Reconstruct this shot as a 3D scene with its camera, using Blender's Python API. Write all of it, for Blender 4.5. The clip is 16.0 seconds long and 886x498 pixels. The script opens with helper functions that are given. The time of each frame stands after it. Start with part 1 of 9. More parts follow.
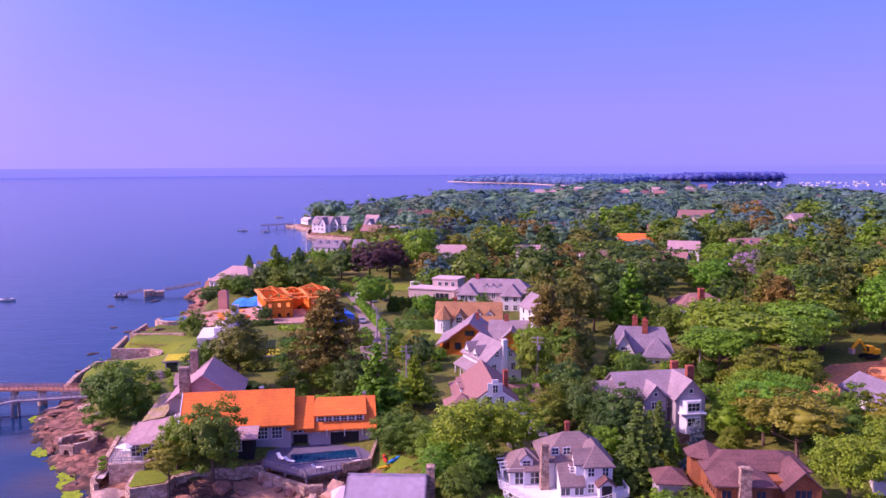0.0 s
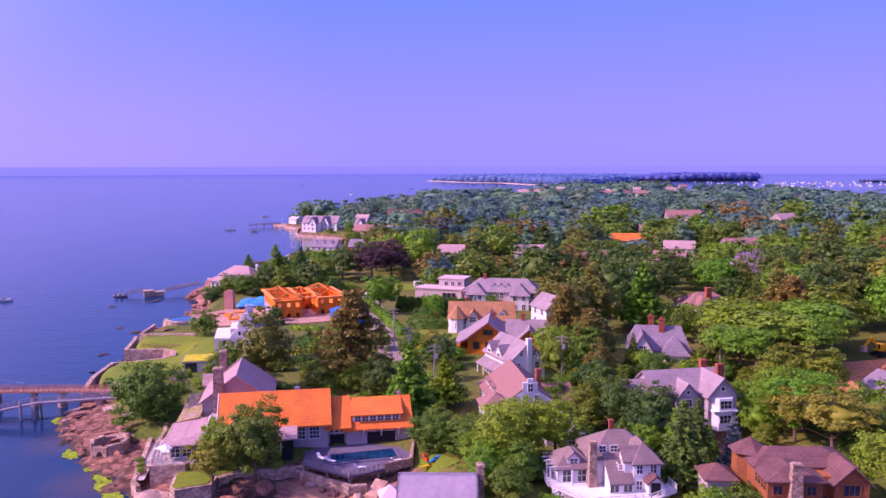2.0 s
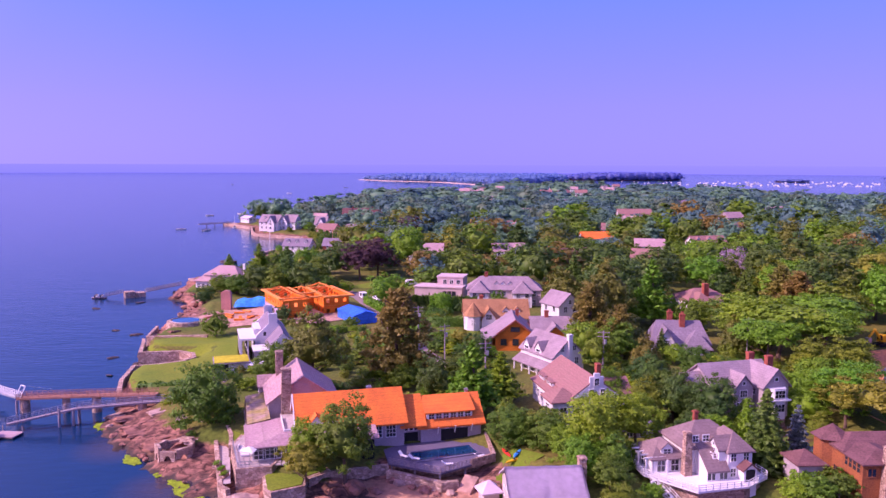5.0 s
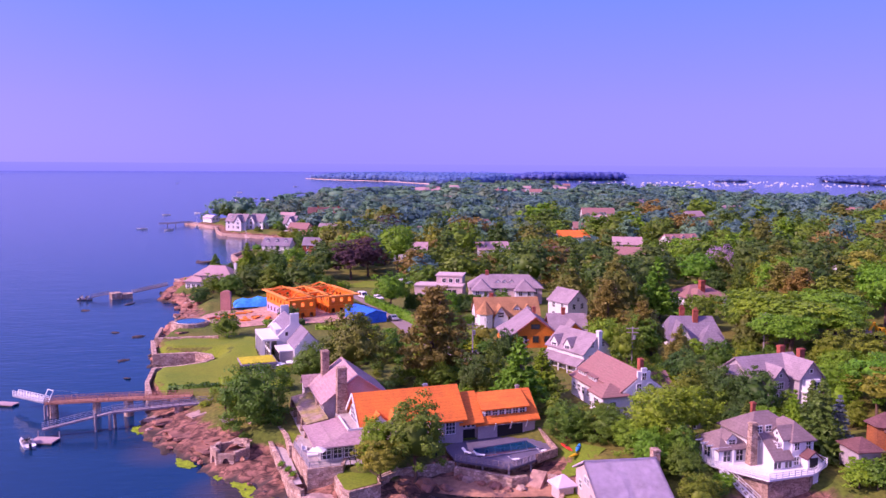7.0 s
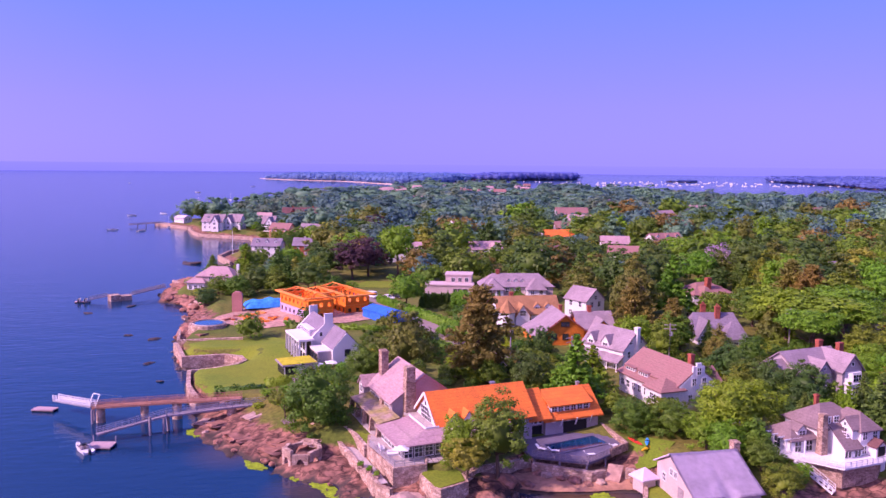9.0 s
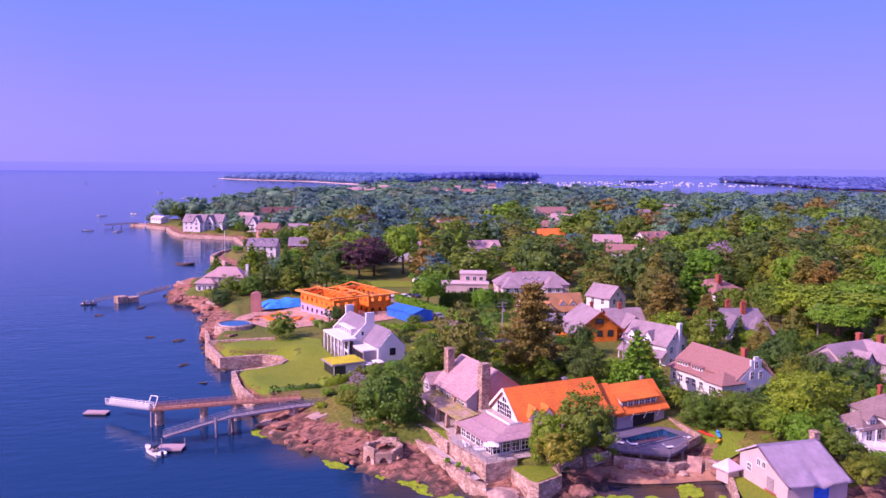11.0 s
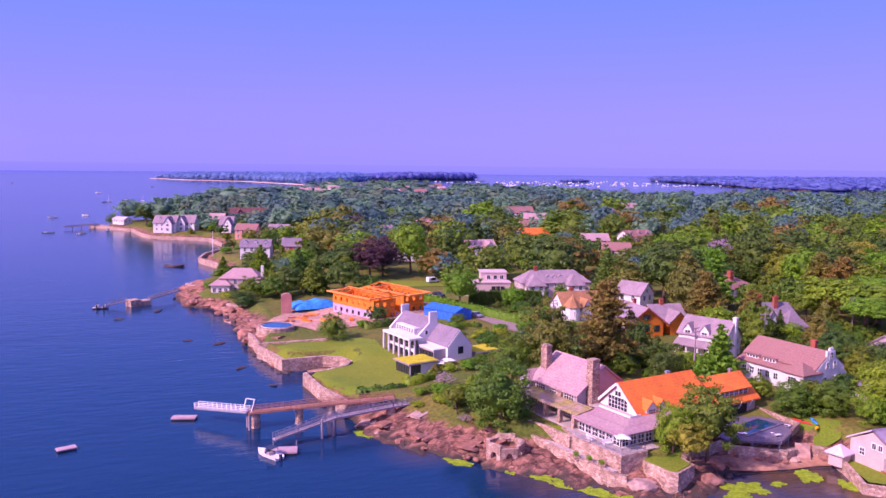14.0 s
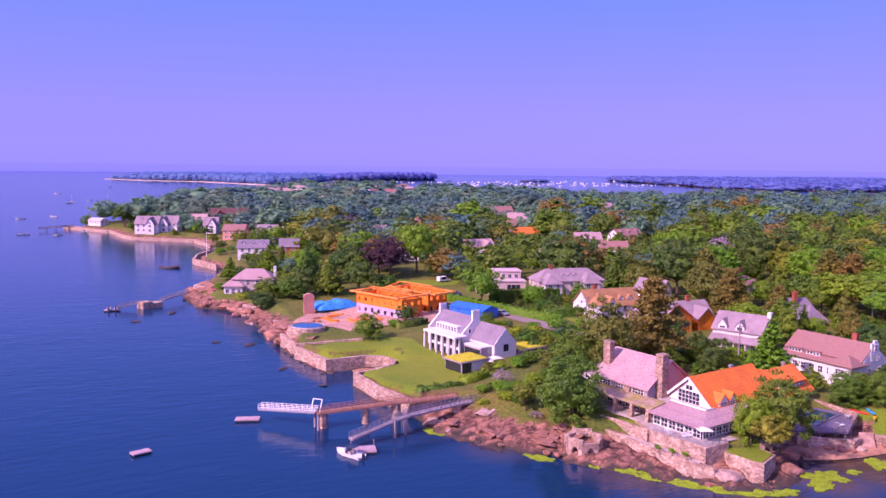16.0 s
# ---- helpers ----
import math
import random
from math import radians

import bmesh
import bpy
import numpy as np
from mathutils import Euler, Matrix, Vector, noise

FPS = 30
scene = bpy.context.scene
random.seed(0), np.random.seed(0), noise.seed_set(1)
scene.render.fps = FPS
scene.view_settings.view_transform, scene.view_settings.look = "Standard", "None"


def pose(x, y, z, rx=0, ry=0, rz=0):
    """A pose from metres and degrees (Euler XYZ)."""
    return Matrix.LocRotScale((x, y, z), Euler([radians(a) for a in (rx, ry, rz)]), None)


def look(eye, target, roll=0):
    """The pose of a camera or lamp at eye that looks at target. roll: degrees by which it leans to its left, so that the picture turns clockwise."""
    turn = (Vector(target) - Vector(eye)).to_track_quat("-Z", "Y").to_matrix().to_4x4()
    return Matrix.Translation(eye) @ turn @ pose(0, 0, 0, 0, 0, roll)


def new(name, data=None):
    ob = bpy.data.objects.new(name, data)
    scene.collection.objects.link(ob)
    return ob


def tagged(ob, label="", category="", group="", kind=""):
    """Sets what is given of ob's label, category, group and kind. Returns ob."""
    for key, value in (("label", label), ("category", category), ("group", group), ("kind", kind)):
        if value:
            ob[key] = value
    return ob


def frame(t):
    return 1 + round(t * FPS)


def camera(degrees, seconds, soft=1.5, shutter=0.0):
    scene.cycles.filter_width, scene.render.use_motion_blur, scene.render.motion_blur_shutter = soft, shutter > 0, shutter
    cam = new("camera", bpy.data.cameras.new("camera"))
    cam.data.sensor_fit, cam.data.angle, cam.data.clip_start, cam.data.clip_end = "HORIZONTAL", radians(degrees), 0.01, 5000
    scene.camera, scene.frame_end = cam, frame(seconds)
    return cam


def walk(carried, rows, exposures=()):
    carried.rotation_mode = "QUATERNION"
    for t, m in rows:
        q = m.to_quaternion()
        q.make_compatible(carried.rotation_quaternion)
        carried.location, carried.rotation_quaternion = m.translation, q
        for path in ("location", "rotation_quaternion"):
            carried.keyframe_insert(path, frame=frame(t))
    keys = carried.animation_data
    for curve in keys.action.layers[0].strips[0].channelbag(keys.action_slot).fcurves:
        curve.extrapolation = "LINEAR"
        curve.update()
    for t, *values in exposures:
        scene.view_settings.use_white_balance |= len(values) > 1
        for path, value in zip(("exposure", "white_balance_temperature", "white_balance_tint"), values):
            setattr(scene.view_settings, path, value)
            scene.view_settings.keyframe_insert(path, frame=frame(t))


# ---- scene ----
cam = camera(58.1, 16.0, 1.5)
METRES, EYE, TILT, LEAN, TURN = 150.0, 50.6, -5.93, 0.3, 0.0
ROWS = [
    (0.0, 0.0, 0.0, 0.0, 0.0, 0.0, -0.0),
    (0.5, -0.0135, -0.0009, 0.0, 0.02, -0.01, -0.02),
    (1.0, -0.029, -0.0018, 0.0001, -0.14, -0.01, -0.04),
    (1.5, -0.0482, -0.0028, 0.0004, -0.81, -0.02, -0.02),
    (2.0, -0.0688, -0.0036, 0.0006, -1.71, -0.04, 0.01),
    (2.5, -0.0929, -0.0043, 0.0006, -2.57, -0.05, 0.04),
    (3.0, -0.1212, -0.0045, 0.001, -3.34, -0.07, 0.06),
    (3.5, -0.1473, -0.0042, 0.0011, -4.03, -0.09, 0.09),
    (4.0, -0.177, -0.0033, 0.0009, -5.02, -0.1, 0.13),
    (6.5, -0.3353, 0.01, -0.0008, -10.28, -0.19, 0.42),
    (7.0, -0.3691, 0.0145, -0.0003, -11.3, -0.21, 0.47),
    (7.5, -0.4011, 0.0194, 0.0001, -12.19, -0.22, 0.53),
    (8.0, -0.4353, 0.0252, 0.0002, -13.1, -0.23, 0.6),
    (8.5, -0.4698, 0.0316, -0.0001, -14.08, -0.24, 0.67),
    (9.0, -0.5023, 0.0382, -0.0002, -14.85, -0.24, 0.72),
    (11.5, -0.6728, 0.0808, -0.0006, -18.99, -0.31, 1.08),
    (12.0, -0.7079, 0.0909, -0.0006, -19.87, -0.33, 1.16),
    (12.5, -0.7406, 0.1009, 0.0001, -20.68, -0.35, 1.21),
    (13.0, -0.7752, 0.1118, 0.0011, -21.52, -0.37, 1.28),
    (13.5, -0.8074, 0.1227, 0.0019, -22.32, -0.38, 1.34),
    (14.0, -0.8415, 0.1348, 0.0029, -23.16, -0.4, 1.42),
    (14.5, -0.8731, 0.1469, 0.0033, -23.94, -0.42, 1.49),
    (15.0, -0.9087, 0.161, 0.0034, -24.83, -0.43, 1.57),
    (15.5, -0.9378, 0.1729, 0.0038, -25.57, -0.45, 1.64),
    (16.0, -0.9726, 0.1881, 0.0045, -26.4, -0.47, 1.74),
]
walk(cam, [(t, pose(0, 0, EYE, TILT, LEAN, TURN) @ pose(METRES * x, METRES * y, METRES * z, 90 + pitch, roll, yaw)) for t, x, y, z, yaw, pitch, roll in ROWS],
     [(0.0, 0.48, 6500, 58), (16.0, 0.48, 6500, 58)])

# ---- light ----
SUN_AZ, SUN_EL = radians(189), radians(38)   # azimuth counted from +x towards +y
to_sun = Vector((math.cos(SUN_AZ) * math.cos(SUN_EL), math.sin(SUN_AZ) * math.cos(SUN_EL), math.sin(SUN_EL)))
sun = new("sun", bpy.data.lights.new("sun", "SUN"))
sun.data.energy, sun.data.angle, sun.data.color = 4.2, radians(0.6), (1.0, 0.83, 0.75)
sun.matrix_world = look(to_sun * 100, (0, 0, 0))
world = bpy.data.worlds.new("sky")
scene.world = world
world.use_nodes = True
wn, wl = world.node_tree.nodes, world.node_tree.links
sky = wn.new("ShaderNodeTexSky")
sky.sky_type, sky.sun_disc = "NISHITA", False
sky.sun_elevation, sky.sun_rotation = SUN_EL, math.pi / 2 - SUN_AZ
sky.altitude, sky.air_density, sky.dust_density, sky.ozone_density = 0, 1.2, 0.4, 2.0
# haze of a humid summer morning lies over the clear-sky colours, rosier towards the sun
wco, wsep = wn.new("ShaderNodeTexCoord"), wn.new("ShaderNodeSeparateXYZ")
wl.new(wco.outputs["Generated"], wsep.inputs[0])
haze = wn.new("ShaderNodeValToRGB")
haze.color_ramp.elements[0].position, haze.color_ramp.elements[0].color = 0.0, (0.262, 0.300, 1.0, 1)
haze.color_ramp.elements[1].position, haze.color_ramp.elements[1].color = 1.0, (0.09, 0.225, 0.78, 1)
for at, col in ((0.07, (0.250, 0.295, 1.0, 1)), (0.22, (0.118, 0.290, 1.0, 1))):
    e = haze.color_ramp.elements.new(at)
    e.color = col
wl.new(wsep.outputs["Z"], haze.inputs[0])
toward = wn.new("ShaderNodeVectorMath")
toward.operation = "DOT_PRODUCT"
toward.inputs[1].default_value = (-0.92, 0.38, -0.4)
wl.new(wco.outputs["Generated"], toward.inputs[0])
rose = wn.new("ShaderNodeMapRange")
rose.inputs[1].default_value, rose.inputs[2].default_value = 0.42, 0.98
wl.new(toward.outputs["Value"], rose.inputs[0])
blush = wn.new("ShaderNodeMix")
blush.data_type = "RGBA"
blush.blend_type = "ADD"
blush.inputs[7].default_value = (0.135, 0.09, 0.07, 1)
wl.new(rose.outputs[0], blush.inputs[0]), wl.new(haze.outputs[0], blush.inputs[6])
clear = wn.new("ShaderNodeVectorMath")
clear.operation = "SCALE"
clear.inputs["Scale"].default_value = 0.085
wl.new(sky.outputs[0], clear.inputs[0])
blend = wn.new("ShaderNodeMix")
blend.data_type = "RGBA"
blend.inputs[0].default_value = 0.88
wl.new(clear.outputs[0], blend.inputs[6]), wl.new(blush.outputs[2], blend.inputs[7])
# bright veil round the sun, as in any humid sky, added to fill shadows
glow, veil, aureole = wn.new("ShaderNodeVectorMath"), wn.new("ShaderNodeMapRange"), wn.new("ShaderNodeMix")
glow.operation = "DOT_PRODUCT"
glow.inputs[1].default_value = to_sun
wl.new(wco.outputs["Generated"], glow.inputs[0])
veil.interpolation_type = "SMOOTHSTEP"
veil.inputs[1].default_value, veil.inputs[2].default_value = 0.22, 1.0
wl.new(glow.outputs["Value"], veil.inputs[0])
aureole.data_type, aureole.blend_type = "RGBA", "ADD"
aureole.inputs[7].default_value = (0.88, 0.58, 0.80, 1)
wl.new(veil.outputs[0], aureole.inputs[0]), wl.new(blend.outputs[2], aureole.inputs[6])
wl.new(aureole.outputs[2], wn["Background"].inputs["Color"])
wn["Background"].inputs["Strength"].default_value = 0.76

# ---- materials ----


def mat(name, colour, rough=0.8, metal=0.0, vary=0.25, grain=6.0, coarse=0.4, bump=0.3, bump_at=None, spec=0.3, second=None, island=False, courses=0.0):
    """A surface with variation at two scales: colour drifts towards `second` over metres and is grained finely; courses: rows of laid pieces along z, per metre."""
    m = bpy.data.materials.new(name)
    m.use_nodes = True
    n, l = m.node_tree.nodes, m.node_tree.links
    b = n["Principled BSDF"]
    b.inputs["Roughness"].default_value, b.inputs["Metallic"].default_value = rough, metal
    b.inputs["Specular IOR Level"].default_value = spec
    pos = n.new("ShaderNodeTexCoord")
    fine, wide = n.new("ShaderNodeTexNoise"), n.new("ShaderNodeTexNoise")
    fine.inputs["Scale"].default_value, wide.inputs["Scale"].default_value = grain, coarse
    fine.inputs["Detail"].default_value = wide.inputs["Detail"].default_value = 4
    for t in (fine, wide):
        l.new(pos.outputs["Object"], t.inputs["Vector"])
    c2 = second or tuple(c * (1 - vary) for c in colour)
    ramp = n.new("ShaderNodeMapRange")
    ramp.inputs[1].default_value, ramp.inputs[2].default_value = 0.38, 0.64
    l.new(wide.outputs[0], ramp.inputs[0])
    mix = n.new("ShaderNodeMix")
    mix.data_type = "RGBA"
    mix.inputs[6].default_value, mix.inputs[7].default_value = (*colour, 1), (*c2, 1)
    l.new(ramp.outputs[0], mix.inputs[0])
    hsv = n.new("ShaderNodeHueSaturation")
    l.new(mix.outputs[2], hsv.inputs["Color"])
    val = n.new("ShaderNodeMapRange")
    val.inputs[1].default_value, val.inputs[2].default_value = 0.3, 0.7
    val.inputs[3].default_value, val.inputs[4].default_value = 1 - vary, 1 + vary
    l.new(fine.outputs[0], val.inputs[0])
    last = val.outputs[0]
    if island:
        geo = n.new("ShaderNodeNewGeometry")
        k = n.new("ShaderNodeMapRange")
        k.inputs[3].default_value, k.inputs[4].default_value = 0.7, 1.35
        l.new(geo.outputs["Random Per Island"], k.inputs[0])
        mul = n.new("ShaderNodeMath")
        mul.operation = "MULTIPLY"
        l.new(last, mul.inputs[0]), l.new(k.outputs[0], mul.inputs[1])
        last = mul.outputs[0]
    height = fine.outputs[0]
    if courses:
        sep = n.new("ShaderNodeSeparateXYZ")
        l.new(pos.outputs["Object"], sep.inputs[0])
        saw = n.new("ShaderNodeMath")
        saw.operation = "MULTIPLY"
        saw.inputs[1].default_value = courses
        l.new(sep.outputs["Z"], saw.inputs[0])
        fr = n.new("ShaderNodeMath")
        fr.operation = "FRACT"
        l.new(saw.outputs[0], fr.inputs[0])
        add = n.new("ShaderNodeMath")
        add.operation = "ADD"
        l.new(fr.outputs[0], add.inputs[0]), l.new(fine.outputs[0], add.inputs[1])
        height = add.outputs[0]
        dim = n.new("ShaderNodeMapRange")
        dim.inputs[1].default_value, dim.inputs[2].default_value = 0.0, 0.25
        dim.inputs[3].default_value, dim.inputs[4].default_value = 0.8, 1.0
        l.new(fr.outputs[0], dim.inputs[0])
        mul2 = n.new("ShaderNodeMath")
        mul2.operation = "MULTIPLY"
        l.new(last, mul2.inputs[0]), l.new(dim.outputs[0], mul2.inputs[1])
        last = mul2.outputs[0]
    l.new(last, hsv.inputs["Value"])
    l.new(hsv.outputs[0], b.inputs["Base Color"])
    bp = n.new("ShaderNodeBump")
    bp.inputs["Strength"].default_value, bp.inputs["Distance"].default_value = bump, bump_at or 0.05
    l.new(height, bp.inputs["Height"])
    l.new(bp.outputs[0], b.inputs["Normal"])
    return m


def leaf(name, colour, second, warm=0.0, drift=(0.72, 1.32), through_light=0.36):
    """Foliage: hue drifts from tree to tree and from clump to clump, with some light coming through."""
    m = bpy.data.materials.new(name)
    m.use_nodes = True
    n, l = m.node_tree.nodes, m.node_tree.links
    b, out = n["Principled BSDF"], n["Material Output"]
    b.inputs["Roughness"].default_value, b.inputs["Specular IOR Level"].default_value = 0.55, 0.32
    geo, info, pos = n.new("ShaderNodeNewGeometry"), n.new("ShaderNodeObjectInfo"), n.new("ShaderNodeTexCoord")
    wide = n.new("ShaderNodeTexNoise")
    wide.inputs["Scale"].default_value, wide.inputs["Detail"].default_value = 0.09, 3
    l.new(geo.outputs["Position"], wide.inputs["Vector"])
    stretch = n.new("ShaderNodeMapRange")
    stretch.inputs[1].default_value, stretch.inputs[2].default_value = 0.35, 0.65
    l.new(wide.outputs[0], stretch.inputs[0])
    mix = n.new("ShaderNodeMix")
    mix.data_type = "RGBA"
    mix.inputs[6].default_value, mix.inputs[7].default_value = (*colour, 1), (*second, 1)
    l.new(stretch.outputs[0], mix.inputs[0])
    hsv = n.new("ShaderNodeHueSaturation")
    hue = n.new("ShaderNodeMapRange")
    hue.inputs[3].default_value, hue.inputs[4].default_value = 0.48 - warm, 0.52
    l.new(info.outputs["Random"], hue.inputs[0])
    val = n.new("ShaderNodeMapRange")
    val.inputs[3].default_value, val.inputs[4].default_value = drift
    l.new(geo.outputs["Random Per Island"], val.inputs[0])
    l.new(mix.outputs[2], hsv.inputs["Color"]), l.new(hue.outputs[0], hsv.inputs["Hue"]), l.new(val.outputs[0], hsv.inputs["Value"])
    l.new(hsv.outputs[0], b.inputs["Base Color"])
    tr, add = n.new("ShaderNodeBsdfTranslucent"), n.new("ShaderNodeMixShader")
    l.new(hsv.outputs[0], tr.inputs["Color"])
    add.inputs[0].default_value = through_light
    l.new(b.outputs[0], add.inputs[1]), l.new(tr.outputs[0], add.inputs[2])
    l.new(add.outputs[0], out.inputs["Surface"])
    return m


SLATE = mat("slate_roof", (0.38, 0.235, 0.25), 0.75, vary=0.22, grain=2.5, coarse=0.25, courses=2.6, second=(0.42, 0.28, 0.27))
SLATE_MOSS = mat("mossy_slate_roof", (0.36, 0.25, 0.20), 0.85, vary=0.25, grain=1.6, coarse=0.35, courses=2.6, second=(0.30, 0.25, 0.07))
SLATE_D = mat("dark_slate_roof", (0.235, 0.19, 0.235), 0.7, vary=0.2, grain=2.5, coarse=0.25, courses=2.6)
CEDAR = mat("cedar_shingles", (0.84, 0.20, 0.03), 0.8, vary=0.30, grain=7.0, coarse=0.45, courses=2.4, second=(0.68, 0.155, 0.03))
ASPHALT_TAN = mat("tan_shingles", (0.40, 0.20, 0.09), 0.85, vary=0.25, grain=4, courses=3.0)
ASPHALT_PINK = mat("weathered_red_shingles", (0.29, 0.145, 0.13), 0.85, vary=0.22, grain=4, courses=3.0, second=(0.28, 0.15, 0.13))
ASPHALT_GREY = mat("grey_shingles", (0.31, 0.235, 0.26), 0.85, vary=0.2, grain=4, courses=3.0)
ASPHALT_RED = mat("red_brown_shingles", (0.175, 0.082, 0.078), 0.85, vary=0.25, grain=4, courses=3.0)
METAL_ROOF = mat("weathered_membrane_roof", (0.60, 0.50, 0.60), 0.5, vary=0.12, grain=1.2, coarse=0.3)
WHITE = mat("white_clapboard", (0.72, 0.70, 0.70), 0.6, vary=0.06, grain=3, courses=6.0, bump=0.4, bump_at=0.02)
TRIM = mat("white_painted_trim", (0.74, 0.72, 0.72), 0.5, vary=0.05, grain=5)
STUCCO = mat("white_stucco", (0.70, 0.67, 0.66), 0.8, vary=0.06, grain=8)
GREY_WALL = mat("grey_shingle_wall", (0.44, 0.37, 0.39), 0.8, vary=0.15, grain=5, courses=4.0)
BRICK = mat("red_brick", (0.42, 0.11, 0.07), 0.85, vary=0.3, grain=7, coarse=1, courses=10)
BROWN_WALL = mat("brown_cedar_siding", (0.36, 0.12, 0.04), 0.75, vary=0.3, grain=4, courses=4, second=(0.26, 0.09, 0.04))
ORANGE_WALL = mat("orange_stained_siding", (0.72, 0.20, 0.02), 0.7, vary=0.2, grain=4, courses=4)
OSB = mat("fresh_sheathing_board", (0.85, 0.22, 0.015), 0.75, vary=0.18, grain=3, coarse=0.6)
LUMBER = mat("fresh_lumber", (0.9, 0.32, 0.06), 0.7, vary=0.15, grain=5)
WOOD_GREY = mat("weathered_grey_timber", (0.33, 0.27, 0.29), 0.8, vary=0.25, grain=5)
# deck colour is lowered to carry the tree shade over the pool terrace
DECK = mat("shade_darkened_deck", (0.145, 0.125, 0.175), 0.7, vary=0.2, grain=5)
FLOAT_WOOD = mat("bleached_float_boards", (0.44, 0.31, 0.33), 0.8, vary=0.2, grain=5)
WOOD_RED = mat("reddish_timber", (0.40, 0.19, 0.13), 0.8, vary=0.25, grain=5)
PAVING = mat("pale_stone_paving", (0.45, 0.38, 0.36), 0.8, vary=0.2, grain=3)
ASPHALT = mat("worn_asphalt", (0.27, 0.20, 0.19), 0.9, vary=0.15, grain=2, coarse=0.15)
SAND = mat("wet_and_dry_sand", (0.42, 0.22, 0.13), 0.9, vary=0.2, grain=1.5, coarse=0.2, second=(0.26, 0.13, 0.08))
DIRT = mat("bare_orange_soil", (0.62, 0.24, 0.08), 0.95, vary=0.3, grain=1.2, coarse=0.2, second=(0.5, 0.2, 0.1))
ROCK = mat("pink_brown_bedrock", (0.36, 0.165, 0.108), 0.9, vary=0.45, grain=1.0, coarse=0.25, bump=1.0, bump_at=0.4, second=(0.21, 0.11, 0.09))
ROCK_PALE = mat("pale_boulder", (0.46, 0.31, 0.25), 0.9, vary=0.35, grain=1.5, coarse=0.6, bump=0.9, bump_at=0.2)
ROCK_WET = mat("dark_wet_rock", (0.09, 0.06, 0.05), 0.5, vary=0.4, grain=2, bump=1.0, bump_at=0.2)
LAWN = mat("mown_lawn", (0.120, 0.190, 0.010), 0.95, vary=0.2, grain=2.5, coarse=0.12, second=(0.165, 0.215, 0.012))
MOSS = mat("sedum_roof_planting", (0.50, 0.46, 0.02), 0.95, vary=0.2, grain=3, coarse=0.5)
ALGAE = mat("bright_green_seaweed", (0.24, 0.37, 0.010), 0.9, vary=0.35, grain=2.5, coarse=0.8)
WRAP = mat("lilac_house_wrap", (0.46, 0.36, 0.50), 0.6, vary=0.15, grain=1.5, coarse=0.4)
BLUE_TARP = mat("blue_tarpaulin", (0.02, 0.17, 0.72), 0.5, vary=0.2, grain=1.5, coarse=0.5, bump=0.6, bump_at=0.2)
CYAN_TARP = mat("light_blue_tarpaulin", (0.02, 0.30, 0.80), 0.5, vary=0.25, grain=1.5, coarse=0.5, bump=0.8, bump_at=0.3)
GLASS = mat("window_glass", (0.03, 0.035, 0.045), 0.08, vary=0.1, bump=0.02, spec=0.8)
POOL = mat("pool_water", (0.003, 0.045, 0.105), 0.05, vary=0.1, grain=2, bump=0.1, spec=0.6)
POOL_D = mat("dark_pool_water", (0.005, 0.10, 0.22), 0.05, vary=0.1, grain=2, bump=0.1, spec=0.6)
# near black, for doors and for shade painted into openings
DARK = mat("dark_doors_and_shade", (0.02, 0.018, 0.02), 0.8, vary=0.2)
BLACK = mat("black_rubber", (0.02, 0.02, 0.02), 0.7)
STEEL = mat("galvanised_steel", (0.45, 0.44, 0.46), 0.4, metal=0.6, vary=0.1)
YELLOW = mat("yellow_plastic", (0.75, 0.42, 0.01), 0.45, vary=0.1)
RED_PAINT = mat("red_plastic", (0.6, 0.04, 0.02), 0.45, vary=0.1)
CAR_DARK = mat("dark_car_paint", (0.03, 0.035, 0.05), 0.25, vary=0.05, spec=0.6)
SHINGLE_DK = mat("grey_brown_shingles", (0.235, 0.165, 0.165), 0.85, vary=0.2, grain=4, courses=3.0)
PINK_STUCCO = mat("pinkish_stucco", (0.55, 0.42, 0.40), 0.8, vary=0.1, grain=4)
RUBBLE = mat("dusty_pink_rubble", (0.48, 0.27, 0.20), 0.95, vary=0.35, grain=1.0, coarse=0.15, second=(0.36, 0.22, 0.17), bump=0.8, bump_at=0.2)
BARK = mat("grey_brown_bark", (0.16, 0.10, 0.075), 0.95, vary=0.35, grain=4, bump=0.8)
LEAF_OAK = leaf("oak_leaves", (0.076, 0.176, 0.017), (0.121, 0.229, 0.017))
LEAF_LIME = leaf("lime_leaves", (0.180, 0.350, 0.015), (0.126, 0.300, 0.015), 0.01)
LEAF_MAPLE = leaf("maple_leaves", (0.118, 0.231, 0.017), (0.168, 0.261, 0.017), 0.02)
LEAF_DARK = leaf("dark_leaves", (0.057, 0.133, 0.023), (0.109, 0.187, 0.022))
LEAF_BROWN = leaf("olive_leaves", (0.182, 0.200, 0.026), (0.127, 0.175, 0.026), 0.01)
LEAF_RUST = leaf("rusty_needles", (0.270, 0.215, 0.036), (0.198, 0.195, 0.034), 0.01)
LEAF_COPPER = leaf("copper_beech_leaves", (0.100, 0.050, 0.055), (0.120, 0.062, 0.058))
LEAF_FIR = leaf("fir_needles", (0.095, 0.198, 0.032), (0.152, 0.251, 0.032))
LEAF_BLUE = leaf("blue_spruce_needles", (0.200, 0.255, 0.260), (0.155, 0.215, 0.220))
LEAF_GREY = leaf("grey_twigs", (0.466, 0.305, 0.420), (0.341, 0.267, 0.264))
LEAF_YELLOW = leaf("yellow_green_leaves", (0.330, 0.391, 0.011), (0.230, 0.347, 0.012))
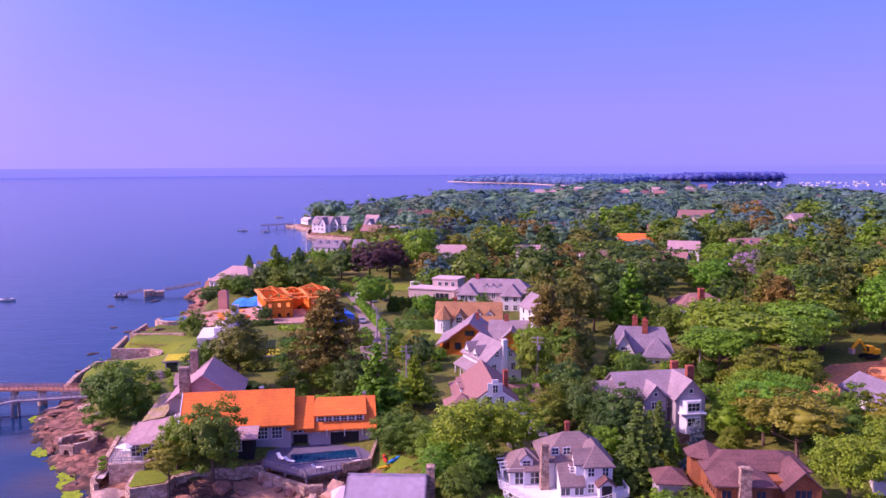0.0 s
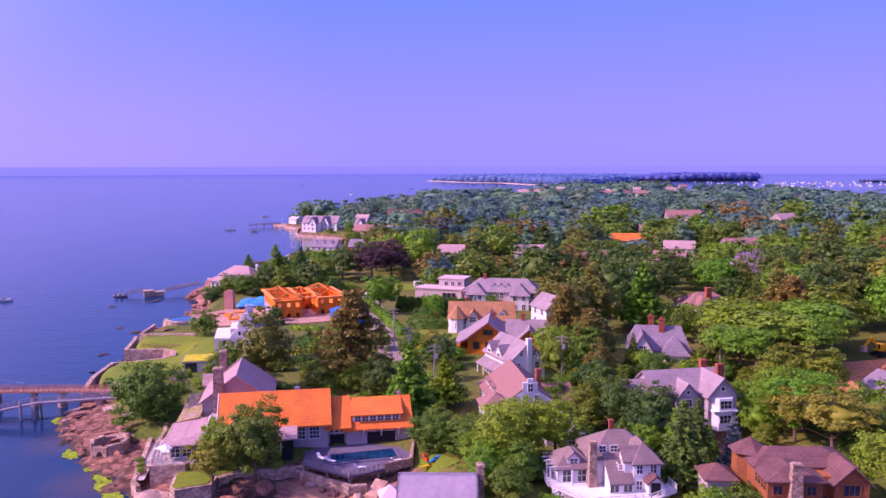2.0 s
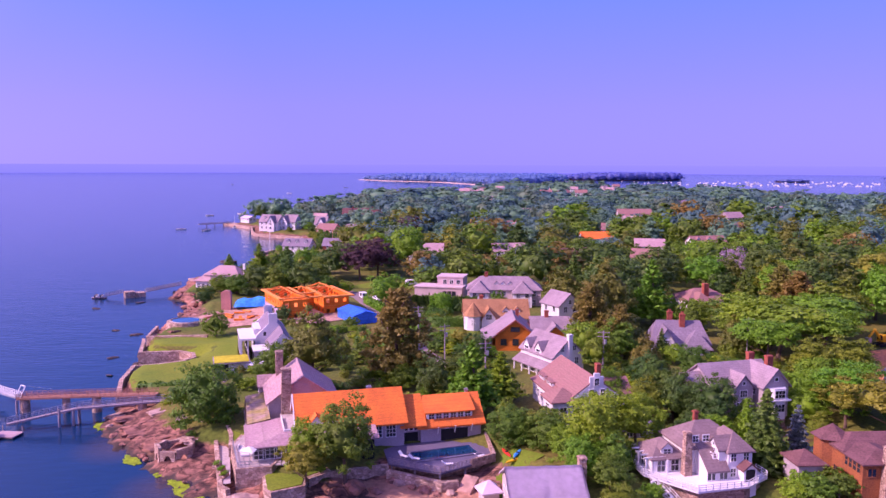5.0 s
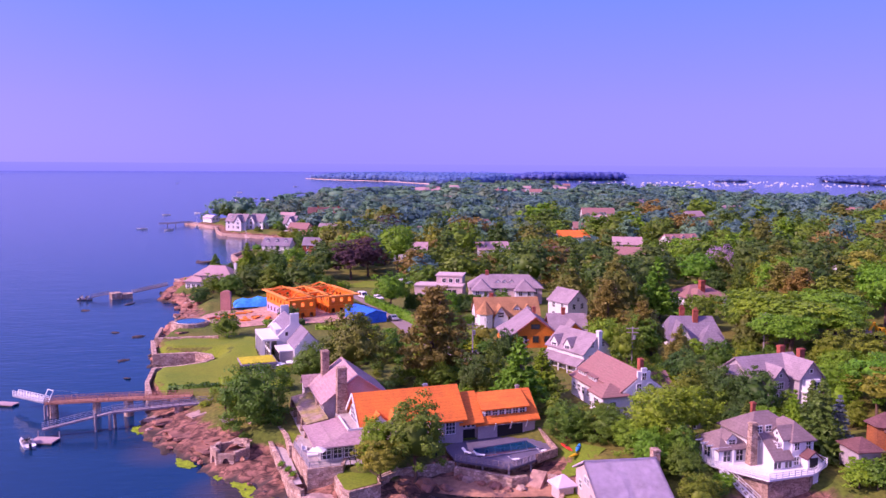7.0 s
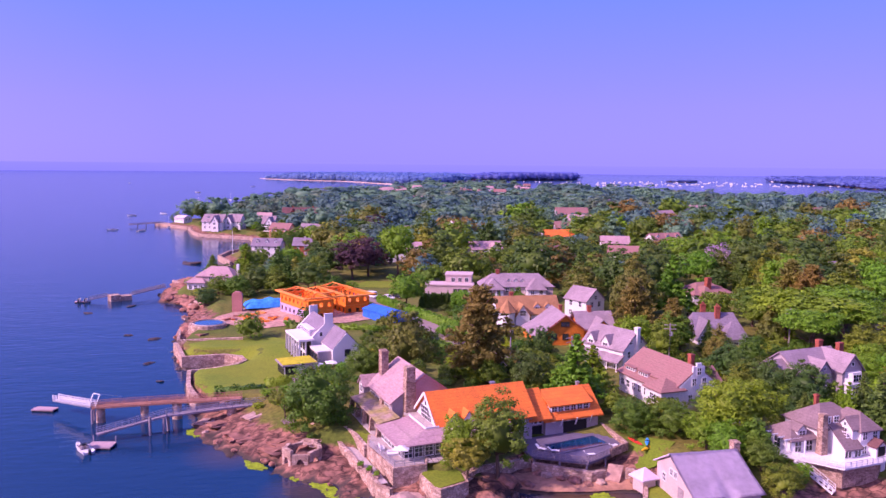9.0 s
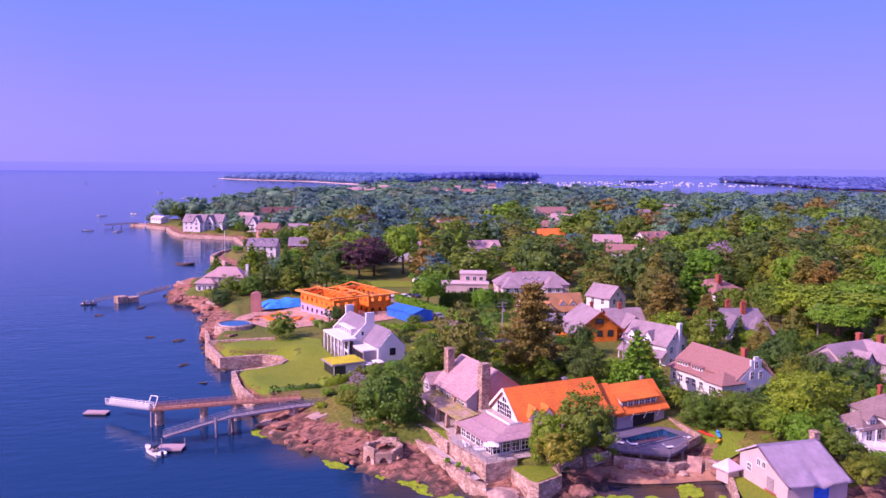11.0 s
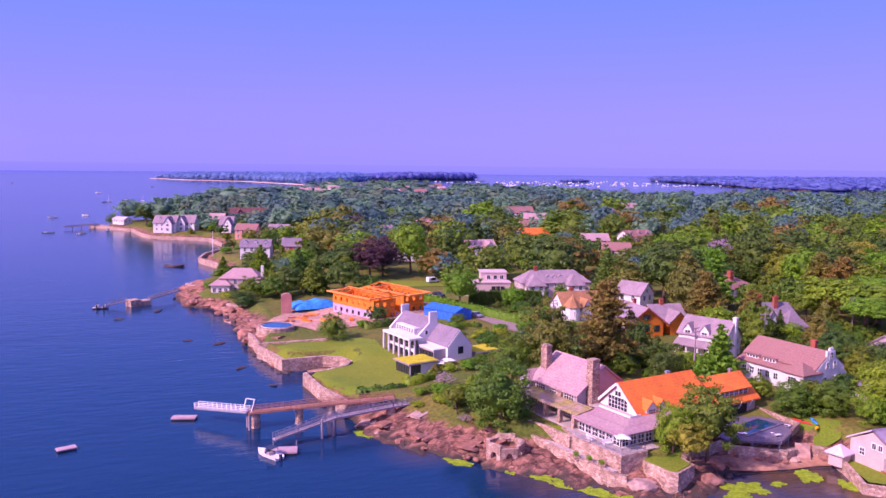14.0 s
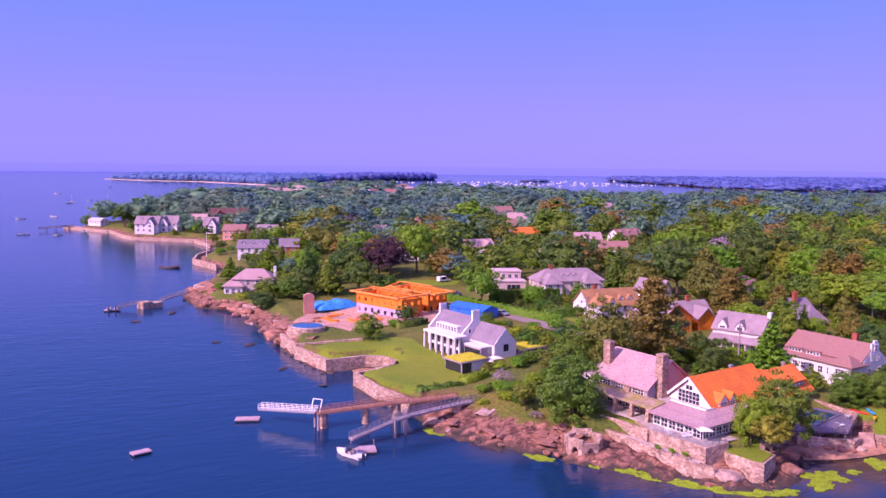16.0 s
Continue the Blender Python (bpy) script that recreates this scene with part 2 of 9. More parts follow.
LEAF_PAD = leaf("honey_locust_leaves", (0.180, 0.330, 0.015), (0.130, 0.275, 0.015), 0.01)
LEAF_SUMAC = leaf("open_yellow_green_leaves", (0.256, 0.275, 0.022), (0.183, 0.235, 0.022), 0.02)
# far leaves: the blue of aerial haze is mixed into their base colours
LEAF_FAR = leaf("far_woods_leaves_hazed", (0.108, 0.250, 0.165), (0.172, 0.330, 0.165), 0.0, (0.8, 1.2))
LEAF_FAR2 = leaf("far_dark_leaves_hazed", (0.082, 0.195, 0.195), (0.120, 0.245, 0.195), 0.0, (0.8, 1.2))
LEAF_FAR3 = leaf("far_olive_leaves_hazed", (0.180, 0.245, 0.140), (0.122, 0.225, 0.140), 0.0, (0.8, 1.2))
# strong blue here is painted distance haze, over the green of the leaves
LEAF_ISLE = leaf("far_island_leaves_hazed", (0.175, 0.265, 0.58), (0.190, 0.285, 0.59), 0.0, (0.92, 1.08), 0.5)


def water_material():
    m = bpy.data.materials.new("sea_water")
    m.use_nodes = True
    n, l = m.node_tree.nodes, m.node_tree.links
    b = n["Principled BSDF"]
    b.inputs["Roughness"].default_value, b.inputs["IOR"].default_value = 0.12, 1.33
    geo = n.new("ShaderNodeNewGeometry")
    wide = n.new("ShaderNodeTexNoise")
    wide.inputs["Scale"].default_value, wide.inputs["Detail"].default_value = 0.02, 4
    mapp = n.new("ShaderNodeMapping")
    mapp.inputs["Scale"].default_value, mapp.inputs["Rotation"].default_value = (0.35, 1.0, 1.0), (0, 0, 0.5)
    l.new(geo.outputs["Position"], mapp.inputs[0])
    l.new(mapp.outputs[0], wide.inputs["Vector"])
    mix = n.new("ShaderNodeMix")
    mix.data_type = "RGBA"
    mix.inputs[6].default_value, mix.inputs[7].default_value = (0.001, 0.022, 0.064, 1), (0.002, 0.035, 0.100, 1)
    l.new(wide.outputs[0], mix.inputs[0])
    # sand and weed of the bottom show through where it is shallow
    last = None
    for x, y, r0, r1 in ((-24, 110, 5, 13), (-36, 110, 3, 9), (-50, 109, 4, 11), (-63, 125, 3, 10), (-76, 145, 2, 9), (-20, 104, 2, 8)):
        far, shoal = n.new("ShaderNodeVectorMath"), n.new("ShaderNodeMapRange")
        far.operation = "DISTANCE"
        far.inputs[1].default_value = (x, y, 0)
        shoal.inputs[1].default_value, shoal.inputs[2].default_value, shoal.inputs[3].default_value, shoal.inputs[4].default_value = r0, r1, 1.0 if x > -40 else 0.55, 0.0
        l.new(geo.outputs["Position"], far.inputs[0]), l.new(far.outputs["Value"], shoal.inputs[0])
        if last:
            most = n.new("ShaderNodeMath")
            most.operation = "MAXIMUM"
            l.new(last, most.inputs[0]), l.new(shoal.outputs[0], most.inputs[1])
            last = most.outputs[0]
        else:
            last = shoal.outputs[0]
    bed = n.new("ShaderNodeMix")
    bed.data_type = "RGBA"
    bed.inputs[7].default_value = (0.085, 0.050, 0.028, 1)
    l.new(last, bed.inputs[0]), l.new(mix.outputs[2], bed.inputs[6])
    l.new(bed.outputs[2], b.inputs["Base Color"])
    w1, w2 = n.new("ShaderNodeTexNoise"), n.new("ShaderNodeTexNoise")
    for w, s in ((w1, 0.55), (w2, 0.12)):
        w.inputs["Scale"].default_value, w.inputs["Detail"].default_value = s, 5
        l.new(mapp.outputs[0], w.inputs["Vector"])
    add = n.new("ShaderNodeMath")
    add.operation = "ADD"
    l.new(w1.outputs[0], add.inputs[0]), l.new(w2.outputs[0], add.inputs[1])
    bp = n.new("ShaderNodeBump")
    bp.inputs["Strength"].default_value, bp.inputs["Distance"].default_value = 0.22, 0.5
    l.new(add.outputs[0], bp.inputs["Height"])
    l.new(bp.outputs[0], b.inputs["Normal"])
    return m


def ground_material():
    """Rough grass and leaf litter above, pink-brown rock and sand near the water's edge."""
    m = mat("rough_grass_and_shore_rock", (0.085, 0.120, 0.014), 0.95, vary=0.35, grain=1.5, coarse=0.08, second=(0.140, 0.130, 0.022), bump=0.6, bump_at=0.15)
    n, l = m.node_tree.nodes, m.node_tree.links
    b = n["Principled BSDF"]
    hsv = b.inputs["Base Color"].links[0].from_node
    geo, sep = n.new("ShaderNodeNewGeometry"), n.new("ShaderNodeSeparateXYZ")
    l.new(geo.outputs["Position"], sep.inputs[0])
    no, rock = n.new("ShaderNodeTexNoise"), n.new("ShaderNodeTexNoise")
    no.inputs["Scale"].default_value, rock.inputs["Scale"].default_value = 0.35, 0.5
    no.inputs["Detail"].default_value, rock.inputs["Detail"].default_value = 5, 8
    l.new(geo.outputs["Position"], no.inputs["Vector"]), l.new(geo.outputs["Position"], rock.inputs["Vector"])
    ad = n.new("ShaderNodeMath")
    ad.operation = "MULTIPLY_ADD"
    ad.inputs[1].default_value, ad.inputs[2].default_value = 2.6, -1.3
    l.new(no.outputs[0], ad.inputs[0])
    su = n.new("ShaderNodeMath")
    su.operation = "ADD"
    l.new(ad.outputs[0], su.inputs[0]), l.new(sep.outputs["Z"], su.inputs[1])
    st = n.new("ShaderNodeMapRange")
    st.inputs[1].default_value, st.inputs[2].default_value = 2.3, 2.9
    l.new(su.outputs[0], st.inputs[0])
    cr = n.new("ShaderNodeValToRGB")
    cr.color_ramp.elements[0].position, cr.color_ramp.elements[1].position = 0.38, 0.62
    cr.color_ramp.elements[0].color, cr.color_ramp.elements[1].color = (0.105, 0.048, 0.036, 1), (0.37, 0.175, 0.118, 1)
    l.new(rock.outputs[0], cr.inputs[0])
    # joints and cracks that run along the bedding
    warp, bed, crack, open_ = n.new("ShaderNodeVectorMath"), n.new("ShaderNodeMapping"), n.new("ShaderNodeTexVoronoi"), n.new("ShaderNodeMapRange")
    warp.operation = "MULTIPLY_ADD"
    warp.inputs[1].default_value = (1.6, 1.6, 1.6)
    l.new(rock.outputs[1], warp.inputs[0]), l.new(geo.outputs["Position"], warp.inputs[2])
    bed.inputs["Rotation"].default_value, bed.inputs["Scale"].default_value = (0, 0, 0.7), (0.34, 0.95, 0.8)
    l.new(warp.outputs[0], bed.inputs[0])
    crack.feature = "DISTANCE_TO_EDGE"
    crack.inputs["Scale"].default_value = 0.8
    l.new(bed.outputs[0], crack.inputs["Vector"])
    open_.inputs[1].default_value, open_.inputs[2].default_value, open_.inputs[3].default_value = 0.0, 0.09, 0.3
    l.new(crack.outputs[0], open_.inputs[0])
    jointed = n.new("ShaderNodeVectorMath")
    jointed.operation = "SCALE"
    l.new(cr.outputs[0], jointed.inputs[0]), l.new(open_.outputs[0], jointed.inputs["Scale"])
    wet = n.new("ShaderNodeMapRange")
    wet.inputs[1].default_value, wet.inputs[2].default_value = 0.2, 0.9
    l.new(su.outputs[0], wet.inputs[0])
    weedy = n.new("ShaderNodeMix")
    weedy.data_type = "RGBA"
    weedy.inputs[6].default_value = (0.055, 0.04, 0.032, 1)
    l.new(wet.outputs[0], weedy.inputs[0]), l.new(jointed.outputs[0], weedy.inputs[7])
    mix = n.new("ShaderNodeMix")
    mix.data_type = "RGBA"
    l.new(st.outputs[0], mix.inputs[0]), l.new(weedy.outputs[2], mix.inputs[6]), l.new(hsv.outputs[0], mix.inputs[7])
    l.new(mix.outputs[2], b.inputs["Base Color"])
    return m


BEACH = mat("pale_dry_sand", (0.58, 0.45, 0.40), 0.9, vary=0.1, grain=0.5, coarse=0.02)
WATER, GROUND = water_material(), ground_material()

# ---- building helpers ----


def part(name, bm, material, parent, label=""):
    me = bpy.data.meshes.new(name)
    bm.to_mesh(me)
    bm.free()
    me.materials.append(material)
    ob = new(name, me)
    ob.parent = parent
    if label:
        ob["label"] = label
    return ob


def thing(name, x, y, z, turn=0.0, label="", category="", group="", kind=""):
    ob = new(name)
    ob.empty_display_size = 0.5
    ob.matrix_basis = pose(x, y, z, 0, 0, turn)
    return tagged(ob, label, category, group, kind)


def single(name, bm, material, label, category, group="", kind="", m=None):
    ob = part(name, bm, material, None)
    if m is not None:
        ob.matrix_basis = m
    return tagged(ob, label, category, group, kind)


def box(bm, x0, x1, y0, y1, z0, z1, m=None):
    vs = [bm.verts.new((x, y, z)) for z in (z0, z1) for x, y in ((x0, y0), (x1, y0), (x1, y1), (x0, y1))]
    if m is not None:
        for v in vs:
            v.co = m @ v.co
    for f in ((3, 2, 1, 0), (4, 5, 6, 7), (0, 1, 5, 4), (1, 2, 6, 5), (2, 3, 7, 6), (3, 0, 4, 7)):
        bm.faces.new([vs[i] for i in f])
    return vs


def beam(bm, a, b, w=0.15, h=None):
    """A straight bar of section w by h from a to b."""
    a, b = Vector(a), Vector(b)
    d = b - a
    h = h or w
    q = d.to_track_quat("Y", "Z").to_matrix().to_4x4()
    box(bm, -w / 2, w / 2, 0, d.length, -h / 2, h / 2, Matrix.Translation(a) @ q)


def solid(bm, low, high):
    """A closed solid between two rings of points of the same count."""
    a, b = [bm.verts.new(p) for p in low], [bm.verts.new(p) for p in high]
    n = len(a)
    bm.faces.new(a[::-1]), bm.faces.new(b)
    for i in range(n):
        j = (i + 1) % n
        bm.faces.new((a[i], a[j], b[j], b[i]))


def flat_slab(bm, pts, z0, z1):
    solid(bm, [(x, y, z0) for x, y in pts], [(x, y, z1) for x, y in pts])


def pentagon(bm, x0, x1, y0, y1, z0, ze, zr, axis="x"):
    """Walls with gables: a closed body whose ridge runs along axis."""
    if axis == "x":
        c = (y0 + y1) / 2
        prof = [(y0, z0), (y1, z0), (y1, ze), (c, zr), (y0, ze)]
        solid(bm, [(x1, y, z) for y, z in prof], [(x0, y, z) for y, z in prof])
    else:
        c = (x0 + x1) / 2
        prof = [(x0, z0), (x1, z0), (x1, ze), (c, zr), (x0, ze)]
        solid(bm, [(x, y0, z) for x, z in prof], [(x, y1, z) for x, z in prof])


def gable(bm, x0, x1, y0, y1, ze, zr, axis="x", over=0.45, th=0.22, sag=0.0):
    """Two roof slopes with thickness that meet at a ridge and stand out over the walls."""
    def slope(e0, e1, c, lo, hi, outer):
        k = (zr - ze) / (c - outer)
        low = ze - k * (outer - (e0 if outer == e0 else e1)) if False else ze
        d = over if outer < c else -over
        eave, ez = outer - d, ze - abs(k) * over
        ring = [(eave, ez), (c, zr), (c, zr + th * 1.25), (eave, ez + th)]
        if axis == "x":
            solid(bm, [(hi + over, p, z) for p, z in ring], [(lo - over, p, z) for p, z in ring])
        else:
            solid(bm, [(p, lo - over, z) for p, z in ring], [(p, hi + over, z) for p, z in ring])
    if axis == "x":
        c = (y0 + y1) / 2
        slope(y0, y1, c, x0, x1, y0), slope(y0, y1, c, x0, x1, y1)
    else:
        c = (x0 + x1) / 2
        slope(x0, x1, c, y0, y1, x0), slope(x0, x1, c, y0, y1, x1)
    bmesh.ops.recalc_face_normals(bm, faces=bm.faces)


def hip(bm, x0, x1, y0, y1, ze, zr, inset, over=0.5, axis="x", th=0.2):
    """A hipped roof; inset: how far the ridge's ends stand in from the walls."""
    k = over
    e = [(x0 - k, y0 - k), (x1 + k, y0 - k), (x1 + k, y1 + k), (x0 - k, y1 + k)]
    if axis == "x":
        c = (y0 + y1) / 2
        r = [(x0 + inset, c), (x1 - inset, c)]
    else:
        c = (x0 + x1) / 2
        r = [(c, y0 + inset), (c, y1 - inset)]
    lo = [bm.verts.new((x, y, ze - th)) for x, y in e]
    hi = [bm.verts.new((x, y, ze)) for x, y in e]
    t = [bm.verts.new((x, y, zr)) for x, y in r]
    bm.faces.new(lo[::-1])
    for i in range(4):
        j = (i + 1) % 4
        bm.faces.new((lo[i], lo[j], hi[j], hi[i]))
    if axis == "x":
        for f in ((hi[0], hi[1], t[1], t[0]), (hi[1], hi[2], t[1]), (hi[2], hi[3], t[0], t[1]), (hi[3], hi[0], t[0])):
            bm.faces.new(f)
    else:
        for f in ((hi[0], hi[1], t[0]), (hi[1], hi[2], t[1], t[0]), (hi[2], hi[3], t[1]), (hi[3], hi[0], t[0], t[1])):
            bm.faces.new(f)


WINDOWS = {}
FACE = {"S": 0, "E": 90, "N": 180, "W": 270}


def lattice(bm, xs, zs, y0, y1, m=None):
    """A flat grating in one piece: bars fill the even columns and rows between the given lines."""
    grid = [[bm.verts.new((x, y0, z)) for z in zs] for x in xs]
    fs = []
    for i in range(len(xs) - 1):
        for j in range(len(zs) - 1):
            if i % 2 == 0 or j % 2 == 0:
                fs.append(bm.faces.new((grid[i][j], grid[i + 1][j], grid[i + 1][j + 1], grid[i][j + 1])))
    ext = bmesh.ops.extrude_face_region(bm, geom=fs, use_keep_orig=True)
    nv = [g for g in ext["geom"] if isinstance(g, bmesh.types.BMVert)]
    for v in nv:
        v.co.y = y1
    loose = [v for v in bm.verts if not v.link_faces]
    bmesh.ops.delete(bm, geom=loose, context="VERTS")
    bmesh.ops.recalc_face_normals(bm, faces=bm.faces)
    if m is not None:
        bmesh.ops.transform(bm, matrix=m, verts=bm.verts)


def bars(a, b, n, edge, bar):
    """The lines of a frame from a to b with n openings."""
    out = [a - edge, a]
    for i in range(1, n):
        u = a + (b - a) * i / n
        out += [u - bar / 2, u + bar / 2]
    return out + [b, b + edge]


def window(parent, face, x, y, z, w=1.1, h=1.5, nx=2, nz=2, frame_mat=None):
    """A framed, barred window whose sill's middle is at x, y, z on a wall that looks to face."""
    fm = frame_mat or TRIM
    key = (w, h, nx, nz, fm.name)
    if key not in WINDOWS:
        bm = bmesh.new()
        lattice(bm, bars(-w / 2, w / 2, nx, 0.12, 0.07), bars(0, h, nz, 0.12, 0.07), -0.08, 0.03)
        me = bpy.data.meshes.new("window")
        bm.to_mesh(me)
        bm.free()
        me.materials.append(fm)
        bm = bmesh.new()
        box(bm, -w / 2, w / 2, -0.02, 0.01, 0, h)
        mg = bpy.data.meshes.new("pane")
        bm.to_mesh(mg)
        bm.free()
        mg.materials.append(GLASS)
        WINDOWS[key] = me, mg
    me, mg = WINDOWS[key]
    ob, pane = new("window", me), new("pane", mg)
    ob.parent, pane.parent = parent, ob
    ob.matrix_basis = pose(x, y, z, 0, 0, FACE[face])
    return ob


def window_row(parent, face, at, z, u0, u1, n, w=1.1, h=1.5, nx=2, nz=2, frame_mat=None):
    for i in range(n):
        u = u0 + (u1 - u0) * (i + 0.5) / n
        x, y = (u, at) if face in "NS" else (at, u)
        window(parent, face, x, y, z, w, h, nx, nz, frame_mat)


def door(parent, face, x, y, z, w=1.0, h=2.1, material=None):
    bm = bmesh.new()
    box(bm, -w / 2, w / 2, -0.05, 0.02, 0, h)
    for u in (-w / 4, w / 4):
        for a, b in ((0.2, 0.9), (1.1, h - 0.2)):
            box(bm, u - w * 0.16, u + w * 0.16, -0.07, -0.04, a, b)
    ob = part("door", bm, material or DARK, parent)
    ob.matrix_basis = pose(x, y, z, 0, 0, FACE[face])
    return ob


def chimney(parent, x, y, z0, z1, w=1.2, d=0.9, material=None, pots=0, batter=0.0):
    bm = bmesh.new()
    solid(bm, [(x + sx * (w / 2 + batter), y + sy * (d / 2 + batter), z0) for sx, sy in ((-1, -1), (1, -1), (1, 1), (-1, 1))],
          [(x + sx * w / 2, y + sy * d / 2, z1 - 0.3) for sx, sy in ((-1, -1), (1, -1), (1, 1), (-1, 1))])
    ob = part("chimney", bm, material or BRICK, parent)
    bm = bmesh.new()
    box(bm, x - w / 2 - 0.1, x + w / 2 + 0.1, y - d / 2 - 0.1, y + d / 2 + 0.1, z1 - 0.3, z1 - 0.12)
    box(bm, x - w / 2 + 0.02, x + w / 2 - 0.02, y - d / 2 + 0.02, y + d / 2 - 0.02, z1 - 0.12, z1)
    part("chimney_cap", bm, material or BRICK, ob)
    for i in range(pots):
        bm = bmesh.new()
        bmesh.ops.create_cone(bm, cap_ends=True, segments=10, radius1=0.16, radius2=0.13, depth=0.6, matrix=pose(x + (i - (pots - 1) / 2) * 0.45, y, z1 + 0.28))
        part("chimney_pot", bm, BRICK, ob)
    return ob


def dormer(parent, face, x, y, z, w=1.8, h=1.3, depth=2.5, rise=0.9, wall=None, roof=None, nx=2):
    """A gabled dormer whose front's foot is at x, y, z."""
    m = pose(x, y, z, 0, 0, FACE[face])
    bm = bmesh.new()
    pentagon(bm, -w / 2, w / 2, 0, depth, -0.6, h, h + rise, "y")
    ob = part("dormer", bm, wall or TRIM, parent)
    ob.matrix_basis = m
    bm = bmesh.new()
    gable(bm, -w / 2, w / 2, 0, depth, h, h + rise, "y", 0.2, 0.12)
    part("dormer_roof", bm, roof or ASPHALT_GREY, ob)
    win = window(ob, "S", 0, -0.01, 0.15, w * 0.6, h * 0.75, nx, 2)
    for pane in win.children:
        pane.parent = ob
        pane.matrix_basis = win.matrix_basis
    return ob


def railing(parent, pts, h=1.0, gap=1.8, material=None, rails=3, name="railing"):
    """Posts and rails along a line of points, one panel to each straight stretch."""
    for a, b in zip(pts, pts[1:]):
        a, b = Vector(a), Vector(b)
        d = b - a
        L = Vector((d.x, d.y)).length
        n = max(1, round(L / gap))
        bm = bmesh.new()
        xs = bars(0.08, L - 0.08, n, 0.08, 0.10)
        zs = [0.0, 0.02]
        for k in range(rails):
            u = h * (k + 1) / rails
            zs += [u - 0.08, u]
        zs = [zs[0], zs[1]] + zs[2:]
        lattice(bm, xs, zs, -0.04, 0.04)
        for v in bm.verts:
            v.co.z += v.co.x / L * d.z
        ob = part(name, bm, material or TRIM, parent)
        ob.matrix_basis = pose(a.x, a.y, a.z, 0, 0, math.degrees(math.atan2(d.y, d.x)))


def masonry(name, colours, scale=2.2, bump=0.8, wet=False):
    """Laid stone: each stone has a tint of its own and the joints lie back."""
    m = bpy.data.materials.new(name)
    m.use_nodes = True
    n, l = m.node_tree.nodes, m.node_tree.links
    b = n["Principled BSDF"]
    b.inputs["Roughness"].default_value, b.inputs["Specular IOR Level"].default_value = 0.9, 0.2
    pos, mp = n.new("ShaderNodeTexCoord"), n.new("ShaderNodeMapping")
    mp.inputs["Scale"].default_value = (1, 1, 1.5)
    l.new(pos.outputs["Object"], mp.inputs[0])
    cell, edge, no = n.new("ShaderNodeTexVoronoi"), n.new("ShaderNodeTexVoronoi"), n.new("ShaderNodeTexNoise")
    edge.feature = "DISTANCE_TO_EDGE"
    for v in (cell, edge):
        v.inputs["Scale"].default_value = scale
        l.new(mp.outputs[0], v.inputs["Vector"])
    no.inputs["Scale"].default_value, no.inputs["Detail"].default_value = 0.6, 6
    l.new(pos.outputs["Object"], no.inputs["Vector"])
    sep = n.new("ShaderNodeSeparateColor")
    l.new(cell.outputs["Color"], sep.inputs[0])
    cr = n.new("ShaderNodeValToRGB")
    cr.color_ramp.elements[0].color, cr.color_ramp.elements[1].color = (*colours[0], 1), (*colours[2], 1)
    mid = cr.color_ramp.elements.new(0.5)
    mid.color = (*colours[1], 1)
    l.new(sep.outputs[0], cr.inputs[0])
    j = n.new("ShaderNodeMapRange")
    j.inputs[1].default_value, j.inputs[2].default_value = 0.02, 0.09
    j.inputs[3].default_value, j.inputs[4].default_value = 0.6, 1.0
    l.new(edge.outputs["Distance"], j.inputs[0])
    st = n.new("ShaderNodeMapRange")
    st.inputs[1].default_value, st.inputs[2].default_value = 0.35, 0.7
    st.inputs[3].default_value, st.inputs[4].default_value = 0.75, 1.2
    l.new(no.outputs[0], st.inputs[0])
    mu = n.new("ShaderNodeMath")
    mu.operation = "MULTIPLY"
    l.new(j.outputs[0], mu.inputs[0]), l.new(st.outputs[0], mu.inputs[1])
    hsv = n.new("ShaderNodeHueSaturation")
    l.new(cr.outputs[0], hsv.inputs["Color"]), l.new(mu.outputs[0], hsv.inputs["Value"])
    l.new(hsv.outputs[0], b.inputs["Base Color"])
    bp = n.new("ShaderNodeBump")
    bp.inputs["Strength"].default_value, bp.inputs["Distance"].default_value = bump, 0.12
    l.new(j.outputs[0], bp.inputs["Height"])
    l.new(bp.outputs[0], b.inputs["Normal"])
    return m


STONE_WALL = masonry("fieldstone", ((0.27, 0.165, 0.125), (0.42, 0.275, 0.205), (0.56, 0.40, 0.31)), 2.6)
SEAWALL = masonry("pink_granite_masonry", ((0.36, 0.225, 0.17), (0.50, 0.335, 0.255), (0.64, 0.47, 0.37)), 1.7)

# ---- ground and water ----
COAST = [(3200, 60), (400, 78), (60, 86), (8, 92), (-6, 97), (-12, 103), (-14, 108), (-13, 112), (-17, 113.6), (-23, 114.2), (-29, 115.6), (-33, 117), (-37, 115), (-42, 112.5), (-49, 112),
         (-54, 116), (-59, 121), (-64, 129), (-69, 134), (-73, 141), (-78, 148), (-82, 156), (-82, 163), (-83, 169), (-85.6, 180), (-86, 193.2), (-80, 194.5), (-75, 197),
         (-73.5, 200), (-74.5, 204), (-78, 206.3), (-88, 206), (-90, 218), (-91, 238), (-89.5, 262), (-89, 283), (-93, 298), (-101, 306), (-102, 330), (-97, 346), (-84, 372), (-74, 400), (-82, 430), (-77, 450), (-66, 470)]
COAST += [(-60, 502), (-63, 541), (-80, 556), (-96, 569), (-101, 590), (-106, 632), (-128, 668), (-116, 700), (-85, 715), (-70, 790), (-64, 930), (5, 1060), (98, 1120), (175, 1390), (290, 1520),
          (430, 1500), (515, 1330), (530, 1130), (560, 980), (650, 860), (790, 760), (1000, 640), (1500, 480), (3200, 300)]
CO = np.array(COAST, float)


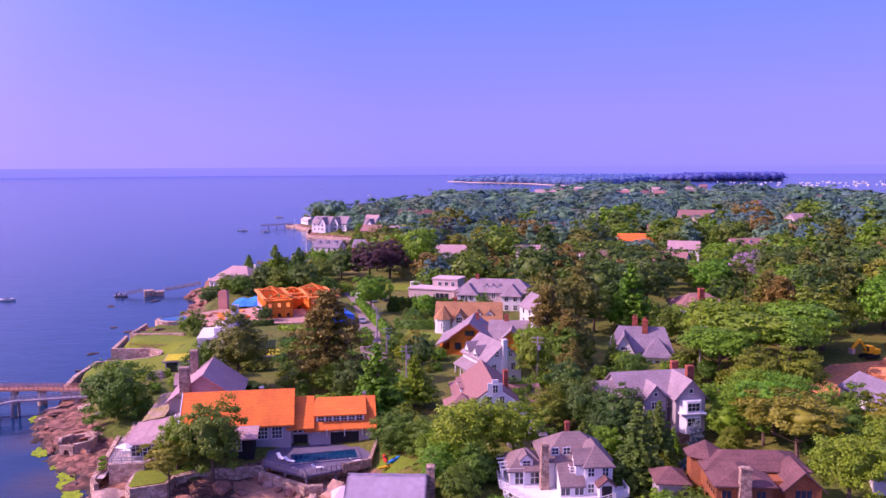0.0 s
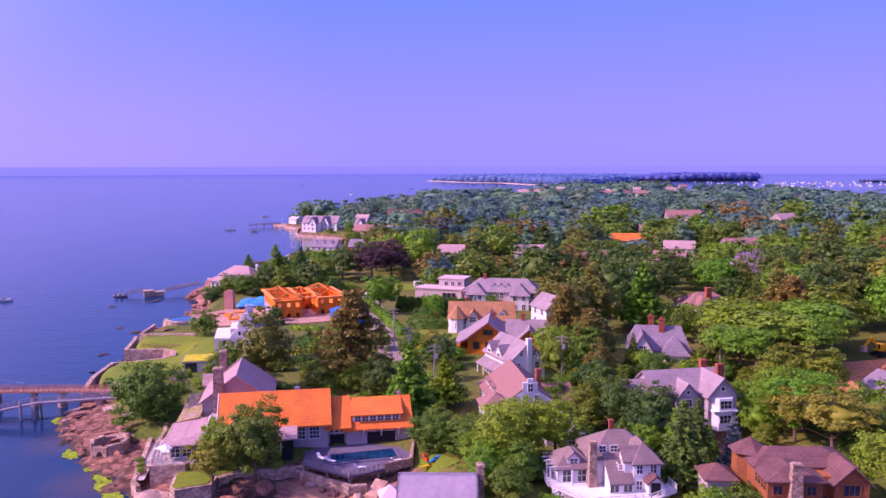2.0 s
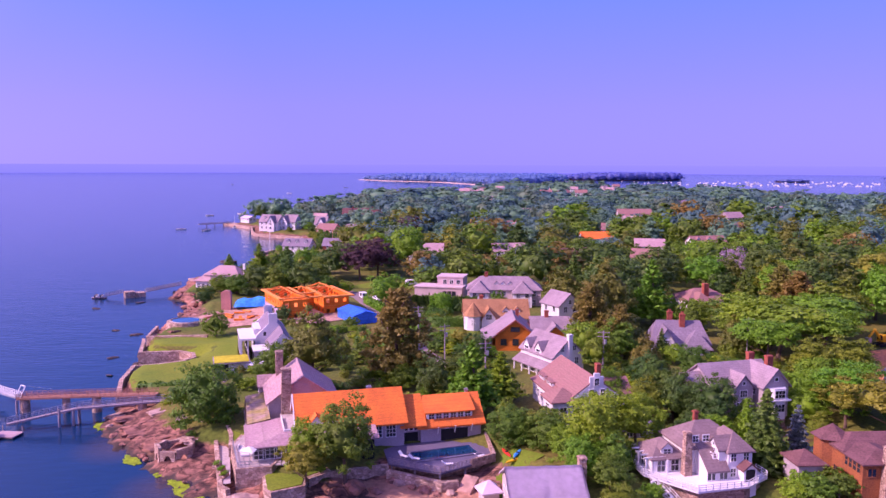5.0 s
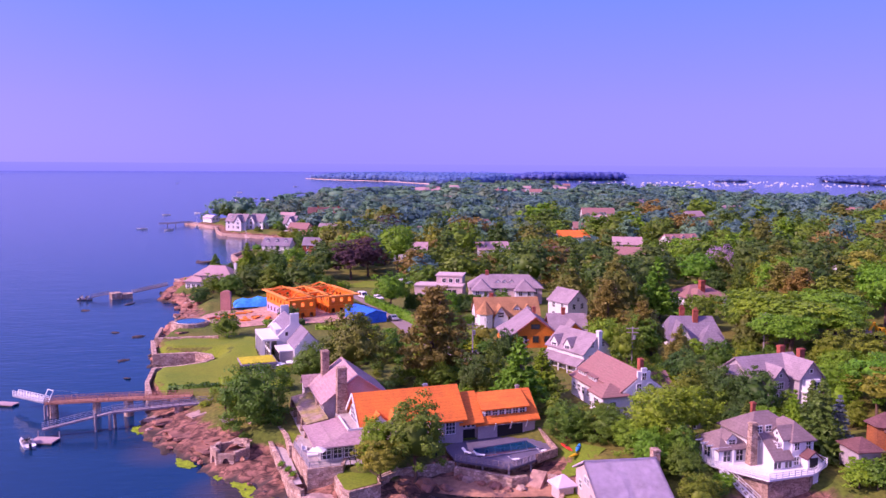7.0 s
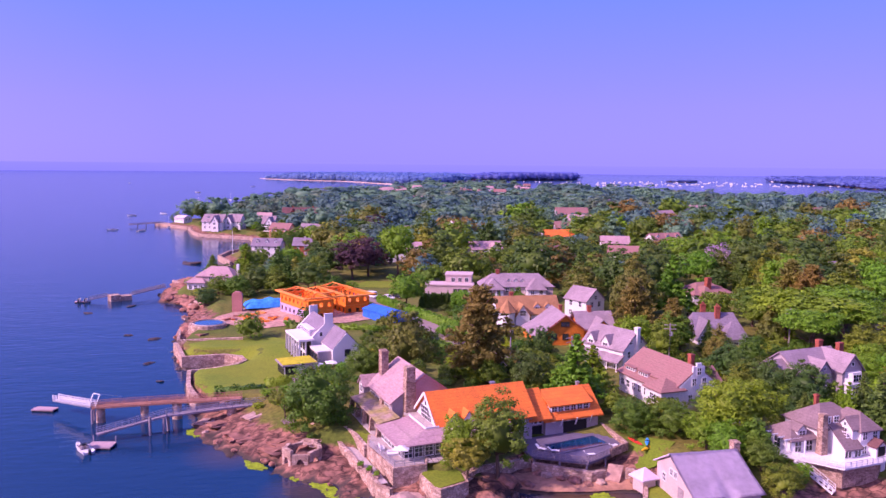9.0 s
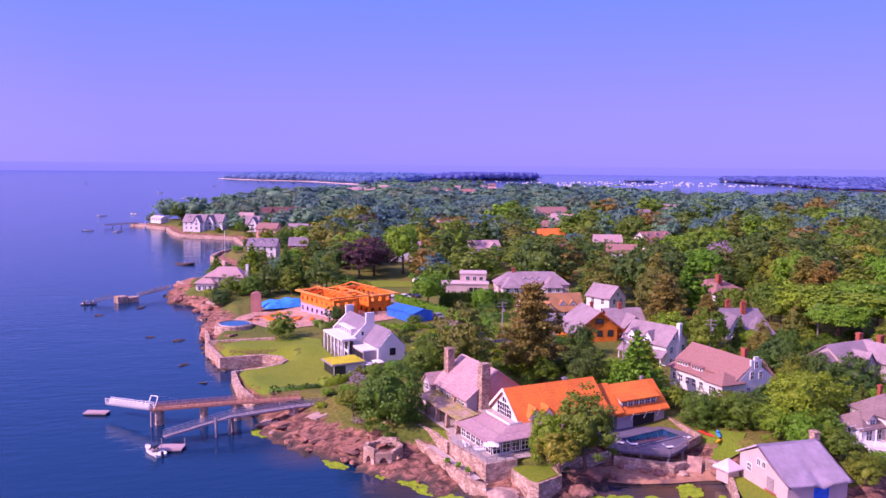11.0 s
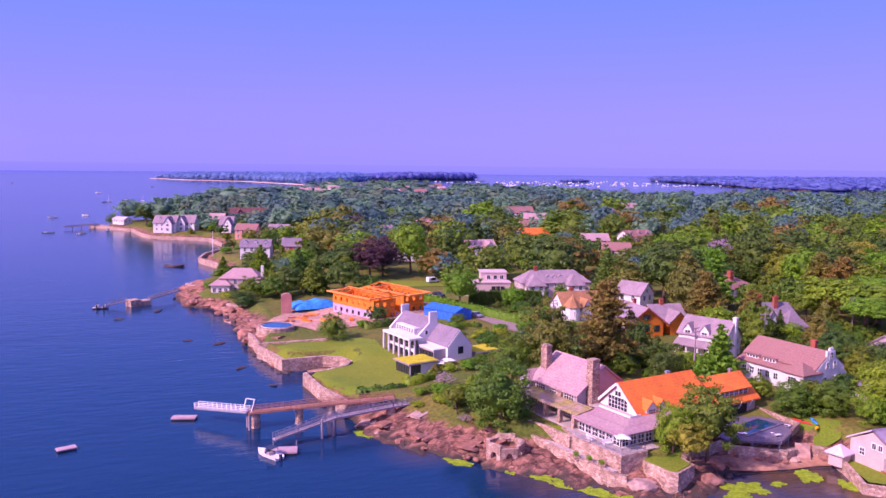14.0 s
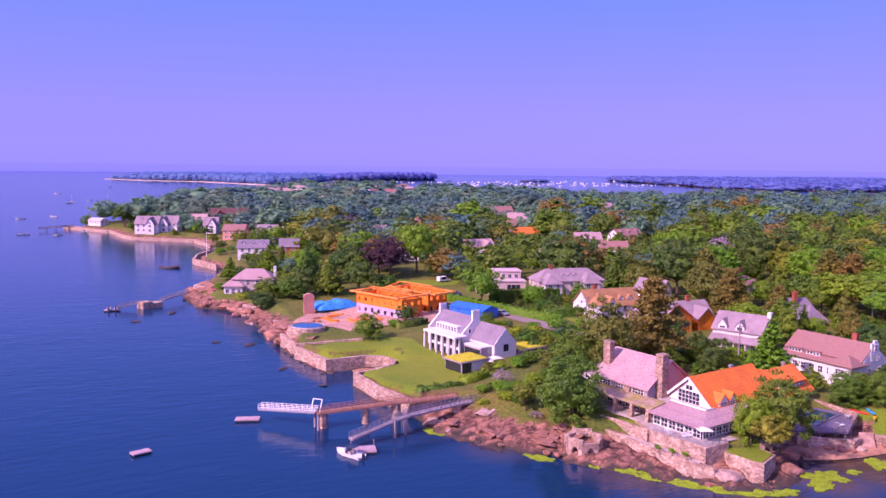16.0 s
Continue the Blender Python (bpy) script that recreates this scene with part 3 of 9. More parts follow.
def inside(px, py, poly=CO):
    px, py = np.asarray(px, float), np.asarray(py, float)
    r = np.zeros(px.shape, bool)
    for (xa, ya), (xb, yb) in zip(poly, np.roll(poly, -1, 0)):
        hit = (ya > py) != (yb > py)
        r ^= hit & (px < (xb - xa) * (py - ya) / ((yb - ya) if yb != ya else 1e-9) + xa)
    return r


def edge_distance(px, py, poly=CO):
    px, py = np.asarray(px, float), np.asarray(py, float)
    best = np.full(px.shape, 1e9)
    for (xa, ya), (xb, yb) in zip(poly, np.roll(poly, -1, 0)):
        dx, dy = xb - xa, yb - ya
        t = np.clip(((px - xa) * dx + (py - ya) * dy) / (dx * dx + dy * dy), 0, 1)
        best = np.minimum(best, np.hypot(px - xa - t * dx, py - ya - t * dy))
    return best


def near(px, py, x, y, r):
    return np.exp(-(((px - x) ** 2 + (py - y) ** 2) / r ** 2) ** 2)


def height(px, py):
    """The ground's height over the water: rock slopes, walled lawns, a cove with a beach, a plateau inland."""
    px, py = np.asarray(px, float), np.asarray(py, float)
    d = edge_distance(px, py) * np.where(inside(px, py), 1, -1)
    width, top = np.full(px.shape, 9.0), np.full(px.shape, 4.4)
    def region(w, wid, tp):
        nonlocal width, top
        width, top = width * (1 - w) + wid * w, top * (1 - w) + tp * w
    region(near(px, py, -70, 152, 16), 15, 4.4)         # bedrock by the pier
    region(near(px, py, -74, 188, 18), 1.3, 3.0)        # walled lawn
    region(near(px, py, -78, 222, 15), 1.3, 3.2)
    region(near(px, py, -76, 256, 15), 10, 2.9)
    region(near(px, py, -21, 121, 13), 14, 2.7)         # beach
    region(near(px, py, -56, 122, 9), 6, 1.0)
    region(near(px, py, -59.5, 133, 6), 6, 1.6)
    region(near(px, py, -45, 113, 6.5), 5, 0.8)
    region(near(px, py, 15, 97, 11), 14, 1.4)           # slope below a raised deck
    region(near(px, py, 39, 129, 12), 9, 2.4)           # hollow before a house
    z = np.where(d > 0, top * np.sqrt(np.clip(d / width, 0, 1)) * (0.35 + 0.65 * np.clip(d / width, 0, 1)), np.maximum(d * 0.35, -3))
    z = z + np.clip((d - 25) / 200, 0, 1) * 1.6
    return z


def axis_steps(spans):
    out = [spans[0][0]]
    for a, b, s in spans:
        n = max(1, round((b - a) / s))
        out += [a + (b - a) * (i + 1) / n for i in range(n)]
    return np.array(out)


def ground():
    gx = axis_steps([(-400, -140, 65), (-140, -105, 7), (-105, -5, 0.8), (-5, 120, 5), (120, 400, 40), (400, 900, 50), (900, 3200, 230)])
    gy = axis_steps([(40, 90, 10), (90, 240, 0.8), (240, 350, 2.2), (350, 720, 7), (720, 1700, 70)])
    X, Y = np.meshgrid(gx, gy)
    Z = height(X, Y)
    D = edge_distance(X, Y)
    for i in range(Z.shape[0]):
        for j in range(Z.shape[1]):
            if -105 < X[i, j] < -5 and D[i, j] < 22 and Z[i, j] > -2:
                p = Vector((X[i, j], Y[i, j], 0))
                calm = max(near(p.x, p.y, -74, 188, 21), near(p.x, p.y, -78, 220, 16), near(p.x, p.y, -22, 118, 10))
                rough = 1.15 * math.exp(-D[i, j] / 10) * (1 - calm)
                Z[i, j] += rough * (noise.noise(p * 0.2) + 0.7 * noise.noise(Vector((p.x * 0.75, p.y * 0.4, 3))) + 0.35 * noise.noise(p * 1.3) - 0.45 * abs(noise.noise(Vector((p.x * 0.45 + p.y * 0.3, p.y * 0.2 - p.x * 0.12, 7)))) * 2 + 0.22)
    ny, nx = X.shape
    k = np.arange(ny * nx).reshape(ny, nx)
    faces = np.stack([k[:-1, :-1], k[:-1, 1:], k[1:, 1:], k[1:, :-1]], -1).reshape(-1, 4)
    me = bpy.data.meshes.new("ground")
    me.from_pydata(np.stack([X, Y, Z], -1).reshape(-1, 3).tolist(), [], faces.tolist())
    me.materials.append(GROUND)
    me.polygons.foreach_set("use_smooth", np.ones(len(faces), bool))
    return tagged(new("ground", me), "grassy land with pink-brown rock along the shore", "ground", kind="structure")


def gz(x, y):
    return float(height(np.array([x]), np.array([y]))[0])


ground()
bm = bmesh.new()
bmesh.ops.create_circle(bm, cap_ends=True, segments=96, radius=4800)
single("water", bm, WATER, "calm deep blue sea with fine ripples", "water", kind="structure", m=pose(0, 0, 0))


def drape(name, pts, material, lift, label, category, step=2.5, level=None):
    """A thin sheet that lies on the ground inside an outline."""
    bm = bmesh.new()
    ring = []
    for (xa, ya), (xb, yb) in zip(pts, pts[1:] + pts[:1]):
        n = max(1, round(math.hypot(xb - xa, yb - ya) / step))
        ring += [(xa + (xb - xa) * i / n, ya + (yb - ya) * i / n) for i in range(n)]
    poly = np.array(ring)
    x0, y0 = poly.min(0)
    x1, y1 = poly.max(0)
    vs = [bm.verts.new((x, y, 0)) for x, y in ring]
    f = bm.faces.new(vs)
    s = step
    x = x0 + s
    while x < x1:
        g = bm.verts[:] + bm.edges[:] + bm.faces[:]
        bmesh.ops.bisect_plane(bm, geom=g, plane_co=(x, 0, 0), plane_no=(1, 0, 0))
        x += s
    y = y0 + s
    while y < y1:
        g = bm.verts[:] + bm.edges[:] + bm.faces[:]
        bmesh.ops.bisect_plane(bm, geom=g, plane_co=(0, y, 0), plane_no=(0, 1, 0))
        y += s
    for v in bm.verts:
        v.co.z = level if level is not None else gz(v.co.x, v.co.y) + lift
    for f in bm.faces:
        f.smooth = True
    return single(name, bm, material, label, category, kind="structure")


drape("lawn", [(-80, 171), (-83.5, 181), (-84.3, 191.5), (-79.5, 192.8), (-73.5, 195.5), (-71.6, 200), (-72.6, 205), (-77, 208), (-86.5, 207.6), (-88, 217), (-80, 224), (-66, 222), (-62, 214), (-63, 206), (-61, 190), (-66, 178), (-70, 172)],
      LAWN, 0.32, "mown green lawn behind a granite sea wall", "lawn")
drape("road", [(-42, 300), (-37, 296), (-27, 280), (-19, 240), (-17, 208), (-14, 190), (-10, 176), (-5, 165), (-8, 162), (-15, 172), (-20, 190), (-23, 210), (-26, 240), (-33, 276)], ASPHALT, 0.14, "narrow worn asphalt lane between hedges", "road")
drape("lawn", [(-12, 206), (-4, 204), (2, 214), (-10, 220)], LAWN, 0.14, "mown front lawn beside a turreted house", "lawn")
drape("lawn", [(-36, 298), (-10, 290), (-2, 300), (-24, 312)], LAWN, 0.14, "mown lawn under tall trees", "lawn")
drape("bare_ground", [(72, 162), (88, 178), (112, 184), (130, 160), (95, 132), (82, 140)], DIRT, 0.2, "freshly dug orange soil of a building site", "soil")
drape("bare_ground", [(-72, 232), (-60, 232), (-44, 232), (-30, 238), (-30, 246), (-56, 268), (-72, 268), (-82, 256), (-80, 246)], RUBBLE, 0.2, "dusty pinkish building-site soil round a timber frame", "soil")
drape("beach", [(-14, 112.6), (-17, 113.8), (-23, 114.4), (-29, 115.8), (-33, 117.6), (-33, 121), (-26, 122), (-17, 120.5), (-12, 117)], SAND, 0.2, "small reddish sand beach in a cove", "beach", 1.2)

# ---- trees ----


def rnd(a, b):
    return random.uniform(a, b)


def leaf_cards(points, normals, size, rng, jitter=0.7):
    """Small leaf clumps at points, one triangle each: arrays of verts and faces."""
    n = len(points)
    up = rng.normal(size=(n, 3))
    nn = normals + rng.normal(size=(n, 3)) * jitter
    nn /= np.linalg.norm(nn, axis=1)[:, None]
    u = np.cross(nn, up)
    u /= np.linalg.norm(u, axis=1)[:, None]
    v = np.cross(nn, u)
    s = (size * rng.uniform(0.6, 1.35, n))[:, None]
    verts = np.stack([points - u * s - v * s * 0.5, points + u * s - v * s * 0.5, points + v * s * 0.95], 1)
    return verts.reshape(-1, 3), np.arange(n * 3).reshape(n, 3)


ICO = bmesh.new()
bmesh.ops.create_icosphere(ICO, subdivisions=2, radius=1.0)
ICO_V = np.array([v.co[:] for v in ICO.verts])
ICO_F = np.array([[v.index for v in f.verts] for f in ICO.faces])
ICO.free()
LOW = bmesh.new()
bmesh.ops.create_icosphere(LOW, subdivisions=1, radius=1.0)
LOW_V = np.array([v.co[:] for v in LOW.verts])
LOW_F = np.array([[v.index for v in f.verts] for f in LOW.faces])
LOW.free()


def crown_arrays(clumps, m, size, rng, spread=(0.3, 1.12), flat=0.62, core=None):
    """Leaves of the clumps (place, outward way, radius), m on each, and a closed heart of the crown behind them."""
    C, D, S = (np.array([c[k] for c in clumps], float) for k in range(3))
    n = len(C)
    e = rng.normal(size=(n * m, 3))
    e /= np.linalg.norm(e, axis=1)[:, None]
    rad = (np.repeat(S, m) * rng.uniform(*spread, n * m))[:, None]
    p = np.repeat(C, m, 0) + e * rad * np.array([1, 1, flat])
    V, Fc = leaf_cards(p, e * 0.55 + np.repeat(D, m, 0) * 0.55 + np.array([0, 0, 0.35]), size, rng, 0.42)
    if core is not None:
        v, f = core
        V, Fc = np.concatenate([V, v]), np.concatenate([Fc, f + len(V)])
    return V, Fc


def crown_plan(rng, n, zc=0.57, wide=0.40, high=0.40, bottom=-0.55, s=(0.06, 0.115), taper=0.0, uneven=0.16):
    """Clumps of a crown of unit height, on an uneven dome with bays and bulges; taper draws it to a point. Also its heart."""
    p1, p2, p3 = rng.uniform(0, 6.3, 3)
    def bulge(t, u):
        return 1 + uneven * np.sin(2 * t + p1 + 1.5 * u) + uneven * 0.8 * np.sin(3 * t + p2 - 2 * u) + uneven * 0.5 * np.sin(5 * u + p3)
    clumps = []
    for i in range(n):
        u = 1 - (i + 0.5) / n * (1 - bottom)
        t = i * 2.399 + rng.uniform(-0.35, 0.35)
        q = math.sqrt(max(0.0, 1 - u * u))
        d = np.array([q * math.cos(t), q * math.sin(t), u])
        k = bulge(t, u) * rng.uniform(0.68, 1.0)
        draw = 1 - taper * (u + 1) / 2
        clumps.append((np.array([0, 0, zc]) + d * np.array([wide * draw, wide * draw, high]) * k, d, rng.uniform(*s) * (1 - 0.4 * taper * (u + 1) / 2)))
    t, u = np.arctan2(ICO_V[:, 1], ICO_V[:, 0]), ICO_V[:, 2]
    k = (0.54 * bulge(t, u) * rng.uniform(0.85, 1.1, len(u)))[:, None]
    draw = (1 - taper * (u + 1) / 2)[:, None]
    heart = ICO_V * k * np.array([wide, wide, high * 0.95]) * np.concatenate([draw, draw, np.ones_like(draw)], 1) + np.array([0, 0, zc])
    return clumps, (heart, ICO_F)


def mesh_from(name, V, Fc, material):
    me = bpy.data.meshes.new(name)
    me.vertices.add(len(V))
    me.vertices.foreach_set("co", np.asarray(V, np.float32).ravel())
    n = len(Fc)
    me.loops.add(3 * n)
    me.loops.foreach_set("vertex_index", np.asarray(Fc, np.int32).ravel())
    me.polygons.add(n)
    me.polygons.foreach_set("loop_start", np.arange(0, 3 * n, 3, dtype=np.int32))
    me.update(calc_edges=True)
    me.materials.append(material)
    return me


def trunk_mesh(name, h, r, limbs, rng, spread):
    bm = bmesh.new()
    def limb(a, b, ra, rb, seg=6):
        a, b = Vector(a), Vector(b)
        q = (b - a).to_track_quat("Z", "Y").to_matrix()
        lo = [a + q @ Vector((ra * math.cos(t), ra * math.sin(t), 0)) for t in np.arange(seg) * 2 * math.pi / seg]
        hi = [b + q @ Vector((rb * math.cos(t), rb * math.sin(t), 0)) for t in np.arange(seg) * 2 * math.pi / seg]
        solid(bm, lo, hi)
    limb((0, 0, -0.5), (0.03, 0.02, 0.06), r * 1.7, r * 1.05)
    limb((0.03, 0.02, 0.05), (0, 0, h), r * 1.05, r * 0.35)
    for i in range(limbs):
        t = i * 2.4 + rng.uniform(0, 1)
        z = h * rng.uniform(0.45, 0.9)
        e = (math.cos(t) * spread, math.sin(t) * spread, z + spread * rng.uniform(0.3, 0.9))
        limb((0, 0, z), e, r * 0.45, r * 0.12, 5)
    me = bpy.data.meshes.new(name)
    bm.to_mesh(me)
    bm.free()
    me.materials.append(BARK)
    return me


TREES, GROVE, SCREENED = {}, set(), set()


def broad(key, leaf_mat, seed, n=64, m=96, size=0.0155, flat=0.62, heart=True, **shape):
    """A broad-leaved tree of unit height: crown radius about 0.42."""
    rng = np.random.default_rng(seed)
    clumps, core = crown_plan(rng, n, **shape)
    meshes = []
    for k, sz in ((m, size), (m // 2, size * 1.42), (m // 4, size * 2.0)):
        V, Fc = crown_arrays(clumps, k, sz, rng, flat=flat, core=core if heart else None)
        meshes.append(mesh_from("crown", V, Fc, leaf_mat))
    TREES[key] = (trunk_mesh("trunk", 0.6, 0.024, 7, rng, 0.24), *meshes)


def conifer(key, leaf_mat, seed, tiers=13, droop=0.25, base=0.12, rad=0.24, gap=0.0, size=0.030, dense=28):
    """A spruce or pine of unit height, with tiers of boughs."""
    rng = np.random.default_rng(seed)
    V, Fc, off = [], [], 0
    for i in range(tiers):
        f = i / (tiers - 1)
        z, r = base + (0.96 - base) * f, rad * (1 - f) ** 0.8 * rng.uniform(0.72, 1.18) + 0.015
        n = max(5, int(13 * (1 - f)) + 3)
        for j in range(n):
            if rng.uniform() < gap:
                continue
            t = (j + rng.uniform(-0.3, 0.3)) * 2 * math.pi / n + i
            L = r * rng.uniform(0.7, 1.12)
            m = dense * 3 // 2
            u = rng.uniform(0.1, 1, m)
            p = np.stack([np.cos(t) * L * u, np.sin(t) * L * u, z - droop * L * u ** 2 + 0.02 * u], 1) + rng.normal(size=(m, 3)) * 0.013
            v, fc = leaf_cards(p, np.tile([math.cos(t) * 0.4, math.sin(t) * 0.4, 1.0], (m, 1)), size * 0.85 * (0.6 + 0.5 * (1 - f)), rng)
            V.append(v), Fc.append(fc + off)
            off += len(v)
    if gap == 0:
        v = ICO_V * [rad * 0.32, rad * 0.32, 0.38] + [0, 0, 0.48]
        v[:, :2] *= np.clip(1.35 - v[:, 2:3] * 1.2, 0.1, 1.2)
        V.append(v), Fc.append(ICO_F + off)
    TREES[key] = (trunk_mesh("trunk", 0.93, 0.02, 0, rng, 0.1), *[mesh_from("crown", np.concatenate(V), np.concatenate(Fc), leaf_mat)] * 3)


def shaggy(key, leaf_mat, seed):
    """A ragged old conifer of unit height: long uneven boughs with flat sprays, open between them."""
    rng = np.random.default_rng(seed)
    V, Fc, off = [], [], 0
    for i in range(64):
        f = (i + 0.5) / 64
        z = 0.16 + 0.80 * f
        reach = 0.36 * (1 - max(0, (f - 0.3) / 0.74) ** 1.7) * (0.7 + 0.3 * min(1, f / 0.2)) * rng.uniform(0.55, 1.1)
        t = i * 2.399 + rng.uniform(-0.5, 0.5)
        for k in range(4):
            u = (0.3, 0.55, 0.8, 1.0)[k]
            c = np.array([math.cos(t) * reach * u, math.sin(t) * reach * u, z + 0.05 * u - 0.07 * u * u]) + rng.normal(size=3) * 0.015
            s = rng.uniform(0.035, 0.07)
            m = 40
            d = rng.normal(size=(m, 3))
            d /= np.linalg.norm(d, axis=1)[:, None]
            p = c + d * np.array([s, s, s * 0.5]) * rng.uniform(0.4, 1.3, (m, 1))
            v, fc = leaf_cards(p, d * 0.6 + np.array([0, 0, 0.6]), 0.0165, rng)
            V.append(v), Fc.append(fc + off)
            off += len(v)
    TREES[key] = (trunk_mesh("trunk", 0.93, 0.024, 16, rng, 0.15), *[mesh_from("crown", np.concatenate(V), np.concatenate(Fc), leaf_mat)] * 3)


broad("oak", LEAF_OAK, 1), broad("oak2", LEAF_OAK, 2, 72, zc=0.55, high=0.44)
broad("lime", LEAF_LIME, 3, 70), broad("lime2", LEAF_LIME, 4, 60, zc=0.54, high=0.42, uneven=0.2)
broad("maple", LEAF_MAPLE, 5, 66, taper=0.25), broad("maple2", LEAF_MAPLE, 6, 58, uneven=0.22)
broad("dark", LEAF_DARK, 7, 70, uneven=0.2), broad("dark2", LEAF_DARK, 8, 60, taper=0.2)
broad("copper", LEAF_COPPER, 9, 66)
broad("pad", LEAF_PAD, 3, 84, 84, 0.0155, 0.36, zc=0.66, high=0.28, bottom=-0.3, s=(0.07, 0.12))
broad("oakd", LEAF_SUMAC, 10, 60, 80, 0.017, 0.4, zc=0.64, high=0.30, bottom=-0.35, s=(0.05, 0.10), uneven=0.24)
broad("grey", LEAF_GREY, 11, 50, 56, 0.014, heart=False, s=(0.05, 0.11))
broad("yellow", LEAF_YELLOW, 12, 40, zc=0.5, high=0.44)
conifer("spruce", LEAF_FIR, 13), conifer("fir", LEAF_FIR, 14, 14, 0.15, 0.06, 0.28)
shaggy("shaggy", LEAF_RUST, 15), broad("round", LEAF_OAK, 21, 80, 100, 0.0145, zc=0.52, high=0.46, bottom=-0.8, uneven=0.08)
conifer("gold", LEAF_LIME, 22, 12, 0.15, 0.05, 0.28), conifer("blue", LEAF_BLUE, 16, 11, 0.2, 0.04, 0.26)
conifer("pine", LEAF_PAD, 17, 12, -0.1, 0.16, 0.33, 0.08, 0.032, 30), broad("brown", LEAF_BROWN, 18, 60, taper=0.3)
LABELS = {"oak": "dark green broad-leaved tree with a rounded crown", "pad": "spreading light green tree with layered boughs", "lime": "light green broad-leaved tree with a billowing crown", "maple": "mid-green broad-leaved tree with a full crown",
          "dark": "tall deep green tree with broad leaves", "copper": "copper beech with a dark purple crown", "oakd": "spreading tree with open boughs and pale limbs", "grey": "half-bare tree with grey twigs",
          "yellow": "bright yellow-green ornamental shrub", "spruce": "narrow green spruce with layered boughs", "fir": "conical green fir tree", "shaggy": "tall olive-brown conifer with ragged open boughs", "round": "dense dark green tree with a domed crown",
          "gold": "young yellow-green conifer with dense boughs", "blue": "young pale blue-green spruce tree", "pine": "spreading green pine with open tiers", "brown": "broad tree with tan and olive foliage"}
TAKEN = [(-52, 398, 12), (-64, 396, 9), (-46, 486, 13), (-60, 478, 9), (-66, 525, 10), (-86, 580, 10), (-44, 395, 8), (-74, 380, 9), (-34, 212, 12), (-22, 222, 9), (-5, 236, 10), (-12, 252, 9), (-22, 270, 6), (-18, 298, 9), (-40, 222, 8), (-10, 205, 9), (-16, 235, 8), (-38, 176, 6)]


def tree(kind, x, y, h, r=None, z=None):
    """Plants a tree of the kind, h metres high with a crown of radius r."""
    trunk, crown = TREES[kind][0], TREES[kind][3 if h < 4.6 else 1 if y < 172 else 2]
    k = kind.rstrip("2")
    z = gz(x, y) - 0.05 if z is None else z
    unit = 0.42 if k not in ("spruce", "fir", "shaggy", "blue", "pine", "gold") else {"pine": 0.33, "fir": 0.28, "shaggy": 0.36, "gold": 0.28, "blue": 0.26}.get(k, 0.24)
    w = (r / unit) if r else h
    low = unit == 0.42 and (h < 10.5 or k == "round") and k not in ("pad", "oakd", "grey")
    name = "shrub" if k == "yellow" or h < 3.5 else "tree"
    if low:   # branched to the ground
        z, h = z - 0.24 * h, 1.24 * h
    ob = thing(name, x, y, z, rnd(0, 360), LABELS[k], name, name + "s")
    ob.scale = (w, w, h)
    for nm, me in (("trunk", trunk), ("crown", crown)):
        o = new(nm, me)
        o.parent = ob
    TAKEN.append((x, y, (r or h * 0.4) * 0.7))
    GROVE.add(TAKEN[-1])
    return ob


for k, x, y, h, r in (("round", -61, 145, 12, 6.6), ("oak2", -36.2, 119.8, 13.2, 5.8), ("oakd", -41.6, 116.6, 9.4, 3.6), ("lime", -41.8, 120.6, 9.2, 3.2), ("brown", -42, 160.3, 17.5, 7.0), ("shaggy", -24.4, 165.5, 20.5, 8), ("pine", -12.3, 143, 14, 5.8),
                      ("round", -8, 128, 6.8, 4.2), ("round", -2.5, 125, 6.4, 4.4), ("lime", 3.8, 118, 11.6, 6), ("lime2", 10.5, 120.5, 10.6, 5.4), ("dark", 24, 136, 9, 4.6), ("dark2", 23, 146, 10.5, 5), ("maple2", 14, 142, 8, 3.5)):
    tree(k, x, y, h, r)
for k, x, y, h, r in (("fir", 27.8, 110.8, 12.6, 4.2), ("blue", 39.8, 122, 8.2, 2.5), ("gold", 29.5, 120, 9, 2.4), ("gold", 31.5, 124, 8, 2.2), ("fir", 33.5, 121, 11, 3.2), ("brown", 37, 126, 4.4, 2.2), ("pad", 66, 172, 15, 11), ("pad", 82, 182, 15, 10), ("maple", 92, 192, 16, 10), ("oakd", 54, 119, 12, 7.5), ("lime", 55, 104, 10.5, 5.5),
                      ("shaggy", 84, 196, 18, 7), ("pad", 58, 164, 13, 7.5), ("pad", 74, 168, 14, 8), ("pad", 66, 184, 15, 9), ("maple", 60, 150, 11, 6), ("lime2", 57, 133, 11, 7), ("maple", 66, 128, 10, 6), ("brown", 25, 152, 12, 4.5), ("maple", 19, 165, 11, 4), ("pine", -5.5, 150, 10, 4.6), ("maple", -12, 163, 7, 4), ("lime", -9.5, 327, 22, 8.5), ("lime2", -22.5, 247, 13, 6)):
    tree(k, x, y, h, r)
for k, x, y, h, r in (("copper", -30, 318, 15, 8), ("copper", -22, 325, 15, 8), ("copper", -2, 430, 17, 9), ("pine", -70, 330, 14, 6), ("fir", -58, 318, 14, 6), ("maple", -68, 304, 9, 6), ("dark", -84, 282, 6, 4),
                      ("maple2", -71, 222, 7.5, 4.3), ("dark2", -42, 326, 12, 7), ("dark", -95, 660, 14, 8), ("brown", 30, 203, 16, 6.5)):
    tree(k, x, y, h, r)
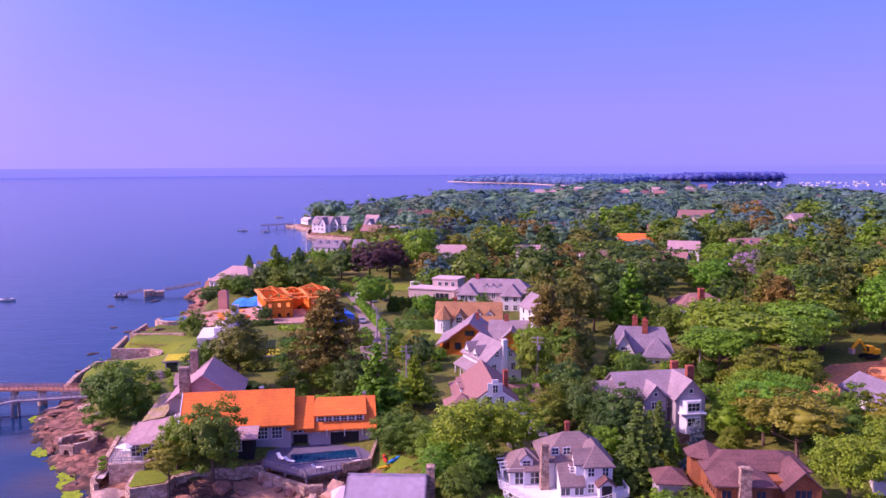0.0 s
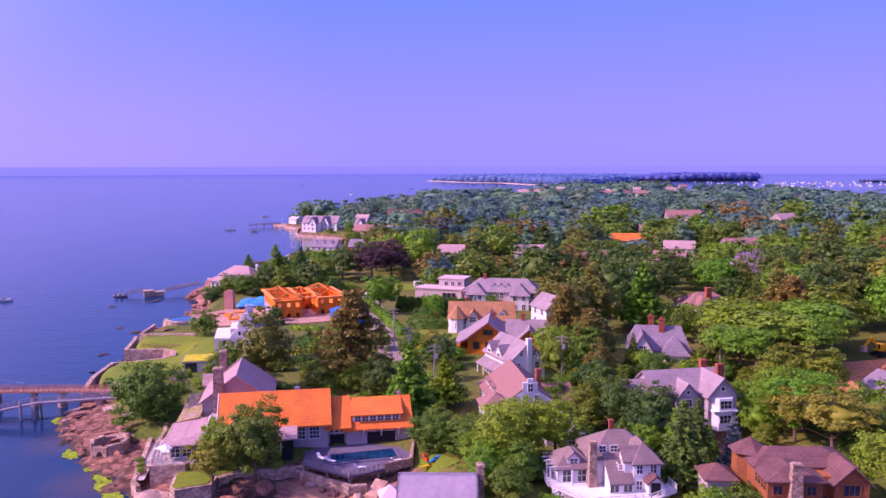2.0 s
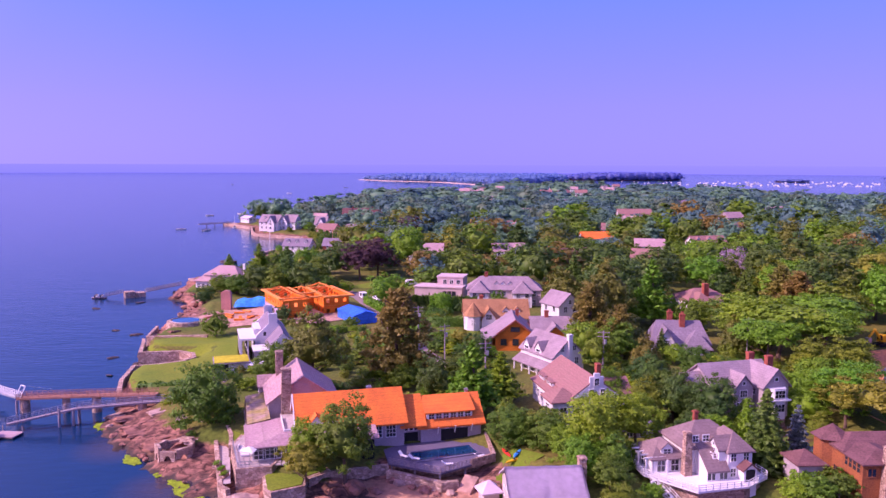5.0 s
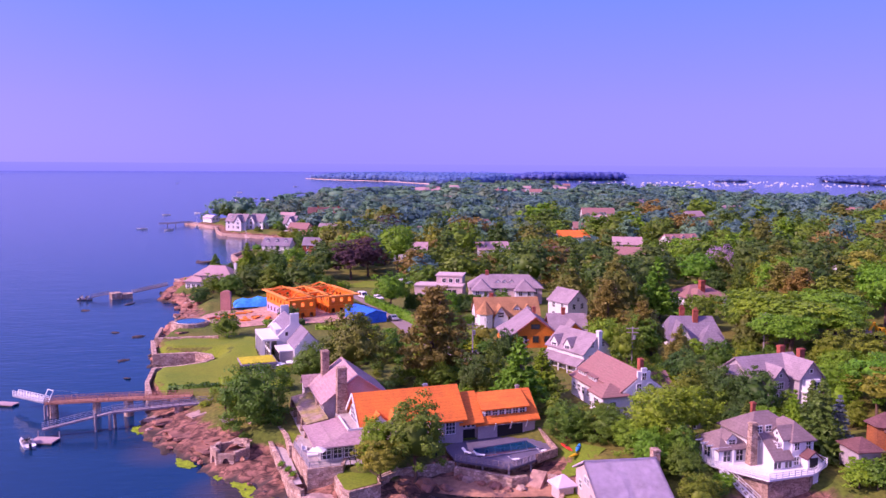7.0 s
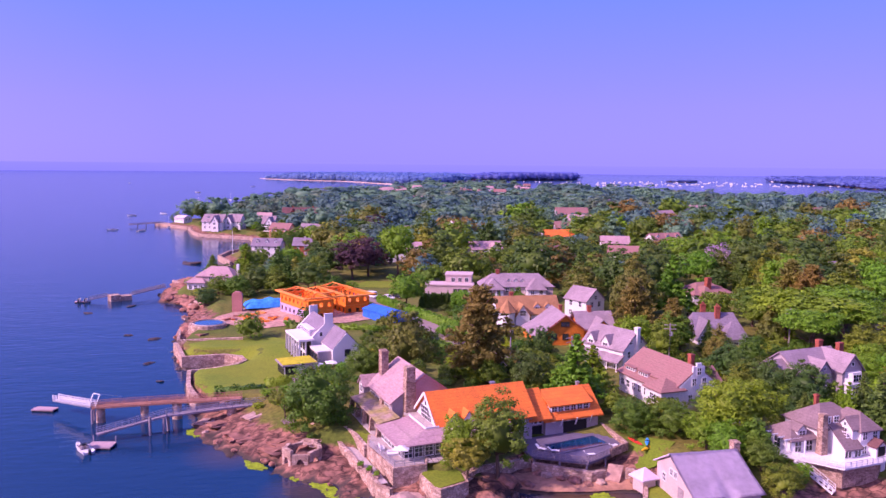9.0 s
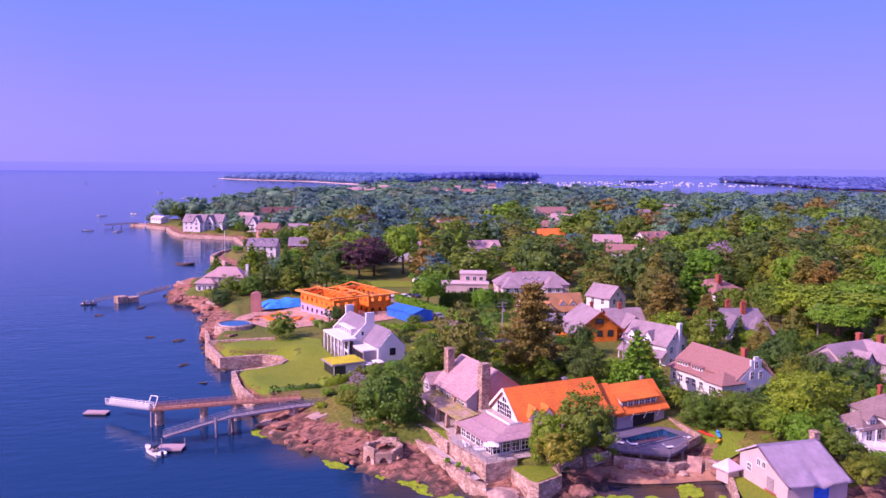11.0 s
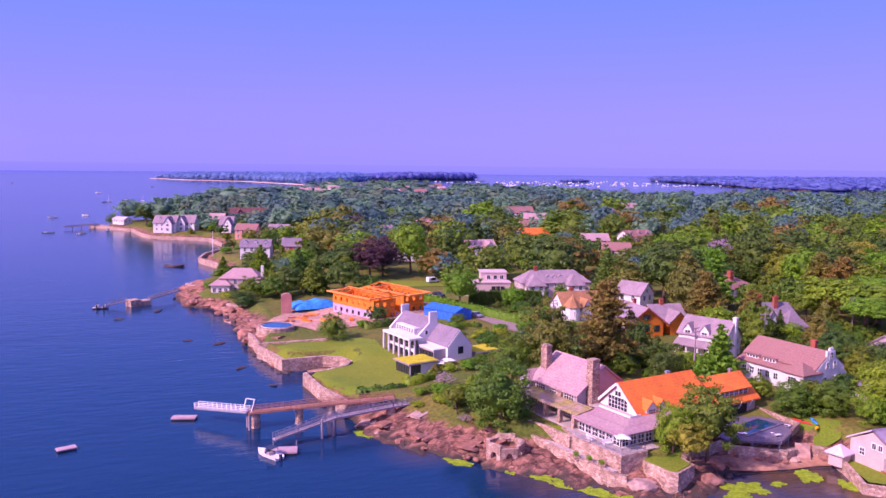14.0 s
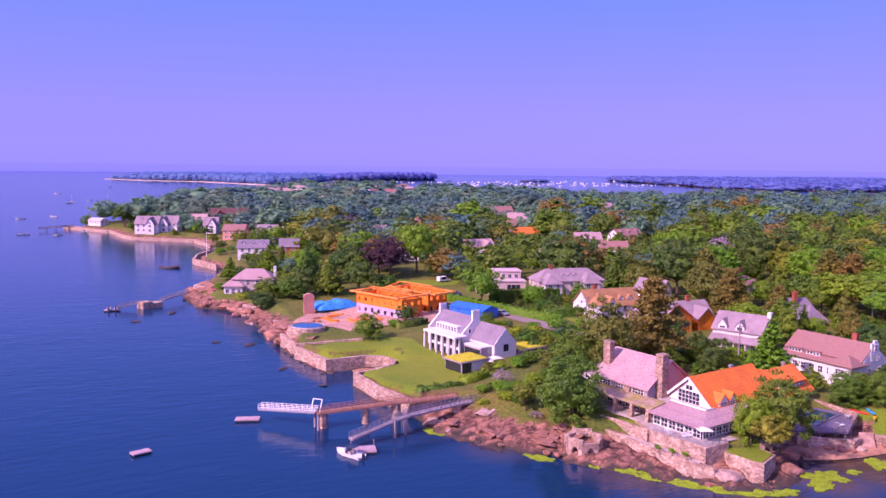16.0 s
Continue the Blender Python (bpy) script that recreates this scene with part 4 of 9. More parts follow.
for k, x, y, h, r in (("dark", 46, 234, 19, 9), ("pine", 51, 215, 19, 7.5), ("brown", 30, 232, 15, 7), ("dark2", 74, 266, 18, 9), ("brown", 119, 257, 18, 10), ("maple", 109, 237, 16, 8.5), ("lime", 110, 306, 16, 9),
                      ("grey", 104, 272, 16, 7), ("dark", 122, 280, 17, 9), ("shaggy", 25, 190, 17, 6), ("oakd", 127, 226, 20, 9), ("dark", 63, 246, 17, 9)):
    tree(k, x, y, h, r)
for k, x, y, h, r in (("dark", 26, 130, 6.5, 4), ("maple", 18, 135, 8, 4.6), ("dark2", 10, 132, 5, 4), ("dark", 25, 139, 8.5, 4.6), ("lime2", 52, 141, 8, 4.4), ("lime", 58, 146, 9, 5),
                      ("oak2", 60, 118, 9, 5), ("lime2", 60, 138, 9.5, 5.5), ("maple", 68, 150, 11, 6), ("lime", 64, 112, 10, 5), ("oakd", 72, 122, 10, 6), ("lime2", 48.5, 134, 7, 4), ("oakd", 53, 129, 8, 5), ("maple", 47, 127, 5, 3), ("maple", 50, 166, 6, 3.5), ("lime", 40, 174, 5, 3)):
    tree(k, x, y, h, r)
for k, x, y, h, r in (("maple", -3, 129, 5, 3.6), ("lime", -1, 117, 6.5, 3.6), ("oak", 6.5, 114.5, 4.4, 2.6), ("maple2", 30, 114, 5, 2.6), ("lime2", 33, 105, 3.4, 2.4), ("oak2", -20, 178, 4, 2.8), ("lime", -7, 158, 5, 3),
                      ("lime", 20, 180, 10, 5), ("maple", 26, 172, 11, 5), ("brown", 31, 178, 11, 4.6), ("fir", 38, 176, 8, 2.4), ("shaggy", 28, 176, 14, 4.5)):
    tree(k, x, y, h, r)
for k, x, y, h, r in (("dark", -92, 640, 12, 7), ("maple", -72, 622, 10, 6), ("dark2", -62, 600, 10, 6), ("oak", -42, 540, 10, 6), ("lime", -30, 470, 11, 6), ("oak2", -45, 445, 10, 6), ("fir", -50, 385, 8, 3.4), ("maple", -66, 362, 8, 5), ("dark", -70, 345, 8, 5), ("oak", -118, 690, 9, 5), ("dark", -96, 631, 17, 9), ("oak", -78, 612, 12, 6), ("maple", -60, 575, 6, 4), ("oak2", -82, 600, 8, 4.5), ("lime", -60, 562, 7, 4), ("pine", -83, 338, 9, 4.5), ("maple", -62, 378, 7, 4.5), ("lime", -50, 362, 9, 5), ("dark2", -38, 376, 11, 5.5), ("dark", -30, 350, 13, 7), ("lime2", -52, 338, 12, 6)):
    tree(k, x, y, h, r)
for k, x, y, h, r in (("oak", -49.5, 161.5, 11, 4.6), ("brown", 57, 178, 10, 4.5), ("maple2", 63, 190, 11, 5), ("oak", 68, 200, 12, 6), ("dark", 29, 131, 10.5, 5), ("maple", 34.5, 129.5, 7.4, 3.2), ("gold", 37, 125, 6, 2), ("dark", -50, 285, 12, 6), ("oak", -42, 281, 8, 4.6), ("fir", -56, 297, 13, 4.5), ("maple", -46, 297, 12, 6), ("lime2", -36, 285, 5, 3.4), ("maple2", -80, 293, 7, 5), ("oak", -74, 288, 8, 5), ("dark", -67, 293, 10, 5.5), ("maple", -60, 289, 10, 5.5), ("dark", -66, 590, 8, 5), ("oak", -94, 602, 6, 4), ("maple", -73, 560, 3.6, 3), ("dark", -56, 546, 6, 4), ("oak", -44, 536, 9, 5), ("lime", -37, 546, 8, 5), ("dark2", -34, 575, 11, 6), ("maple", -56, 520, 5, 3.5), ("oak2", -48, 486, 6, 4), ("dark", -60, 478, 5, 3.5), ("maple", -50, 470, 9, 5), ("oak", -36, 480, 10, 5.5), ("lime", -69, 430, 3.8, 3), ("dark", -46, 426, 8, 4.5), ("oak", -64, 392, 5, 3.5), ("oak", -38, 196, 4.5, 3), ("maple", -36, 190, 4, 2.6), ("brown", -47, 173, 4.5, 2.8), ("lime", -20, 197, 5, 3), ("oak2", -13, 191, 4.5, 3), ("maple2", -12, 200, 4.5, 2.8), ("lime", -6, 243, 7, 3.6),
                      ("maple", 12, 243, 6.5, 3.4), ("oak", -34, 224, 3.6, 2.4), ("lime2", -21, 208, 4, 2.6), ("maple", -32, 184, 5, 3), ("oak2", -30, 190, 6, 3.2), ("dark", -54, 236, 5, 2.8)):
    tree(k, x, y, h, r)
for i in range(13):
    tree("fir", -17 + i * 2.0, 250.5 - i * 0.5, rnd(4.2, 6.0), rnd(1.3, 1.7))
for k, x, y, h, r in (("maple", 4, 112, 6.5, 3.8), ("lime", 7.4, 104.5, 3, 1.7), ("oak", 2, 106.5, 5.5, 3.2), ("maple2", 1.5, 101, 5, 3), ("oak2", 5, 103, 2.6, 1.9), ("maple", 29, 99.5, 4, 2.8), ("lime2", -0.5, 112, 7, 3.6), ("oak", 33, 100, 4.4, 3)):
    tree(k, x, y, h, r)

# ---- houses ----


def body(house, x0, x1, y0, y1, z0, ze, zr, axis, wall, name="wall"):
    bm = bmesh.new()
    pentagon(bm, x0, x1, y0, y1, z0, ze, zr, axis)
    return part(name, bm, wall, house)


def block(house, x0, x1, y0, y1, z0, z1, material, name="wall"):
    bm = bmesh.new()
    box(bm, x0, x1, y0, y1, z0, z1)
    return part(name, bm, material, house)


def gable_roof(house, x0, x1, y0, y1, ze, zr, axis, material, over=0.45, th=0.22):
    bm = bmesh.new()
    gable(bm, x0, x1, y0, y1, ze, zr, axis, over, th)
    return part("roof", bm, material, house)


def hip_roof(house, x0, x1, y0, y1, ze, zr, inset, material, axis="x", over=0.5):
    bm = bmesh.new()
    hip(bm, x0, x1, y0, y1, ze, zr, inset, over, axis)
    return part("roof", bm, material, house)


def plain_house(x, y, turn, L, W, storeys, wall, roof, label, rise=3.2, hipped=False, chims=(), dorm=0, wing=0, base=None, category="house", ground_z=None):
    """A house with its ridge along local x: walls, roof, rows of windows, chimneys, dormers on the south slope, and a cross wing."""
    g = gz(x, y) if ground_z is None else ground_z
    h = thing("house", x, y, g, turn, label, category, "houses of the shore")
    ze = 2.85 * storeys
    zr = ze + rise
    a, b = L / 2, W / 2
    if hipped:
        block(h, -a, a, -b, b, -1.0, ze, wall)
        hip_roof(h, -a, a, -b, b, ze, zr, W * 0.42, roof)
    else:
        body(h, -a, a, -b, b, -1.0, ze, zr, "x", wall)
        gable_roof(h, -a, a, -b, b, ze, zr, "x", roof)
    n = max(2, int(L / 3.2))
    for s in range(storeys):
        z = 0.9 + 2.85 * s
        window_row(h, "S", -b, z, -a + 0.6, a - 0.6, n)
        window_row(h, "N", b, z, -a + 0.6, a - 0.6, n)
        window_row(h, "W", -a, z, -b + 0.7, b - 0.7, 2)
        window_row(h, "E", a, z, -b + 0.7, b - 0.7, 2)
    if not hipped and rise > 2.4:
        window(h, "W", -a, 0, ze + 0.3, 0.9, 1.1), window(h, "E", a, 0, ze + 0.3, 0.9, 1.1)
    for i in range(dorm):
        u = -a + L * (i + 0.5) / dorm
        dormer(h, "S", u, -b * 0.62, ze + rise * 0.38 - 0.3, 1.7, 1.2, 2.2, 0.8, TRIM, roof)
    if wing:
        body(h, wing - 2.6, wing + 2.6, -b - 2.4, 0, -1.0, ze, zr - 0.5, "y", wall)
        gable_roof(h, wing - 2.6, wing + 2.6, -b - 2.4, 0, ze, zr - 0.5, "y", roof)
        for s in range(storeys):
            window(h, "S", wing, -b - 2.4, 0.9 + 2.85 * s, 1.6, 1.5, 3)
        window(h, "S", wing, -b - 2.4, ze + 0.2, 0.8, 1.0)
    for cx, cy in chims:
        chimney(h, cx, cy, ze - 1, zr + 1.3, 1.1, 0.9, BRICK)
    TAKEN.append((x, y, max(L, W) * 0.62))
    return h




def wall_line(name, pts, zt, zb, th, material, label, category="sea wall", kind="structure", cap=None, parent=None, closed=False):
    """A wall of thickness th along a line of points, with mitred corners; zt may be a list."""
    P = [Vector((x, y)) for x, y in pts]
    n = len(P)
    zt = zt if isinstance(zt, (list, tuple)) else [zt] * n
    L, R = [], []
    for i in range(n):
        a, b = P[max(i - 1, 0)], P[min(i + 1, n - 1)]
        if closed:
            a, b = P[i - 1], P[(i + 1) % n]
        d = (b - a).normalized()
        e1 = (P[i] - a).normalized() if (P[i] - a).length > 1e-6 else d
        k = 1 / max(0.5, abs(e1.dot(d)))
        nn = Vector((-d.y, d.x)) * th / 2 * k
        L.append(P[i] + nn), R.append(P[i] - nn)
    bm = bmesh.new()
    q = [[bm.verts.new((p.x, p.y, z)) for p, z in ((L[i], zt[i]), (R[i], zt[i]), (R[i], zb), (L[i], zb))] for i in range(n)]
    m = n if closed else n - 1
    for i in range(m):
        a, b = q[i], q[(i + 1) % n]
        for k in range(4):
            bm.faces.new((a[k], a[(k + 1) % 4], b[(k + 1) % 4], b[k]))
    if not closed:
        bm.faces.new(q[0]), bm.faces.new(q[-1][::-1])
    bmesh.ops.recalc_face_normals(bm, faces=bm.faces)
    if parent:
        return part(name, bm, material, parent)
    return single(name, bm, material, label, category, kind=kind)


# ---- the stone and shingle shore house ----
MZ = 4.6
main = thing("shore_house", -44, 133, MZ, 8, "large fieldstone and shingle shore house with cedar and slate roofs", "house")
body(main, -4.2, 7.8, 6, 19, -1.5, 4.6, 8.9, "y", GREY_WALL, "slate_wing")
gable_roof(main, -4.2, 7.8, 6, 19, 4.6, 8.9, "y", SLATE, 0.55, 0.28)["label"] = "pinkish grey slate roof"
block(main, -4.26, -4.2, 6.4, 18.6, -1.5, 2.4, STONE_WALL, "stone_wall")
for u in (8.2, 12.4, 16.4):
    window(main, "W", -4.26, u, 3.05, 2.6, 1.25, 4, 2)
block(main, -4.7, -4.2, 9.9, 11.3, 3.0, 4.5, STONE_WALL, "stone_bay")
for u in (8.3, 10.4, 12.6, 15.0, 17.2):
    window(main, "W", -4.26, u, 0.2, 1.3, 2.0, 2, 3)
window(main, "N", 1.8, 19, 5.4, 1.2, 1.3)
window(main, "N", -1.6, 19, 3.2, 1.2, 1.3), window(main, "N", 4.6, 19, 3.2, 1.2, 1.3)
# small north gablet beside the far chimney
body(main, -5.4, -2.4, 18.4, 21.6, -1.5, 4.3, 5.9, "x", GREY_WALL, "north_bay")
gable_roof(main, -5.4, -2.4, 18.4, 21.6, 4.3, 5.9, "x", SLATE, 0.3, 0.2)
window(main, "W", -5.4, 20, 3.0, 1.2, 1.2)
chimney(main, -1.6, 18.2, 3.0, 11.0, 1.35, 1.7, STONE_WALL)
chimney(main, -1.2, 5.35, -1.0, 10.9, 1.6, 1.5, STONE_WALL, batter=0.25)
# cedar-roofed hall with the glazed west gable
body(main, 0, 17.6, -4.8, 4.8, -1.5, 3.2, 7.4, "x", GREY_WALL, "hall")
gable_roof(main, 0, 17.6, -4.8, 4.8, 3.2, 7.4, "x", CEDAR, 0.6, 0.28)["label"] = "bright orange cedar shingle roof"
bm = bmesh.new()
solid(bm, [(-0.1, -4.7, 2.8), (-0.1, 4.7, 2.8), (-0.1, 0, 7.1)], [(0.0, -4.7, 2.8), (0.0, 4.7, 2.8), (0.0, 0, 7.1)])
bmesh.ops.recalc_face_normals(bm, faces=bm.faces)
part("white_gable", bm, TRIM, main)
for s in (-1, 1):
    bm = bmesh.new()
    beam(bm, (-0.62, s * 5.5, 2.75), (-0.62, 0, 7.55), 0.14, 0.42)
    part("bargeboard", bm, TRIM, main)
window(main, "W", -0.12, 0, 2.95, 4.6, 2.1, 6, 3)
window(main, "W", -0.12, 0, 5.3, 1.4, 0.8, 2, 1)
for u, w in ((2.9, 2.5), (5.4, 1.9)):
    dormer(main, "S", u, -5.1, 2.9, w, 1.0, 3.2, 1.3, TRIM, CEDAR, 3)
window_row(main, "S", -4.8, 0.6, 7, 16.5, 4, 1.6, 1.9, 3, 3)
# lean-to slate roofs over the porch and the sun room
bm = bmesh.new()
solid(bm, [(-8.0, 1.8, 2.35), (-4.2, 1.8, 3.0), (-4.2, 18.6, 3.0), (-8.0, 18.6, 2.35)], [(-8.0, 1.8, 2.55), (-4.2, 1.8, 3.2), (-4.2, 18.6, 3.2), (-8.0, 18.6, 2.55)])
part("porch_roof", bm, SLATE_MOSS, main, "mossy grey slate porch roof")
bm = bmesh.new()
lo, hi = [(-8.6, -9.6), (-8.6, 2.2), (-2.4, 2.2), (-2.4, -5.6), (11.5, -5.6), (11.5, -9.6)], []
vs = [bm.verts.new((x, y, z)) for x, y, z in ((-8.6, -9.6, 2.3), (-8.6, 2.2, 2.3), (-2.4, 2.2, 3.15), (-2.4, -5.4, 3.15), (12.5, -5.4, 3.15), (12.5, -9.6, 2.3))]
ws = [bm.verts.new((v.co.x, v.co.y, v.co.z - 0.22)) for v in vs]
bm.faces.new((vs[0], vs[3], vs[2], vs[1])), bm.faces.new((vs[0], vs[5], vs[4], vs[3]))
bm.faces.new((ws[1], ws[2], ws[3], ws[0])), bm.faces.new((ws[3], ws[4], ws[5], ws[0]))
for i in range(6):
    j = (i + 1) % 6
    bm.faces.new((vs[i], ws[i], ws[j], vs[j]))
bmesh.ops.recalc_face_normals(bm, faces=bm.faces)
part("sunroom_roof", bm, SLATE, main, "purple-grey slate lean-to roof")
block(main, -2.4, 0.0, -5.4, 5.0, 2.6, 2.9, PAVING, "balcony_floor")
for a, b, c, d in ((-2.45, -2.3, -5.4, 2.2), (-2.3, 0.0, -5.45, -5.3)):
    block(main, a, b, c, d, 2.9, 3.45, TRIM, "parapet")
# near-black solids stand in for the dim room behind the glass
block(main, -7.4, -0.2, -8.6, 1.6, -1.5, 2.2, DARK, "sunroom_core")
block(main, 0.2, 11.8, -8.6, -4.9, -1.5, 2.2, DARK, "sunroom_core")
for u in (-7.6, -5.9, -4.2, -2.5, -0.8, 0.8):
    window(main, "W", -7.46, u, 0.15, 1.35, 2.0, 2, 3)
for i in range(10):
    window(main, "S", -6.6 + i * 1.75, -8.66, 0.15, 1.3, 2.0, 2, 3)
for y in (2.6, 6.4, 10.4, 14.4, 18.2):
    bm = bmesh.new()
    solid(bm, [(-7.9 + a, y + b, -1.5) for a, b in ((-0.45, -0.45), (0.45, -0.45), (0.45, 0.45), (-0.45, 0.45))],
          [(-7.7 + a, y + b, 2.38) for a, b in ((-0.32, -0.32), (0.32, -0.32), (0.32, 0.32), (-0.32, 0.32))])
    part("stone_pier", bm, STONE_WALL, main, "square fieldstone porch pier")
block(main, -8.3, -4.2, 1.8, 18.8, -1.6, -0.02, PAVING, "porch_floor")
# link and pool wing, set lower
block(main, 17.6, 20.6, -3.4, 4.4, -2.2, 2.0, GREY_WALL, "link")
bm = bmesh.new()
gable(bm, 17.4, 21.0, -4.6, 4.8, 2.2, 5.9, "x", 0.5, 0.25)
part("link_roof", bm, CEDAR, main)
window_row(main, "S", -3.4, 0.9, 17.8, 20.4, 3, 0.6, 0.8, 1, 1)
# near-black door panel stands in for the link's shaded opening
door(main, "S", 19.1, -3.42, -1.6, 2.4, 2.1)
body(main, 20.6, 31.4, -4.2, 4.4, -2.2, 1.9, 5.5, "x", GREY_WALL, "pool_wing")
gable_roof(main, 20.6, 31.4, -4.2, 4.4, 1.9, 5.5, "x", CEDAR, 0.7, 0.28)["label"] = "bright orange cedar shingle roof"
bm = bmesh.new()
prof = [(-3.6, 2.3), (-3.6, 3.75), (-3.75, 3.8), (-0.1, 5.45), (-0.1, 4.8)]
solid(bm, [(30.0, y, z) for y, z in prof], [(21.8, y, z) for y, z in prof])
bmesh.ops.recalc_face_normals(bm, faces=bm.faces)
sd = part("shed_dormer", bm, TRIM, main)
bm = bmesh.new()
solid(bm, [(30.4, -4.1, 3.62), (30.4, -4.1, 3.85), (30.4, 0.1, 5.85), (30.4, 0.1, 5.55)], [(21.4, -4.1, 3.62), (21.4, -4.1, 3.85), (21.4, 0.1, 5.85), (21.4, 0.1, 5.55)])
bmesh.ops.recalc_face_normals(bm, faces=bm.faces)
part("dormer_roof", bm, CEDAR, sd)
window_row(main, "S", -3.62, 2.62, 22.0, 29.8, 6, 0.95, 0.9, 2, 2)
# flat dark panel on the wall, painted as the shade of a recessed porch
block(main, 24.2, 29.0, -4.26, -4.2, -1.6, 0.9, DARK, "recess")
for x in (23.6, 26.6, 29.6):
    bm = bmesh.new()
    beam(bm, (x, -4.3, 0.2), (x, -4.95, 1.55), 0.16)
    part("bracket", bm, TRIM, main)
    window(main, "S", x - 1.4, -4.28, 1.1, 0.5, 0.5, 1, 1)
chimney(main, 12.5, 0.6, 5.5, 8.1, 0.7, 0.5, STEEL)
chimney(main, 30.2, 1.0, 3.6, 6.3, 0.5, 0.5, STEEL)
for a, b, r in ((-41, 146, 11), (-36, 134, 11), (-20, 135, 9), (-48, 124, 9), (-18, 126, 8), (-56, 130, 8)):
    TAKEN.append((a, b, r))

# terraces and garden walls below the house
bm = bmesh.new()
flat_slab(bm, [(-54.6, 131), (-52.4, 120.2), (-47.0, 120.6), (-45.0, 128), (-48, 134), (-53.6, 136)], 0.2, MZ)
bmesh.ops.recalc_face_normals(bm, faces=bm.faces)
terrace = single("terrace", bm, SEAWALL, "raised stone terrace with retaining walls", "terrace", kind="structure")
bm = bmesh.new()
flat_slab(bm, [(-54.2, 130.8), (-52.0, 120.7), (-47.4, 121.0), (-45.4, 128), (-48.2, 133.6), (-53.2, 135.4)], MZ - 0.1, MZ + 0.02)
part("paving", bm, PAVING, terrace)
railing(terrace, [(-54.2, 130.6, MZ), (-52.1, 120.6, MZ), (-47.3, 120.9, MZ)], 0.95, 1.6, STEEL, 2)
wall_line("retaining_wall", [(-59.6, 141.5), (-58.2, 138.6), (-56.4, 129), (-54.6, 119.2), (-53.2, 117.4)], [3.4, 3.0, 2.7, 2.6, 2.6], -0.5, 0.7, SEAWALL, "long pink granite retaining wall above the rocks", "wall")
wall_line("retaining_wall", [(-56.8, 142.5), (-55.4, 137.5), (-54.7, 131.2)], [4.3, 4.4, 4.5], 0.5, 0.6, SEAWALL, "low granite garden wall", "wall")
drape("path", [(-58.8, 139.5), (-56.0, 139.5), (-53.2, 120), (-54.3, 119.8), (-55.9, 128.6)], PAVING, 0.2, "narrow stone path behind a retaining wall", "path", 1.0, 2.45)
drape("lawn", [(-56.4, 144), (-52.6, 144), (-51.5, 132), (-54.6, 132)], LAWN, 0.2, "narrow mown strip of lawn before a porch", "lawn", 1.0, 4.25)
bm = bmesh.new()
flat_slab(bm, [(-48.4, 119.6), (-47.6, 114.4), (-46.6, 113.6), (-41.8, 115.6), (-41.6, 118.6), (-38.2, 121.4), (-41, 127), (-45.4, 127)], -0.4, 3.35)
bmesh.ops.recalc_face_normals(bm, faces=bm.faces)
wedge = single("retaining_wall", bm, SEAWALL, "granite walls holding up a wedge of lawn", "wall", kind="structure")
bm = bmesh.new()
flat_slab(bm, [(-48.0, 119.8), (-47.2, 114.8), (-46.5, 114.1), (-42.3, 115.9), (-42.1, 118.8), (-38.8, 121.5), (-41.3, 126.5), (-45.2, 126.5)], 3.3, 3.46)
part("lawn", bm, LAWN, wedge)
wall_line("retaining_wall", [(-41.5, 118.6), (-38, 121.4), (-33, 122.6), (-29, 123.6)], [3.3, 3.2, 3.0, 3.0], -0.3, 0.7, SEAWALL, "rough granite wall behind the beach", "wall")
wall_line("retaining_wall", [(-29.2, 122.0), (-24.4, 119.0), (-21.2, 117.0), (-18.6, 117.4)], [2.7, 2.5, 2.4, 2.3], -0.3, 0.9, SEAWALL, "rubble wall of pink stone below a pool deck", "wall")
wall_line("retaining_wall", [(-15.3, 116.8), (-13.2, 115.4)], [2.5, 2.4], -0.3, 0.8, SEAWALL, "short rubble wall beside a ramp", "wall")
bm = bmesh.new()
solid(bm, [(-18.9, 116.8, 0.3), (-17.0, 115.5, 0.3), (-15.3, 117.4, 1.6), (-17.3, 118.8, 1.6)], [(-18.9, 116.8, 1.0), (-17.0, 115.5, 1.0), (-15.3, 117.4, 2.75), (-17.3, 118.8, 2.75)])
bmesh.ops.recalc_face_normals(bm, faces=bm.faces)
bmesh.ops.bevel(bm, geom=bm.edges[:], offset=0.06, segments=1, affect="EDGES")
single("boat_ramp", bm, RUBBLE, "pinkish concrete ramp running down to a small beach", "ramp", kind="structure")
bm = bmesh.new()
for i in range(4):
    for j in range(3):
        box(bm, -46.6 + i * 0.95, -45.8 + i * 0.95, 121.6 + j * 0.95, 122.4 + j * 0.95, MZ - 0.3, MZ - 0.16 + 0.03 * ((i + j) % 2))
single("stepping_stones", bm, PAVING, "grid of square paving stones in grass", "paving", kind="stuff")

# pool terrace
PZ = 3.4
bm = bmesh.new()
flat_slab(bm, [(-28.0, 124.4), (-21.2, 120.6), (-12.8, 123.6), (-11.4, 133.6), (-30, 131)], -0.5, PZ - 0.2)
bmesh.ops.recalc_face_normals(bm, faces=bm.faces)
pool_deck = single("pool_terrace", bm, STONE_WALL, "timber and stone pool terrace above a beach", "terrace", kind="structure")
bm = bmesh.new()
flat_slab(bm, [(-29.0, 122.7), (-21.2, 117.8), (-11.9, 123.0), (-11.5, 133.4), (-29.6, 130.8)], PZ - 0.25, PZ + 0.05)
bmesh.ops.recalc_face_normals(bm, faces=bm.faces)
part("deck", bm, DECK, pool_deck, "grey timber pool deck")
